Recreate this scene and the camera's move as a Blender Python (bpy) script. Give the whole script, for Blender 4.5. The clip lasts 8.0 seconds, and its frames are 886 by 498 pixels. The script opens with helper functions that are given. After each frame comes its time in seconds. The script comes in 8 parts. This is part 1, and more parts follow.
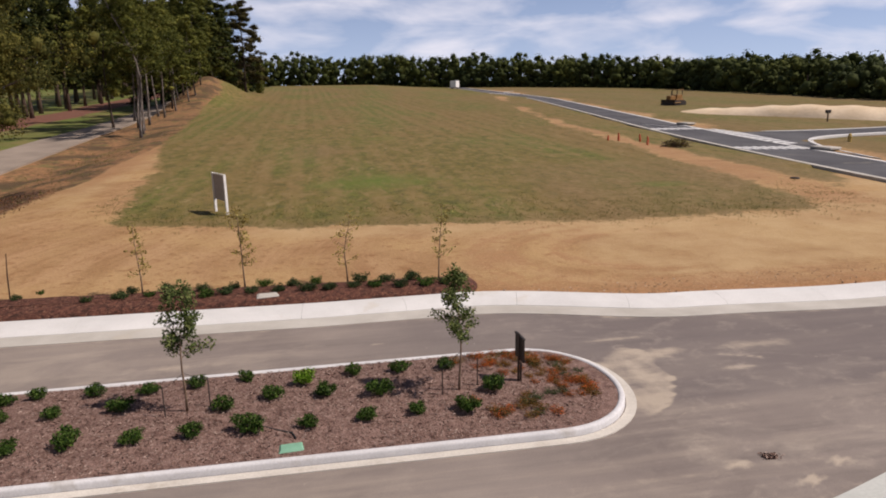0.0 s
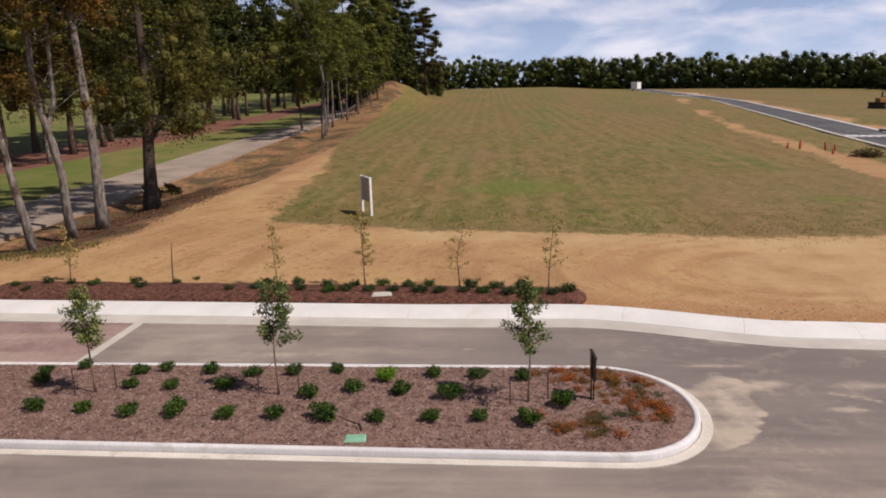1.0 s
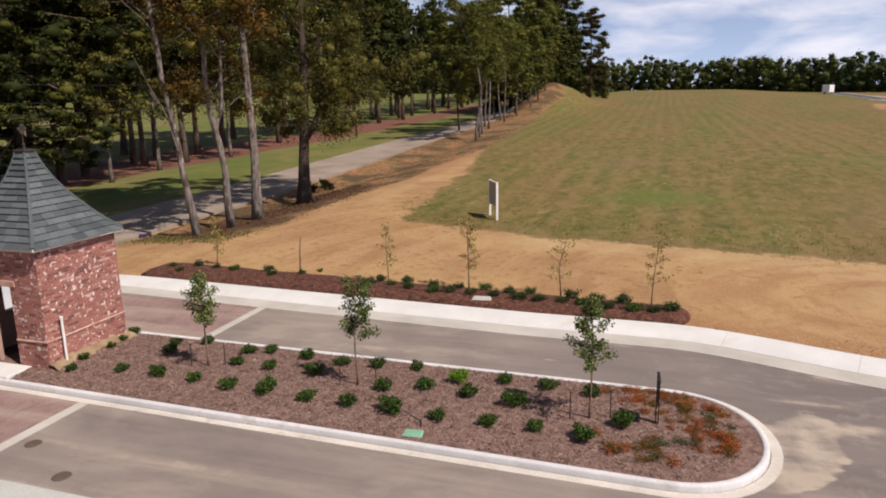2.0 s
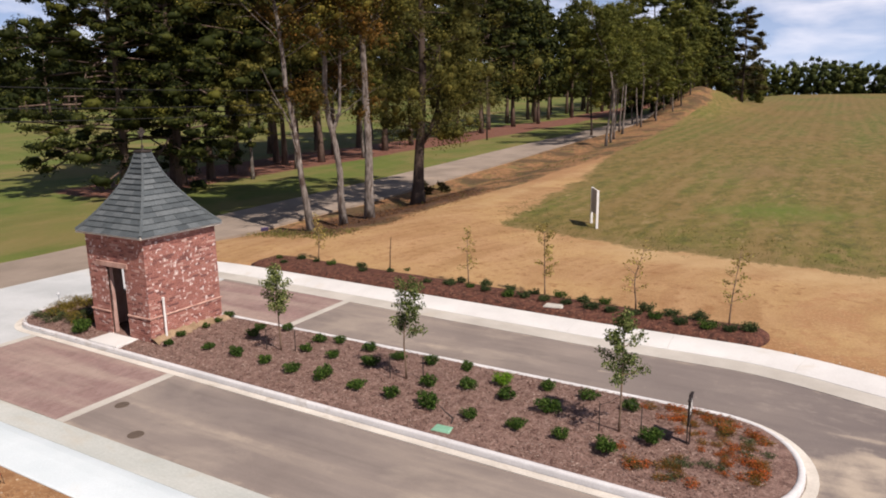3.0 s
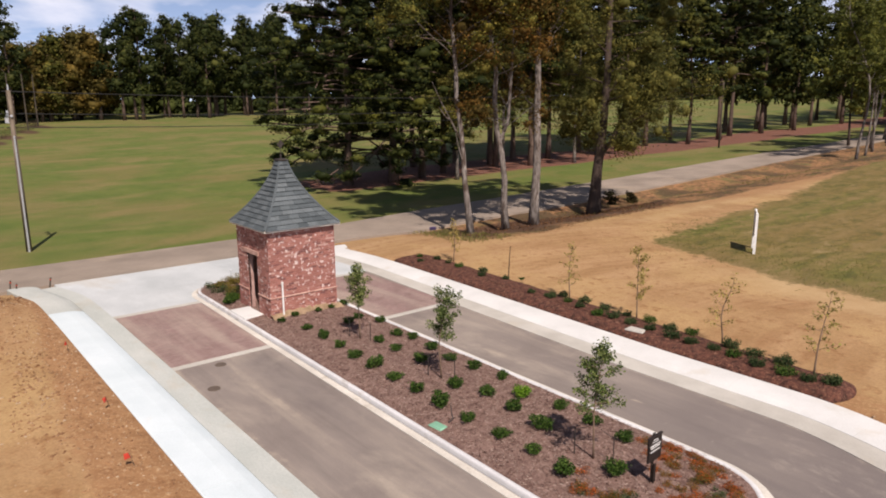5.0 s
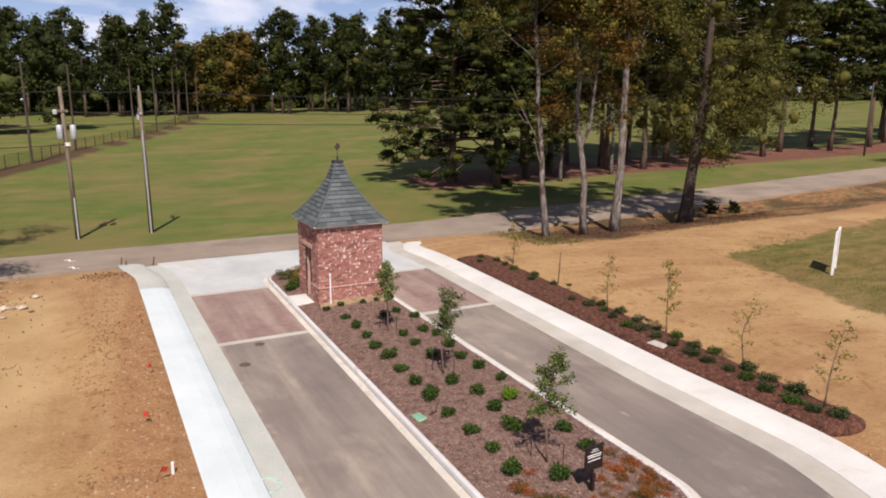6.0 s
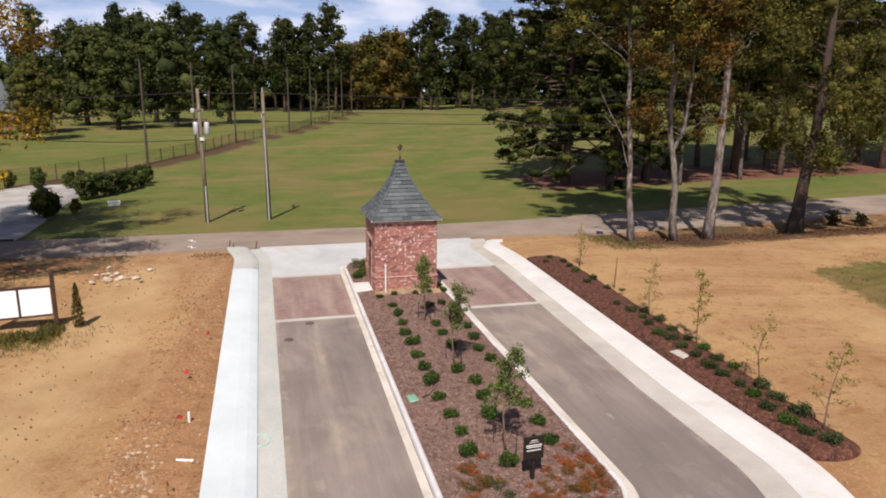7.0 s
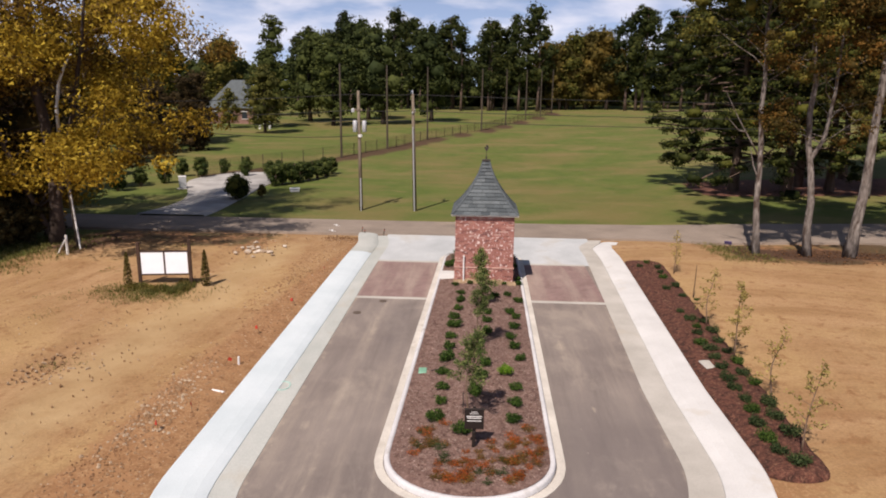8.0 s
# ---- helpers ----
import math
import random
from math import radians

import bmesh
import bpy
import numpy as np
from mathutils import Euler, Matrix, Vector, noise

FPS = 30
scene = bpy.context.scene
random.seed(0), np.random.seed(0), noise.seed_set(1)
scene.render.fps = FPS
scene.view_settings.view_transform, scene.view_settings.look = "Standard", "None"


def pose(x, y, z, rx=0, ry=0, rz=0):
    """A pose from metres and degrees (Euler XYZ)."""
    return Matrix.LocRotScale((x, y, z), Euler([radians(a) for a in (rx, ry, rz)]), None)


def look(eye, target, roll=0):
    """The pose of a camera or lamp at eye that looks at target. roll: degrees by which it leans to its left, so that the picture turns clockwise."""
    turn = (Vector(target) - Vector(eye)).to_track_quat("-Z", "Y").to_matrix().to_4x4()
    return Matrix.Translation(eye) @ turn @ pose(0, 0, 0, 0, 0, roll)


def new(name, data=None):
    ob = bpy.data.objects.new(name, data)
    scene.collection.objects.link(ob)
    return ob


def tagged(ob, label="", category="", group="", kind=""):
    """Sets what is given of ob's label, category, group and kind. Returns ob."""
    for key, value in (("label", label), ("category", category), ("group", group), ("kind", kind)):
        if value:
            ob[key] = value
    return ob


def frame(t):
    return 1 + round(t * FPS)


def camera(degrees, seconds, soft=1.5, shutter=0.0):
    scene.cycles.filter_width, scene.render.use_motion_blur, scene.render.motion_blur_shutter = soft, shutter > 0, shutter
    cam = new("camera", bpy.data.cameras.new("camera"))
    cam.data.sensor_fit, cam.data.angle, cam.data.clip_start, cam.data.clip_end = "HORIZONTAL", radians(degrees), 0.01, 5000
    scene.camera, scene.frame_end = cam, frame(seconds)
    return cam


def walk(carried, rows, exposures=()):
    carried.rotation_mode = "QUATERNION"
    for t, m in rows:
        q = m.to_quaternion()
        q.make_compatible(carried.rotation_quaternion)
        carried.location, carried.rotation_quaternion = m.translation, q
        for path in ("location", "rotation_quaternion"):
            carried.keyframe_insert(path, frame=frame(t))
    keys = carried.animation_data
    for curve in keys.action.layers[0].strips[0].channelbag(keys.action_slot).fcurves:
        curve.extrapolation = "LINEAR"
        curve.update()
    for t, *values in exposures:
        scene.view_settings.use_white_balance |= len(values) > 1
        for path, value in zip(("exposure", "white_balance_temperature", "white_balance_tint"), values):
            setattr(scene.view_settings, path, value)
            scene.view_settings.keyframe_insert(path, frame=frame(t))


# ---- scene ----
import itertools

cam = camera(66.0, 8.0, 1.9)
PATH = [
    (0, (2.015, 1.246, 6.332), (2.38, 3.157, 5.869), -1.0),
    (0.5, (2.981, 0.943, 6.473), (3.117, 2.885, 6.015), -1.1),
    (1, (3.998, 0.738, 6.58), (3.858, 2.682, 6.132), -1.4),
    (1.5, (4.923, 0.557, 6.734), (4.534, 2.469, 6.293), -1.1),
    (2.8, (7.64, 0.79, 6.97), (6.748, 2.526, 6.542), -0.8),
    (3, (8.079, 0.882, 6.998), (7.112, 2.58, 6.574), -0.7),
    (3.5, (9.188, 1.211, 7.114), (8.054, 2.804, 6.696), -0.6),
    (4, (10.375, 1.697, 7.253), (9.109, 3.188, 6.836), -0.5),
    (4.2, (10.93, 1.93, 7.315), (9.605, 3.366, 6.893), -0.6),
    (5.3, (13.80, 3.82, 7.775), (12.23, 4.987, 7.354), -0.1),
    (5.5, (14.376, 4.276, 7.866), (12.768, 5.388, 7.442), 0.0),
    (6, (15.841, 5.569, 8.084), (14.113, 6.479, 7.652), 0.4),
    (6.5, (17.319, 7.01, 8.307), (15.5, 7.714, 7.866), 0.5),
    (7, (18.627, 8.794, 8.464), (16.742, 9.294, 8.018), 0.6),
    (7.5, (19.795, 10.801, 8.561), (17.87, 11.105, 8.114), 0.7),
    (7.6, (19.91, 11.178, 8.5), (17.977, 11.443, 8.058), 0.7),
    (7.7, (20.081, 11.541, 8.505), (18.143, 11.766, 8.063), 0.7),
    (7.8, (20.175, 11.745, 8.52), (18.235, 11.946, 8.078), 0.7),
    (7.9, (20.75, 12.98, 8.62), (18.80, 13.024, 8.173), 0.7),
    (8, (21.333, 14.204, 8.75), (19.388, 14.1, 8.295), 0.7),
]
walk(cam, [(t, look(eye, target, roll)) for t, eye, target, roll in PATH], [(0.0, -0.10, 6900, 20), (1.0, -0.03, 6920, 20), (1.7, 0.05, 6950, 19), (3.0, 0.20, 6950, 19), (7.0, 0.21, 6900, 19), (8.0, 0.11, 6950, 20)])

# ---- light ----
SUN_EL, SUN_AZ = 52.0, 110.5
world = bpy.data.worlds.new("sky")
scene.world = world
world.use_nodes = True
wn, wl = world.node_tree.nodes, world.node_tree.links
wn.clear()
w_out = wn.new("ShaderNodeOutputWorld")
w_bg = wn.new("ShaderNodeBackground")
w_sky = wn.new("ShaderNodeTexSky")
w_sky.sky_type = "NISHITA"
w_sky.sun_disc = False
w_sky.sun_elevation, w_sky.sun_rotation = radians(SUN_EL), radians(SUN_AZ)
w_sky.air_density, w_sky.dust_density, w_sky.ozone_density = 1.0, 0.6, 1.6
w_tc = wn.new("ShaderNodeTexCoord")
w_map = wn.new("ShaderNodeMapping")
w_map.inputs["Scale"].default_value = (1.0, 1.0, 3.2)
w_noise = wn.new("ShaderNodeTexNoise")
w_noise.inputs["Scale"].default_value = 8.0
w_noise.inputs["Detail"].default_value = 9.0
w_noise.inputs["Roughness"].default_value = 0.5
w_noise.inputs["Distortion"].default_value = 0.25
w_ramp = wn.new("ShaderNodeValToRGB")
w_ramp.color_ramp.elements[0].position, w_ramp.color_ramp.elements[1].position = 0.42, 0.74
w_mix = wn.new("ShaderNodeMix")
w_mix.data_type = "RGBA"
w_mix.inputs["B"].default_value = (15.0, 15.3, 16.2, 1)
w_bg.inputs["Strength"].default_value = 0.062
w_up = wn.new("ShaderNodeMapping")
w_up.inputs["Scale"].default_value = (1.0, 1.0, 1.6)
w_up.inputs["Location"].default_value = (0.0, 0.0, 0.14)
wl.new(w_tc.outputs["Generated"], w_up.inputs["Vector"])
wl.new(w_up.outputs["Vector"], w_sky.inputs["Vector"])
wl.new(w_tc.outputs["Generated"], w_map.inputs["Vector"])
wl.new(w_map.outputs["Vector"], w_noise.inputs["Vector"])
wl.new(w_noise.outputs["Fac"], w_ramp.inputs["Fac"])
w_lift = wn.new("ShaderNodeVectorMath")
w_lift.operation = "MULTIPLY"
w_lift.inputs[1].default_value = (1.75, 1.92, 2.08)
wl.new(w_sky.outputs["Color"], w_lift.inputs[0])
# deeper blue and fewer clouds overhead, pale haze low over the land
w_sep = wn.new("ShaderNodeSeparateXYZ")
wl.new(w_tc.outputs["Generated"], w_sep.inputs["Vector"])
w_high = wn.new("ShaderNodeMapRange")
w_high.inputs["From Min"].default_value, w_high.inputs["From Max"].default_value = 0.16, 0.6
w_high.inputs["To Min"].default_value, w_high.inputs["To Max"].default_value = 1.0, 0.15
wl.new(w_sep.outputs["Z"], w_high.inputs["Value"])
w_cover = wn.new("ShaderNodeMath")
w_cover.operation = "MULTIPLY"
wl.new(w_ramp.outputs["Color"], w_cover.inputs[0])
wl.new(w_high.outputs["Result"], w_cover.inputs[1])
wl.new(w_cover.outputs["Value"], w_mix.inputs["Factor"])
w_deep = wn.new("ShaderNodeMapRange")
w_deep.inputs["From Min"].default_value, w_deep.inputs["From Max"].default_value = 0.16, 0.6
w_deep.inputs["To Min"].default_value, w_deep.inputs["To Max"].default_value = 1.0, 0.45
wl.new(w_sep.outputs["Z"], w_deep.inputs["Value"])
w_dim = wn.new("ShaderNodeVectorMath")
w_dim.operation = "SCALE"
wl.new(w_lift.outputs["Vector"], w_dim.inputs[0])
wl.new(w_deep.outputs["Result"], w_dim.inputs["Scale"])
wl.new(w_dim.outputs["Vector"], w_mix.inputs["A"])
w_low = wn.new("ShaderNodeMapRange")
w_low.inputs["From Min"].default_value, w_low.inputs["From Max"].default_value = 0.0, 0.22
w_low.inputs["To Min"].default_value, w_low.inputs["To Max"].default_value = 0.5, 0.0
wl.new(w_sep.outputs["Z"], w_low.inputs["Value"])
w_haze = wn.new("ShaderNodeMix")
w_haze.data_type = "RGBA"
w_haze.inputs["B"].default_value = (10.4, 12.4, 15.6, 1)
wl.new(w_low.outputs["Result"], w_haze.inputs["Factor"])
wl.new(w_mix.outputs["Result"], w_haze.inputs["A"])
wl.new(w_haze.outputs["Result"], w_bg.inputs["Color"])
wl.new(w_bg.outputs["Background"], w_out.inputs["Surface"])

sun_data = bpy.data.lights.new("sun", "SUN")
sun_data.energy, sun_data.angle, sun_data.color = 5.0, radians(0.53), (1.0, 0.95, 0.87)
sun = new("sun", sun_data)
az, el = radians(SUN_AZ), radians(SUN_EL)
SUN_TO = Vector((math.sin(az) * math.cos(el), math.cos(az) * math.cos(el), math.sin(el)))
sun.matrix_world = look(SUN_TO * 60, (0, 0, 0))

# ---- materials ----
def node_mat(name, rough=0.9):
    m = bpy.data.materials.new(name)
    m.use_nodes = True
    nt = m.node_tree
    b = nt.nodes["Principled BSDF"]
    b.inputs["Roughness"].default_value = rough
    b.inputs["Specular IOR Level"].default_value = 0.25
    return m, nt, b


def noise_node(nt, scale, detail=4.0, rough=0.55, vec=None, dist=0.0):
    n = nt.nodes.new("ShaderNodeTexNoise")
    n.inputs["Scale"].default_value = scale
    n.inputs["Detail"].default_value = detail
    n.inputs["Roughness"].default_value = rough
    n.inputs["Distortion"].default_value = dist
    if vec is not None:
        nt.links.new(vec, n.inputs["Vector"])
    return n.outputs["Fac"]


def ramp_node(nt, fac, lo, hi, c0=(0, 0, 0, 1), c1=(1, 1, 1, 1)):
    r = nt.nodes.new("ShaderNodeValToRGB")
    e = r.color_ramp.elements
    e[0].position, e[1].position = lo, hi
    e[0].color, e[1].color = (*c0[:3], 1), (*c1[:3], 1)
    nt.links.new(fac, r.inputs["Fac"])
    return r.outputs["Color"]


def mix_node(nt, fac, a, b, blend="MIX"):
    x = nt.nodes.new("ShaderNodeMix")
    x.data_type, x.blend_type = "RGBA", blend
    for key, val in (("Factor", fac), ("A", a), ("B", b)):
        if isinstance(val, (int, float)):
            x.inputs[key].default_value = val
        elif isinstance(val, tuple):
            x.inputs[key].default_value = (*val[:3], 1)
        else:
            nt.links.new(val, x.inputs[key])
    return x.outputs["Result"]


def math_node(nt, op, a, b=0.0, c=0.0):
    x = nt.nodes.new("ShaderNodeMath")
    x.operation = op
    for i, val in enumerate((a, b, c)):
        if isinstance(val, (int, float)):
            x.inputs[i].default_value = val
        else:
            nt.links.new(val, x.inputs[i])
    return x.outputs[0]


def place_node(nt, scale=(1, 1, 1)):
    tc = nt.nodes.new("ShaderNodeTexCoord")
    mp = nt.nodes.new("ShaderNodeMapping")
    mp.inputs["Scale"].default_value = scale
    nt.links.new(tc.outputs["Object"], mp.inputs["Vector"])
    return mp.outputs["Vector"]


def bump_node(nt, bsdf, height, strength, distance):
    b = nt.nodes.new("ShaderNodeBump")
    b.inputs["Strength"].default_value = strength
    b.inputs["Distance"].default_value = distance
    nt.links.new(height, b.inputs["Height"])
    nt.links.new(b.outputs["Normal"], bsdf.inputs["Normal"])


def grainy(name, c0, c1, fine, coarse, rough=0.9, bump=0.3, dist=0.01, stain=None, stain_scale=0.4, stain_lo=0.55, stain_hi=0.75, stretch=(1, 1, 1), lo=0.35, hi=0.65, grain=0.25):
    """A matt surface: two tones at a coarse scale, fine grain on it, and stains of a third colour."""
    m, nt, b = node_mat(name, rough)
    v = place_node(nt, stretch)
    big = noise_node(nt, coarse, 5, 0.6, v)
    small = noise_node(nt, fine, 3, 0.6, v)
    col = ramp_node(nt, big, lo, hi, c0, c1)
    g = ramp_node(nt, small, 0.25, 0.75, (1 - grain,) * 3, (1 + 0.85 * grain,) * 3)
    col = mix_node(nt, 1.0, col, g, "MULTIPLY")
    if stain:
        s = noise_node(nt, stain_scale, 6, 0.62, v, 0.4)
        col = mix_node(nt, ramp_node(nt, s, stain_lo, stain_hi), col, stain)
    nt.links.new(col, b.inputs["Base Color"])
    bump_node(nt, b, small, bump, dist)
    return m


def pieced(name, tones, rough=0.85, fine=40.0, per_object=True, bump=0.3):
    """Pieces that differ one from another: tones is a list of (position, colour)."""
    m, nt, b = node_mat(name, rough)
    if per_object:
        src = nt.nodes.new("ShaderNodeObjectInfo").outputs["Random"]
    else:
        src = nt.nodes.new("ShaderNodeNewGeometry").outputs["Random Per Island"]
    r = nt.nodes.new("ShaderNodeValToRGB")
    r.color_ramp.interpolation = "CONSTANT" if len(tones) > 3 else "LINEAR"
    e = r.color_ramp.elements
    while len(e) < len(tones):
        e.new(0.5)
    for k, (p, c) in enumerate(tones):
        e[k].position = p
        e[k].color = (*c, 1)
    nt.links.new(src, r.inputs["Fac"])
    v = place_node(nt)
    small = noise_node(nt, fine, 4, 0.65, v)
    big = noise_node(nt, 1.3, 3, 0.5, v)
    col = mix_node(nt, 1.0, r.outputs["Color"], ramp_node(nt, small, 0.3, 0.7, (0.74, 0.74, 0.74), (1.2, 1.2, 1.2)), "MULTIPLY")
    col = mix_node(nt, 1.0, col, ramp_node(nt, big, 0.3, 0.7, (0.85, 0.85, 0.85), (1.1, 1.1, 1.1)), "MULTIPLY")
    nt.links.new(col, b.inputs["Base Color"])
    bump_node(nt, b, small, bump, 0.004)
    return m


def leafy(name, dark, mid, light, rough=0.6, thin=0.25, patch=None, patch_scale=0.1):
    """Leaves: each leaf its own tone, a little light passing through."""
    m, nt, b = node_mat(name, rough)
    b.inputs["Specular IOR Level"].default_value = 0.06
    src = nt.nodes.new("ShaderNodeNewGeometry").outputs["Random Per Island"]
    r = nt.nodes.new("ShaderNodeValToRGB")
    e = r.color_ramp.elements
    e.new(0.5)
    for k, (p, c) in enumerate(((0.0, dark), (0.55, mid), (1.0, light))):
        e[k].position = p
        e[k].color = (*c, 1)
    nt.links.new(src, r.inputs["Fac"])
    info = nt.nodes.new("ShaderNodeObjectInfo")
    col = mix_node(nt, 1.0, r.outputs["Color"], ramp_node(nt, info.outputs["Random"], 0.0, 1.0, (0.78, 0.8, 0.78), (1.2, 1.15, 1.1)), "MULTIPLY")
    if patch:
        gp = nt.nodes.new("ShaderNodeNewGeometry").outputs["Position"]
        col = mix_node(nt, ramp_node(nt, noise_node(nt, patch_scale, 3, 0.6, gp), 0.40, 0.66), col, mix_node(nt, 1.0, col, patch, "MULTIPLY"))
    nt.links.new(col, b.inputs["Base Color"])
    tr = nt.nodes.new("ShaderNodeBsdfTranslucent")
    nt.links.new(col, tr.inputs["Color"])
    mx = nt.nodes.new("ShaderNodeMixShader")
    mx.inputs[0].default_value = thin
    nt.links.new(b.outputs[0], mx.inputs[1])
    nt.links.new(tr.outputs[0], mx.inputs[2])
    nt.links.new(mx.outputs[0], nt.nodes["Material Output"].inputs["Surface"])
    return m


def painted(name, col, rough=0.5, metal=0.0):
    m, nt, b = node_mat(name, rough)
    v = place_node(nt)
    n = noise_node(nt, 6, 5, 0.6, v)
    nt.links.new(ramp_node(nt, n, 0.3, 0.75, tuple(c * 0.8 for c in col), tuple(min(1, c * 1.08) for c in col)), b.inputs["Base Color"])
    b.inputs["Metallic"].default_value = metal
    return m


def painted_even(name, col, rough=0.6):
    return grainy(name, tuple(c * 0.95 for c in col), col, 60, 1.5, rough, 0.05, 0.001, grain=0.03)


def attr_fac(nt, name):
    a = nt.nodes.new("ShaderNodeAttribute")
    a.attribute_name = name
    return a.outputs["Fac"]


def ground_mat():
    m, nt, b = node_mat("ground", 0.95)
    v = place_node(nt)
    n_big = noise_node(nt, 0.07, 5, 0.6, v)
    n_mid = noise_node(nt, 0.45, 6, 0.65, v)
    n_sm = noise_node(nt, 2.6, 5, 0.65, v)
    n_fine = noise_node(nt, 13, 4, 0.7, v)
    def laid(across, along_it):
        """Noise drawn out along the way the wheels went."""
        sep = nt.nodes.new("ShaderNodeSeparateXYZ")
        nt.links.new(v, sep.inputs[0])
        cmb = nt.nodes.new("ShaderNodeCombineXYZ")
        nt.links.new(math_node(nt, "MULTIPLY", sep.outputs[0], along_it), cmb.inputs[0])
        nt.links.new(math_node(nt, "MULTIPLY", attr_fac(nt, "lay"), across), cmb.inputs[1])
        nt.links.new(math_node(nt, "MULTIPLY", sep.outputs[1], along_it), cmb.inputs[2])
        return cmb.outputs[0]
    n_drag = noise_node(nt, 1.3, 6, 0.62, laid(0.6, 0.10))
    # bare sandy clay, with wheel marks drawn along it
    dirt = ramp_node(nt, n_mid, 0.32, 0.7, (0.261, 0.146, 0.065), (0.357, 0.226, 0.111))
    dirt = mix_node(nt, math_node(nt, "MULTIPLY", ramp_node(nt, n_drag, 0.40, 0.68), 0.6), dirt, (0.430, 0.275, 0.148))
    n_rut = noise_node(nt, 1.7, 5, 0.6, laid(1.1, 0.12))
    dirt = mix_node(nt, math_node(nt, "MULTIPLY", ramp_node(nt, n_rut, 0.52, 0.66), 0.4), dirt, (0.235, 0.118, 0.052))
    dirt = mix_node(nt, math_node(nt, "MULTIPLY", ramp_node(nt, noise_node(nt, 0.16, 5, 0.6, v), 0.46, 0.62), 0.7), dirt, (0.405, 0.269, 0.124))
    dirt = mix_node(nt, ramp_node(nt, n_sm, 0.54, 0.74), dirt, (0.217, 0.102, 0.043))
    dirt = mix_node(nt, 1.0, dirt, ramp_node(nt, n_fine, 0.3, 0.7, (0.80, 0.79, 0.78), (1.14, 1.14, 1.14)), "MULTIPLY")
    # coarse pasture, worn and dry in patches, mown in rows
    n_wide = noise_node(nt, 0.05, 4, 0.6, place_node(nt, (1.5, 0.55, 1)), 0.3)
    n_row = noise_node(nt, 0.9, 5, 0.7, place_node(nt, (1.0, 0.06, 1)))
    field = ramp_node(nt, n_mid, 0.3, 0.7, (0.116, 0.102, 0.022), (0.201, 0.143, 0.045))
    field = mix_node(nt, ramp_node(nt, n_wide, 0.42, 0.58), field, (0.187, 0.120, 0.042))
    field = mix_node(nt, math_node(nt, "MULTIPLY", ramp_node(nt, noise_node(nt, 0.10, 5, 0.6, place_node(nt, (1.0, 0.25, 1))), 0.46, 0.60), 0.8), field, (0.105, 0.128, 0.022))
    field = mix_node(nt, math_node(nt, "MULTIPLY", ramp_node(nt, n_row, 0.52, 0.68), 0.35), field, (0.228, 0.154, 0.068))
    field = mix_node(nt, math_node(nt, "MULTIPLY", ramp_node(nt, n_sm, 0.54, 0.70), 0.8), field, (0.274, 0.180, 0.088))
    field = mix_node(nt, math_node(nt, "MULTIPLY", ramp_node(nt, math_node(nt, "MULTIPLY_ADD", n_fine, 0.5, math_node(nt, "MULTIPLY", n_sm, 0.5)), 0.44, 0.62), 0.85), field, (0.048, 0.048, 0.011))
    field = mix_node(nt, ramp_node(nt, noise_node(nt, 0.9, 6, 0.75, place_node(nt, (1.0, 0.35, 1))), 0.60, 0.70), field, (0.264, 0.194, 0.092))
    n_clump = noise_node(nt, 1.3, 6, 0.74, place_node(nt, (1.0, 0.4, 1)), 0.3)
    field = mix_node(nt, math_node(nt, "MULTIPLY", ramp_node(nt, n_clump, 0.50, 0.60), 0.7), field, (0.205, 0.145, 0.062))
    field = mix_node(nt, math_node(nt, "MULTIPLY", ramp_node(nt, n_clump, 0.36, 0.46, (1, 1, 1), (0, 0, 0)), 0.75), field, (0.060, 0.066, 0.017))
    wave = nt.nodes.new("ShaderNodeTexWave")
    wave.bands_direction = "X"
    wave.inputs["Scale"].default_value = 0.145
    wave.inputs["Distortion"].default_value = 1.6
    wave.inputs["Detail"].default_value = 2
    nt.links.new(place_node(nt, (1, 0.12, 1)), wave.inputs["Vector"])
    field = mix_node(nt, math_node(nt, "MULTIPLY", math_node(nt, "MULTIPLY", ramp_node(nt, wave.outputs["Fac"], 0.35, 0.85), 0.38), ramp_node(nt, n_wide, 0.36, 0.56)), field, (0.210, 0.141, 0.058))
    field = mix_node(nt, math_node(nt, "MULTIPLY", ramp_node(nt, math_node(nt, "ADD", attr_fac(nt, "dry"), math_node(nt, "SUBTRACT", math_node(nt, "MULTIPLY_ADD", n_mid, 0.6, math_node(nt, "MULTIPLY", n_wide, 0.6)), 0.6)), 0.22, 0.75), 0.85), field, ramp_node(nt, n_sm, 0.36, 0.64, (0.090, 0.062, 0.026), (0.262, 0.175, 0.085)))
    field = mix_node(nt, math_node(nt, "MULTIPLY", ramp_node(nt, math_node(nt, "ADD", attr_fac(nt, "lush"), math_node(nt, "SUBTRACT", n_mid, 0.5)), 0.35, 0.85), 0.7), field, ramp_node(nt, n_fine, 0.35, 0.65, (0.055, 0.086, 0.012), (0.114, 0.167, 0.024)))
    # kept turf
    turf = ramp_node(nt, n_mid, 0.3, 0.7, (0.070, 0.107, 0.018), (0.126, 0.144, 0.034))
    turf = mix_node(nt, ramp_node(nt, n_big, 0.47, 0.66), turf, (0.156, 0.131, 0.044))
    n_band = noise_node(nt, 0.16, 5, 0.6, place_node(nt, (1.0, 0.55, 1)), 0.6)
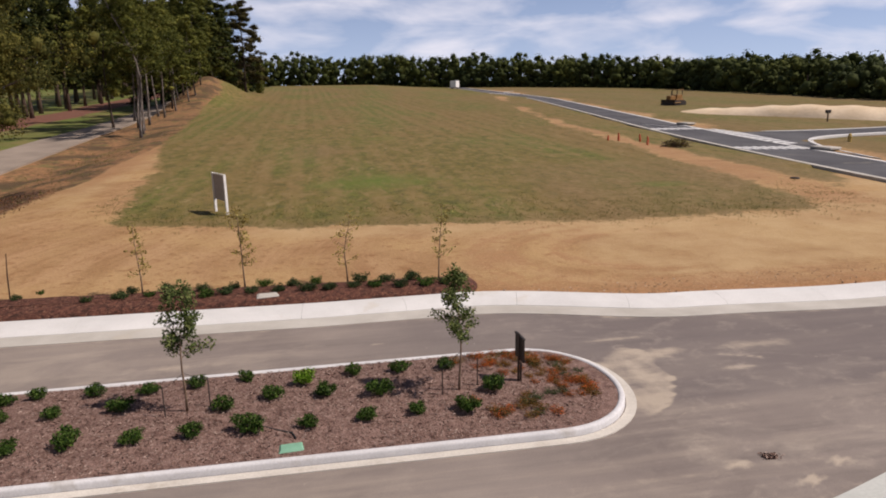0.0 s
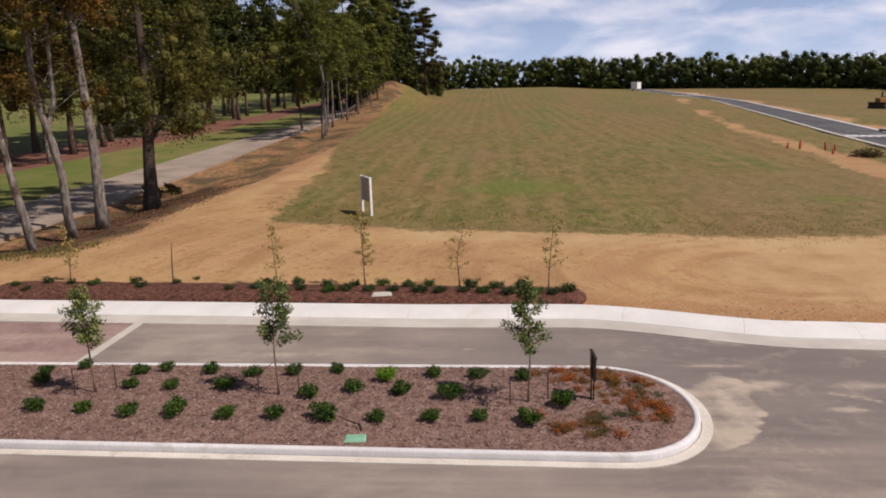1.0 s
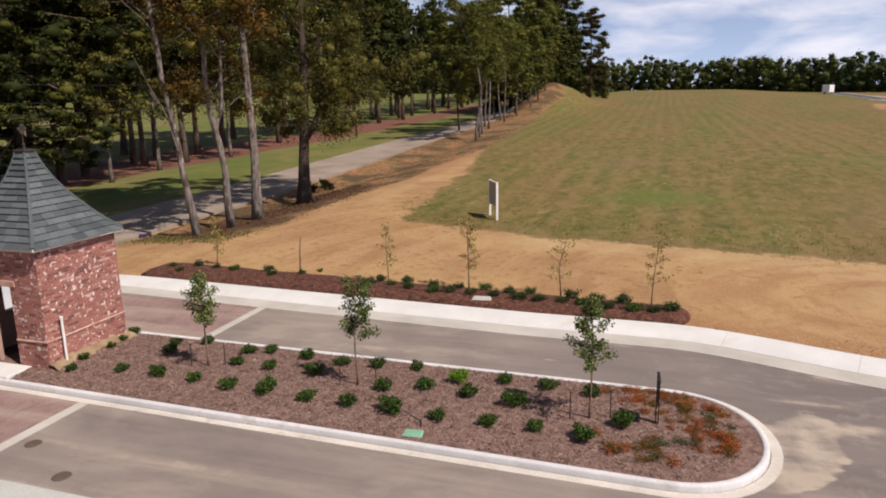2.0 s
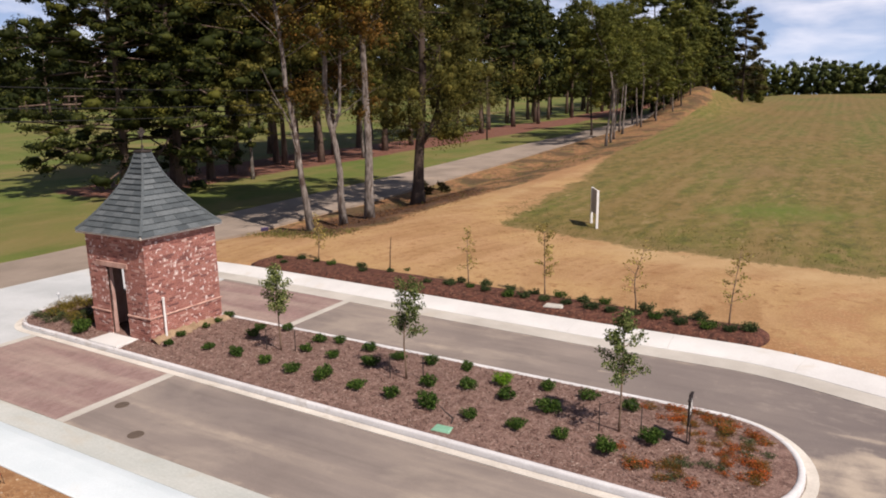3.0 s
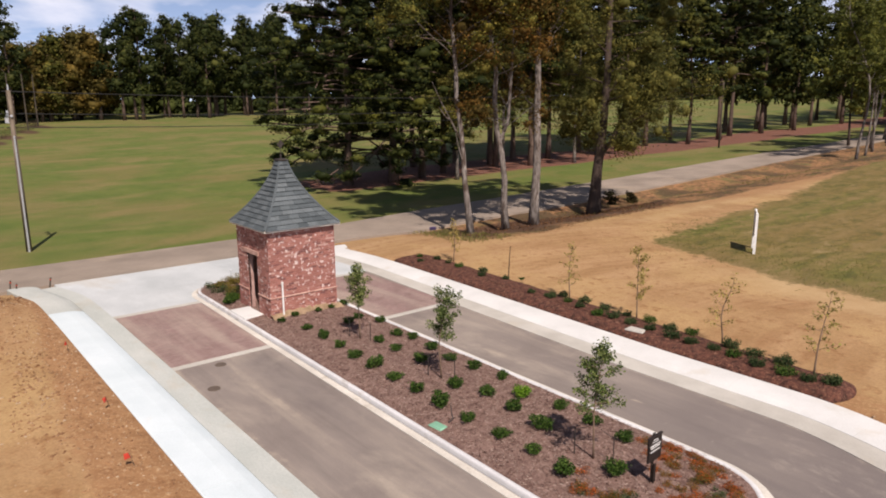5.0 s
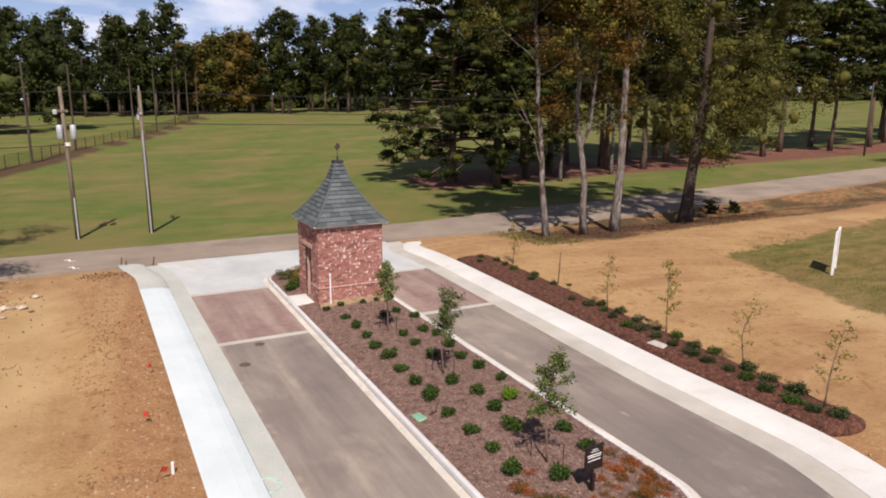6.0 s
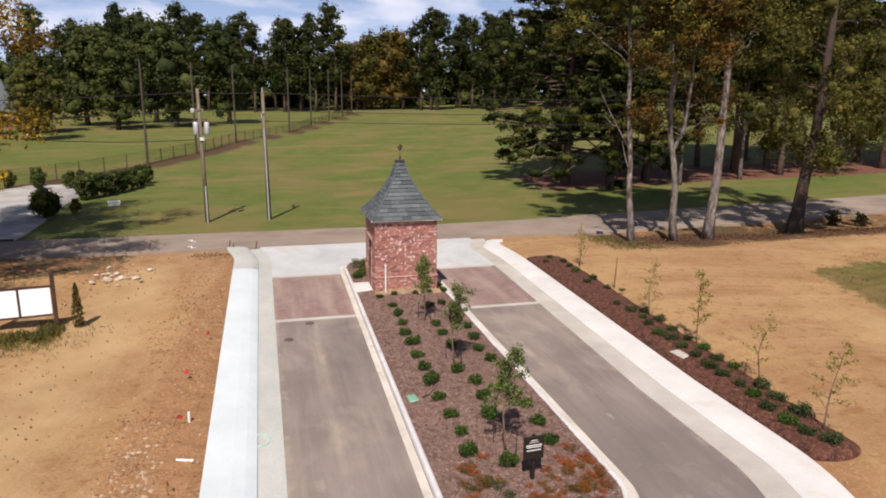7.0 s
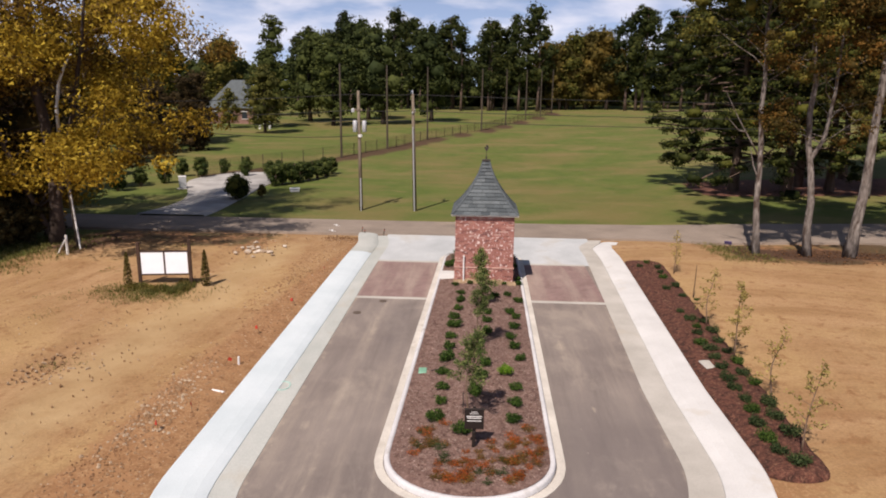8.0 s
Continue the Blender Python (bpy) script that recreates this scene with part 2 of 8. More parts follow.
    turf = mix_node(nt, math_node(nt, "MULTIPLY", ramp_node(nt, n_band, 0.48, 0.66), 0.5), turf, (0.230, 0.160, 0.073))
    turf = mix_node(nt, math_node(nt, "MULTIPLY", ramp_node(nt, noise_node(nt, 0.6, 5, 0.65, place_node(nt, (1.0, 0.6, 1))), 0.62, 0.72), 0.45), turf, (0.280, 0.175, 0.097))
    turf = mix_node(nt, ramp_node(nt, n_fine, 0.5, 0.8), turf, (0.058, 0.078, 0.016))
    # pine straw
    straw = ramp_node(nt, n_sm, 0.3, 0.7, (0.085, 0.036, 0.025), (0.215, 0.098, 0.066))
    # rough verge
    verge = ramp_node(nt, n_sm, 0.38, 0.60, (0.36, 0.180, 0.085), (0.115, 0.070, 0.032))
    verge = mix_node(nt, ramp_node(nt, n_mid, 0.5, 0.66), verge, (0.12, 0.11, 0.038))
    verge = mix_node(nt, math_node(nt, "MULTIPLY", ramp_node(nt, noise_node(nt, 0.22, 5, 0.65, v), 0.46, 0.58), 0.85), verge, (0.068, 0.046, 0.024))
    col = mix_node(nt, math_node(nt, "MULTIPLY", ramp_node(nt, math_node(nt, "ADD", attr_fac(nt, "pale"), math_node(nt, "SUBTRACT", n_mid, 0.5)), 0.3, 0.9), 0.8), dirt, ramp_node(nt, n_mid, 0.35, 0.65, (0.359, 0.242, 0.119), (0.423, 0.299, 0.157)))
    clay = ramp_node(nt, n_sm, 0.35, 0.65, (0.216, 0.102, 0.045), (0.333, 0.181, 0.087))
    clay = mix_node(nt, ramp_node(nt, n_fine, 0.52, 0.66), clay, (0.387, 0.244, 0.129))
    col = mix_node(nt, math_node(nt, "MULTIPLY", ramp_node(nt, math_node(nt, "ADD", attr_fac(nt, "clay"), math_node(nt, "SUBTRACT", n_sm, 0.5)), 0.3, 0.75), 0.85), col, clay)
    brk = math_node(nt, "MULTIPLY_ADD", n_mid, 0.5, math_node(nt, "MULTIPLY_ADD", n_sm, 0.45, math_node(nt, "MULTIPLY", n_fine, 0.2)))
    for key, layer in (("verge", verge), ("field", field), ("turf", turf), ("straw", straw)):
        f = math_node(nt, "ADD", attr_fac(nt, key), math_node(nt, "MULTIPLY", math_node(nt, "SUBTRACT", brk, 0.575), 1.7 if key == "field" else 1.0))
        col = mix_node(nt, ramp_node(nt, f, 0.42, 0.58), col, layer)
    lit = math_node(nt, "ADD", attr_fac(nt, "litter_shade"), math_node(nt, "SUBTRACT", brk, 0.575))
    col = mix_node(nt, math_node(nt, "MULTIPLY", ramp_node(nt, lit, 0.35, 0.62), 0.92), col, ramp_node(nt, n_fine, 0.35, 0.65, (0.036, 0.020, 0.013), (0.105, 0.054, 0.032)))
    nt.links.new(col, b.inputs["Base Color"])
    h = math_node(nt, "MULTIPLY_ADD", n_fine, 0.6, n_sm)
    bump_node(nt, b, h, 0.6, 0.06)
    return m


M = {}
M["ground"] = ground_mat()
def asphalt_mat():
    m, nt, b = node_mat("worn asphalt", 0.93)
    v = place_node(nt)
    streak = noise_node(nt, 0.8, 7, 0.66, place_node(nt, (0.16, 1.9, 1)))
    big = noise_node(nt, 0.3, 5, 0.6, v)
    mid = noise_node(nt, 1.7, 6, 0.68, v)
    fine = noise_node(nt, 55, 3, 0.65, v)
    col = ramp_node(nt, big, 0.3, 0.7, (0.178, 0.149, 0.134), (0.256, 0.218, 0.192))
    col = mix_node(nt, math_node(nt, "MULTIPLY", ramp_node(nt, streak, 0.50, 0.76), 0.6), col, (0.37, 0.315, 0.255))
    col = mix_node(nt, math_node(nt, "MULTIPLY", ramp_node(nt, streak, 0.25, 0.48, (1, 1, 1), (0, 0, 0)), 0.7), col, (0.125, 0.108, 0.100))
    blot = noise_node(nt, 0.55, 6, 0.62, place_node(nt, (0.55, 1.0, 1)), 0.5)
    col = mix_node(nt, math_node(nt, "MULTIPLY", ramp_node(nt, blot, 0.52, 0.66), 0.55), col, (0.35, 0.300, 0.248))
    col = mix_node(nt, math_node(nt, "MULTIPLY", ramp_node(nt, math_node(nt, "ADD", attr_fac(nt, "dark"), math_node(nt, "SUBTRACT", math_node(nt, "MULTIPLY_ADD", blot, 0.7, math_node(nt, "MULTIPLY", streak, 0.3)), 0.5)), 0.25, 0.7), 0.62), col, (0.130, 0.112, 0.110))
    d = math_node(nt, "ADD", attr_fac(nt, "dust"), math_node(nt, "MULTIPLY", math_node(nt, "SUBTRACT", math_node(nt, "MULTIPLY_ADD", mid, 0.6, math_node(nt, "MULTIPLY", streak, 0.4)), 0.5), 1.25))
    col = mix_node(nt, math_node(nt, "MULTIPLY", ramp_node(nt, d, 0.38, 0.74), 0.72), col, (0.46, 0.39, 0.305))
    swirl = math_node(nt, "ABSOLUTE", math_node(nt, "SUBTRACT", noise_node(nt, 0.4, 8, 0.66, place_node(nt, (0.6, 1.2, 1)), 1.1), 0.5), 0.0)
    wisp = math_node(nt, "MULTIPLY", ramp_node(nt, swirl, 0.0, 0.045, (1, 1, 1), (0, 0, 0)), ramp_node(nt, mid, 0.46, 0.66))
    col = mix_node(nt, math_node(nt, "MULTIPLY", math_node(nt, "MULTIPLY", wisp, attr_fac(nt, "wisp")), 0.3), col, (0.46, 0.40, 0.33))
    col = mix_node(nt, ramp_node(nt, noise_node(nt, 4.2, 5, 0.7, v), 0.68, 0.74), col, (0.42, 0.36, 0.30))
    col = mix_node(nt, 1.0, col, ramp_node(nt, fine, 0.25, 0.75, (0.76, 0.76, 0.76), (1.2, 1.2, 1.2)), "MULTIPLY")
    nt.links.new(col, b.inputs["Base Color"])
    bump_node(nt, b, fine, 0.4, 0.004)
    return m


M["asphalt"] = asphalt_mat()
M["asphalt_new"] = grainy("fresh asphalt", (0.06, 0.06, 0.066), (0.10, 0.10, 0.105), 40, 0.2, 0.9, 0.3, 0.004, (0.2, 0.18, 0.15), 0.25, 0.62, 0.8)
M["asphalt_old"] = grainy("weathered asphalt", (0.215, 0.176, 0.142), (0.30, 0.246, 0.20), 50, 0.3, 0.92, 0.3, 0.004, (0.42, 0.33, 0.23), 0.12, 0.6, 0.8)
M["concrete"] = grainy("concrete", (0.385, 0.365, 0.325), (0.49, 0.47, 0.425), 30, 0.6, 0.85, 0.15, 0.003, (0.43, 0.38, 0.30), 0.5, 0.6, 0.8, grain=0.10)
M["concrete_fresh"] = grainy("fresh white concrete", (0.51, 0.585, 0.61), (0.59, 0.66, 0.685), 30, 0.5, 0.8, 0.1, 0.002, (0.55, 0.55, 0.50), 0.5, 0.62, 0.86, grain=0.06)
M["concrete_gutter"] = grainy("pale gutter concrete", (0.375, 0.40, 0.375), (0.48, 0.495, 0.465), 25, 0.5, 0.9, 0.12, 0.002, (0.40, 0.345, 0.26), 0.7, 0.56, 0.8, (0.5, 1, 1), grain=0.10)
M["concrete_white"] = grainy("new concrete", (0.53, 0.53, 0.515), (0.62, 0.62, 0.605), 30, 0.5, 0.8, 0.12, 0.002, (0.50, 0.455, 0.38), 0.7, 0.60, 0.82, grain=0.08)
M["concrete_tan"] = grainy("dusty gutter concrete", (0.47, 0.44, 0.39), (0.60, 0.57, 0.51), 30, 0.8, 0.9, 0.15, 0.003, (0.30, 0.25, 0.19), 1.1, 0.58, 0.78, grain=0.14)
M["concrete_apron"] = grainy("apron concrete", (0.40, 0.425, 0.43), (0.53, 0.555, 0.56), 25, 0.35, 0.9, 0.15, 0.003, (0.41, 0.375, 0.31), 0.35, 0.54, 0.76, (0.6, 1, 1), grain=0.10)
M["mulch"] = grainy("mulch", (0.128, 0.074, 0.060), (0.240, 0.152, 0.126), 26, 5.0, 0.95, 1.0, 0.04, (0.31, 0.22, 0.185), 11, 0.54, 0.70, grain=0.45)
M["concrete_kerb"] = grainy("white kerb concrete", (0.50, 0.50, 0.505), (0.62, 0.62, 0.625), 30, 0.8, 0.92, 0.12, 0.002, (0.34, 0.31, 0.27), 1.6, 0.56, 0.80, grain=0.12)
M["mulch_red"] = grainy("red mulch", (0.050, 0.022, 0.016), (0.15, 0.060, 0.040), 24, 6.0, 0.95, 1.0, 0.05, (0.24, 0.13, 0.085), 12, 0.56, 0.70, grain=0.5)
M["chip"] = pieced("bark chip", [(0.0, (0.10, 0.05, 0.04)), (0.5, (0.22, 0.14, 0.11)), (1.0, (0.42, 0.32, 0.27))], 0.9, 30, False)
M["chip_red"] = pieced("red bark chip", [(0.0, (0.05, 0.020, 0.015)), (0.6, (0.15, 0.065, 0.045)), (1.0, (0.36, 0.22, 0.15))], 0.9, 30, False)
M["clod"] = pieced("clay clod", [(0.0, (0.17, 0.085, 0.042)), (0.6, (0.26, 0.145, 0.075)), (1.0, (0.36, 0.24, 0.14))], 0.95, 30, False)
M["rubble"] = pieced("pale rubble", [(0.0, (0.30, 0.22, 0.15)), (0.5, (0.44, 0.36, 0.28)), (1.0, (0.62, 0.56, 0.48))], 0.9, 20)
M["stone"] = pieced("stone", [(0.0, (0.24, 0.14, 0.075)), (0.6, (0.30, 0.19, 0.105)), (1.0, (0.44, 0.35, 0.25))], 0.9, 30, False)
BRICK = [(0.0, (0.331, 0.142, 0.115)), (0.2, (0.385, 0.168, 0.136)), (0.45, (0.348, 0.153, 0.125)), (0.60, (0.241, 0.099, 0.083)), (0.71, (0.412, 0.198, 0.158)), (0.90, (0.52, 0.33, 0.28)), (0.95, (0.20, 0.09, 0.08))]
def limewash(m):
    """Smears of lime left on the bricks."""
    nt = m.node_tree
    b = nt.nodes["Principled BSDF"]
    was = b.inputs["Base Color"].links[0].from_socket
    gp = nt.nodes.new("ShaderNodeNewGeometry").outputs["Position"]
    n = math_node(nt, "MULTIPLY_ADD", noise_node(nt, 0.9, 3, 0.6, gp), 0.22, noise_node(nt, 8.5, 3, 0.55, gp))
    col = mix_node(nt, math_node(nt, "MULTIPLY", ramp_node(nt, n, 0.715, 0.75), 0.78), was, (0.82, 0.72, 0.68))
    nt.links.new(col, b.inputs["Base Color"])
    return m


M["brick"] = limewash(pieced("brick", BRICK, 0.9, 45))
M["brick_joined"] = limewash(pieced("brick courses", BRICK, 0.9, 45, False))
M["mortar"] = grainy("mortar", (0.36, 0.22, 0.19), (0.46, 0.31, 0.27), 50, 3, 0.95, 0.3, 0.003)
M["paver_single"] = pieced("single paver", [(0.0, (0.239, 0.157, 0.143)), (0.5, (0.260, 0.176, 0.160)), (1.0, (0.281, 0.196, 0.178))], 0.9, 40)
M["paver"] = pieced("paver", [(0.0, (0.239, 0.157, 0.143)), (0.5, (0.260, 0.176, 0.160)), (1.0, (0.281, 0.196, 0.178))], 0.9, 40, False)
def tracked(m):
    """Pale dust driven lengthwise over the pavers."""
    nt = m.node_tree
    b = nt.nodes["Principled BSDF"]
    was = b.inputs["Base Color"].links[0].from_socket
    gp = nt.nodes.new("ShaderNodeNewGeometry").outputs["Position"]
    mp = nt.nodes.new("ShaderNodeMapping")
    mp.inputs["Scale"].default_value = (0.12, 1.0, 1.0)
    nt.links.new(gp, mp.inputs["Vector"])
    n = noise_node(nt, 1.1, 5, 0.6, mp.outputs["Vector"])
    nt.links.new(mix_node(nt, math_node(nt, "MULTIPLY", ramp_node(nt, n, 0.46, 0.68), 0.6), was, (0.40, 0.325, 0.27)), b.inputs["Base Color"])
    return m


tracked(M["paver"])
tracked(M["paver_single"])
SLATE = [(0.0, (0.058, 0.071, 0.077)), (0.5, (0.082, 0.098, 0.105)), (1.0, (0.116, 0.134, 0.141))]
M["slate"] = pieced("slate", SLATE, 0.75, 20)
M["slate_joined"] = pieced("slate courses", SLATE, 0.75, 20, False)
M["trim"] = painted("trim paint", (0.62, 0.58, 0.52), 0.6)
M["white"] = painted("white paint", (0.80, 0.80, 0.78), 0.5)
M["board_white"] = painted_even("white board", (0.88, 0.90, 0.93), 0.7)
M["panel_back"] = painted("grey panel", (0.46, 0.41, 0.39), 0.6)
M["black"] = painted("dark brown paint", (0.022, 0.016, 0.014), 0.5)
# near-black that stands in for unlit gaps and hollows
M["dark"] = painted("shadow black", (0.012, 0.010, 0.010), 0.8)
M["dark_wood"] = grainy("dark stained wood", (0.045, 0.026, 0.018), (0.08, 0.045, 0.03), 20, 3, 0.8, 0.3, 0.004)
M["wood"] = grainy("pole wood", (0.115, 0.090, 0.066), (0.235, 0.192, 0.145), 14, 1.2, 0.9, 0.4, 0.01, (0.06, 0.046, 0.034), 0.8, 0.50, 0.68, (6, 6, 0.5))
M["wood_dark"] = grainy("creosoted pole", (0.05, 0.04, 0.032), (0.10, 0.08, 0.06), 14, 1.2, 0.9, 0.4, 0.01, None, 1, 0.5, 0.7, (6, 6, 0.5))
M["metal"] = painted("grey metal", (0.52, 0.54, 0.56), 0.45, 0.3)
M["iron"] = painted("cast iron", (0.06, 0.05, 0.045), 0.7, 0.4)
M["cover"] = painted("rusty cast iron", (0.115, 0.088, 0.07), 0.85)
M["wire"] = painted("wire", (0.03, 0.03, 0.03), 0.6)
M["green_plastic"] = painted("green plastic", (0.19, 0.40, 0.28), 0.6)
M["yellow"] = painted("machine yellow", (0.26, 0.135, 0.045), 0.6)
M["orange"] = painted("orange plastic", (0.42, 0.09, 0.04), 0.7)
M["red"] = painted("red flag", (0.48, 0.05, 0.03), 0.6)
M["blue"] = painted("purple plastic", (0.11, 0.085, 0.20), 0.6)
M["glass"] = painted("window glass", (0.03, 0.04, 0.05), 0.1)
M["spray"] = painted("turquoise spray", (0.40, 0.60, 0.54), 0.9)
M["gravel"] = grainy("gravel", (0.30, 0.29, 0.275), (0.44, 0.43, 0.41), 14, 0.5, 0.95, 0.7, 0.02)
M["sand"] = grainy("sand", (0.58, 0.45, 0.30), (0.70, 0.57, 0.41), 3, 0.25, 0.95, 0.5, 0.12, (0.46, 0.34, 0.21), 0.3, 0.62, 0.76, grain=0.08)
M["bark_pale"] = grainy("pale bark", (0.10, 0.083, 0.072), (0.30, 0.268, 0.24), 9, 2.2, 0.95, 0.9, 0.03, (0.065, 0.046, 0.036), 2.2, 0.47, 0.60, (1, 1, 0.3), grain=0.4)
M["bark_dark"] = grainy("dark bark", (0.040, 0.028, 0.022), (0.085, 0.062, 0.05), 8, 1.4, 0.95, 0.9, 0.03, None, 1, 0.5, 0.7, (1, 1, 0.25))
M["bark_pine"] = grainy("pine bark", (0.075, 0.05, 0.038), (0.17, 0.12, 0.095), 7, 1.4, 0.95, 0.8, 0.03, None, 1, 0.5, 0.7, (1, 1, 0.3))
M["twig"] = grainy("twig", (0.14, 0.09, 0.06), (0.24, 0.17, 0.12), 20, 3, 0.9, 0.3, 0.005)
M["needle"] = leafy("pine needles", (0.010, 0.016, 0.006), (0.025, 0.034, 0.010), (0.074, 0.084, 0.022), 0.6, 0.08, (1.5, 1.3, 0.95), 0.35)
# pine needles again, darkened so that the sunlit far stand stays dim
M["needle_far"] = leafy("dimmed far pine needles", (0.011, 0.018, 0.007), (0.022, 0.031, 0.010), (0.046, 0.054, 0.017), 0.6, 0.06, (1.4, 1.25, 1.0), 0.12)
M["leaf_oak"] = leafy("oak leaves", (0.032, 0.039, 0.011), (0.076, 0.085, 0.022), (0.183, 0.171, 0.043), 0.6, 0.25, (1.35, 1.1, 0.9), 0.3)
M["leaf_olive"] = leafy("olive leaves", (0.039, 0.044, 0.013), (0.088, 0.093, 0.028), (0.189, 0.177, 0.054), 0.6, 0.3, (1.4, 1.25, 1.0), 0.4)
# brush leaves darkened: the shade under the trees is put into their colour
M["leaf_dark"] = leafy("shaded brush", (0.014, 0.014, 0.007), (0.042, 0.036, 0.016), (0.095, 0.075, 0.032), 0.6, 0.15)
M["leaf_green"] = leafy("green leaves", (0.055, 0.068, 0.016), (0.120, 0.132, 0.030), (0.24, 0.235, 0.055), 0.55, 0.35, (0.5, 0.55, 0.6), 0.16)
M["leaf_mixed"] = leafy("turning leaves", (0.044, 0.037, 0.011), (0.100, 0.073, 0.021), (0.220, 0.128, 0.037), 0.6, 0.25, (1.25, 0.95, 0.72), 0.4)
M["leaf_yellow"] = leafy("yellow leaves", (0.20, 0.125, 0.017), (0.46, 0.315, 0.037), (0.72, 0.54, 0.085), 0.55, 0.4, (0.45, 0.38, 0.34), 0.28)
M["leaf_amber"] = leafy("amber leaves", (0.060, 0.036, 0.011), (0.19, 0.112, 0.026), (0.42, 0.27, 0.052), 0.6, 0.25)
M["leaf_brown"] = leafy("brown leaves", (0.060, 0.052, 0.017), (0.105, 0.088, 0.028), (0.17, 0.140, 0.042), 0.6, 0.3, (1.3, 1.05, 0.8), 0.2)
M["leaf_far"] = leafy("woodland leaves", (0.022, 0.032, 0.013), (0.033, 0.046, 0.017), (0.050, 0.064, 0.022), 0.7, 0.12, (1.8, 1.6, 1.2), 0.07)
M["leaf_shrub"] = leafy("shrub leaves", (0.016, 0.036, 0.009), (0.040, 0.082, 0.017), (0.10, 0.160, 0.034), 0.5, 0.2)
M["leaf_hedge"] = leafy("hedge leaves", (0.018, 0.030, 0.009), (0.042, 0.060, 0.017), (0.092, 0.110, 0.032), 0.5, 0.15)
M["leaf_bronze"] = leafy("bronze needles", (0.022, 0.020, 0.009), (0.048, 0.042, 0.016), (0.085, 0.068, 0.026), 0.6, 0.1)
M["leaf_gold"] = leafy("golden ground cover", (0.060, 0.048, 0.010), (0.135, 0.105, 0.022), (0.24, 0.18, 0.040), 0.6, 0.2)
M["leaf_thicket"] = leafy("brown thicket", (0.030, 0.020, 0.010), (0.058, 0.038, 0.018), (0.10, 0.064, 0.028), 0.6, 0.2, (0.6, 0.75, 0.7), 0.12)
M["grass_green"] = leafy("green weeds", (0.050, 0.058, 0.015), (0.095, 0.105, 0.028), (0.20, 0.18, 0.075), 0.7, 0.3, (1.5, 1.15, 1.0), 1.4)
M["leaf_lime"] = leafy("fresh shrub leaves", (0.05, 0.12, 0.012), (0.12, 0.24, 0.02), (0.22, 0.36, 0.05), 0.45, 0.3)
M["leaf_juniper"] = leafy("low juniper", (0.018, 0.034, 0.014), (0.042, 0.066, 0.026), (0.09, 0.115, 0.046), 0.55, 0.15)
M["leaf_sapling"] = leafy("sapling leaves", (0.034, 0.056, 0.018), (0.095, 0.135, 0.042), (0.24, 0.27, 0.10), 0.5, 0.2)
M["leaf_dry"] = leafy("dry leaves", (0.16, 0.125, 0.04), (0.32, 0.26, 0.085), (0.46, 0.39, 0.14), 0.6, 0.35)
M["flower_orange"] = leafy("orange flowers", (0.095, 0.072, 0.018), (0.30, 0.085, 0.024), (0.62, 0.120, 0.030), 0.6, 0.3)
M["flower_leaf"] = leafy("bedding leaves", (0.070, 0.066, 0.016), (0.15, 0.095, 0.024), (0.42, 0.12, 0.030), 0.6, 0.3)
M["grass_blade"] = leafy("grass blades", (0.075, 0.085, 0.02), (0.17, 0.165, 0.05), (0.34, 0.28, 0.13), 0.7, 0.3)

# ---- builders ----
class Shape:
    """Collects points and faces for one mesh."""

    def __init__(self):
        self.v, self.f = [], []

    def add(self, verts, faces):
        k = len(self.v)
        self.v.extend([tuple(p) for p in verts])
        self.f.extend([tuple(i + k for i in q) for q in faces])
        return self

    def box(self, lo, hi, m=None, bevel=0.0):
        x0, y0, z0 = lo
        x1, y1, z1 = hi
        c = min(bevel, 0.45 * min(x1 - x0, y1 - y0, z1 - z0))
        if c <= 0:
            vs = [(x, y, z) for z in (z0, z1) for x, y in ((x0, y0), (x1, y0), (x1, y1), (x0, y1))]
            fs = [(3, 2, 1, 0), (4, 5, 6, 7), (0, 1, 5, 4), (1, 2, 6, 5), (2, 3, 7, 6), (3, 0, 4, 7)]
        else:
            vs, fs = [], []
            rings = ((z0, c), (z0 + c, 0), (z1 - c, 0), (z1, c))
            for z, d in rings:
                vs += [(x0 + d, y0 + d, z), (x1 - d, y0 + d, z), (x1 - d, y1 - d, z), (x0 + d, y1 - d, z)]
            fs = [(3, 2, 1, 0), (12, 13, 14, 15)]
            for r in range(3):
                for i in range(4):
                    j = (i + 1) % 4
                    fs.append((r * 4 + i, r * 4 + j, r * 4 + 4 + j, r * 4 + 4 + i))
        if m is not None:
            vs = [tuple(m @ Vector(p)) for p in vs]
        return self.add(vs, fs)

    def tube(self, pts, radii, n=7, cap=True):
        pts = [Vector(p) for p in pts]
        rings = []
        for i, p in enumerate(pts):
            d = (pts[min(i + 1, len(pts) - 1)] - pts[max(i - 1, 0)]).normalized()
            a = d.cross(Vector((0.31, 0.95, 0.02))).normalized() if abs(d.z) > 0.3 else d.cross(Vector((0, 0, 1))).normalized()
            b = d.cross(a)
            rings.append([p + (a * math.cos(2 * math.pi * k / n) + b * math.sin(2 * math.pi * k / n)) * radii[i] for k in range(n)])
        vs = [q for r in rings for q in r]
        fs = []
        for i in range(len(pts) - 1):
            for k in range(n):
                j = (k + 1) % n
                fs.append((i * n + k, i * n + n + k, i * n + n + j, i * n + j))
        if cap:
            fs.append(tuple(range(n)))
            fs.append(tuple((len(pts) - 1) * n + k for k in reversed(range(n))))
        return self.add(vs, fs)

    def mesh(self, name):
        me = bpy.data.meshes.new(name)
        me.from_pydata(self.v, [], self.f)
        me.update()
        return me


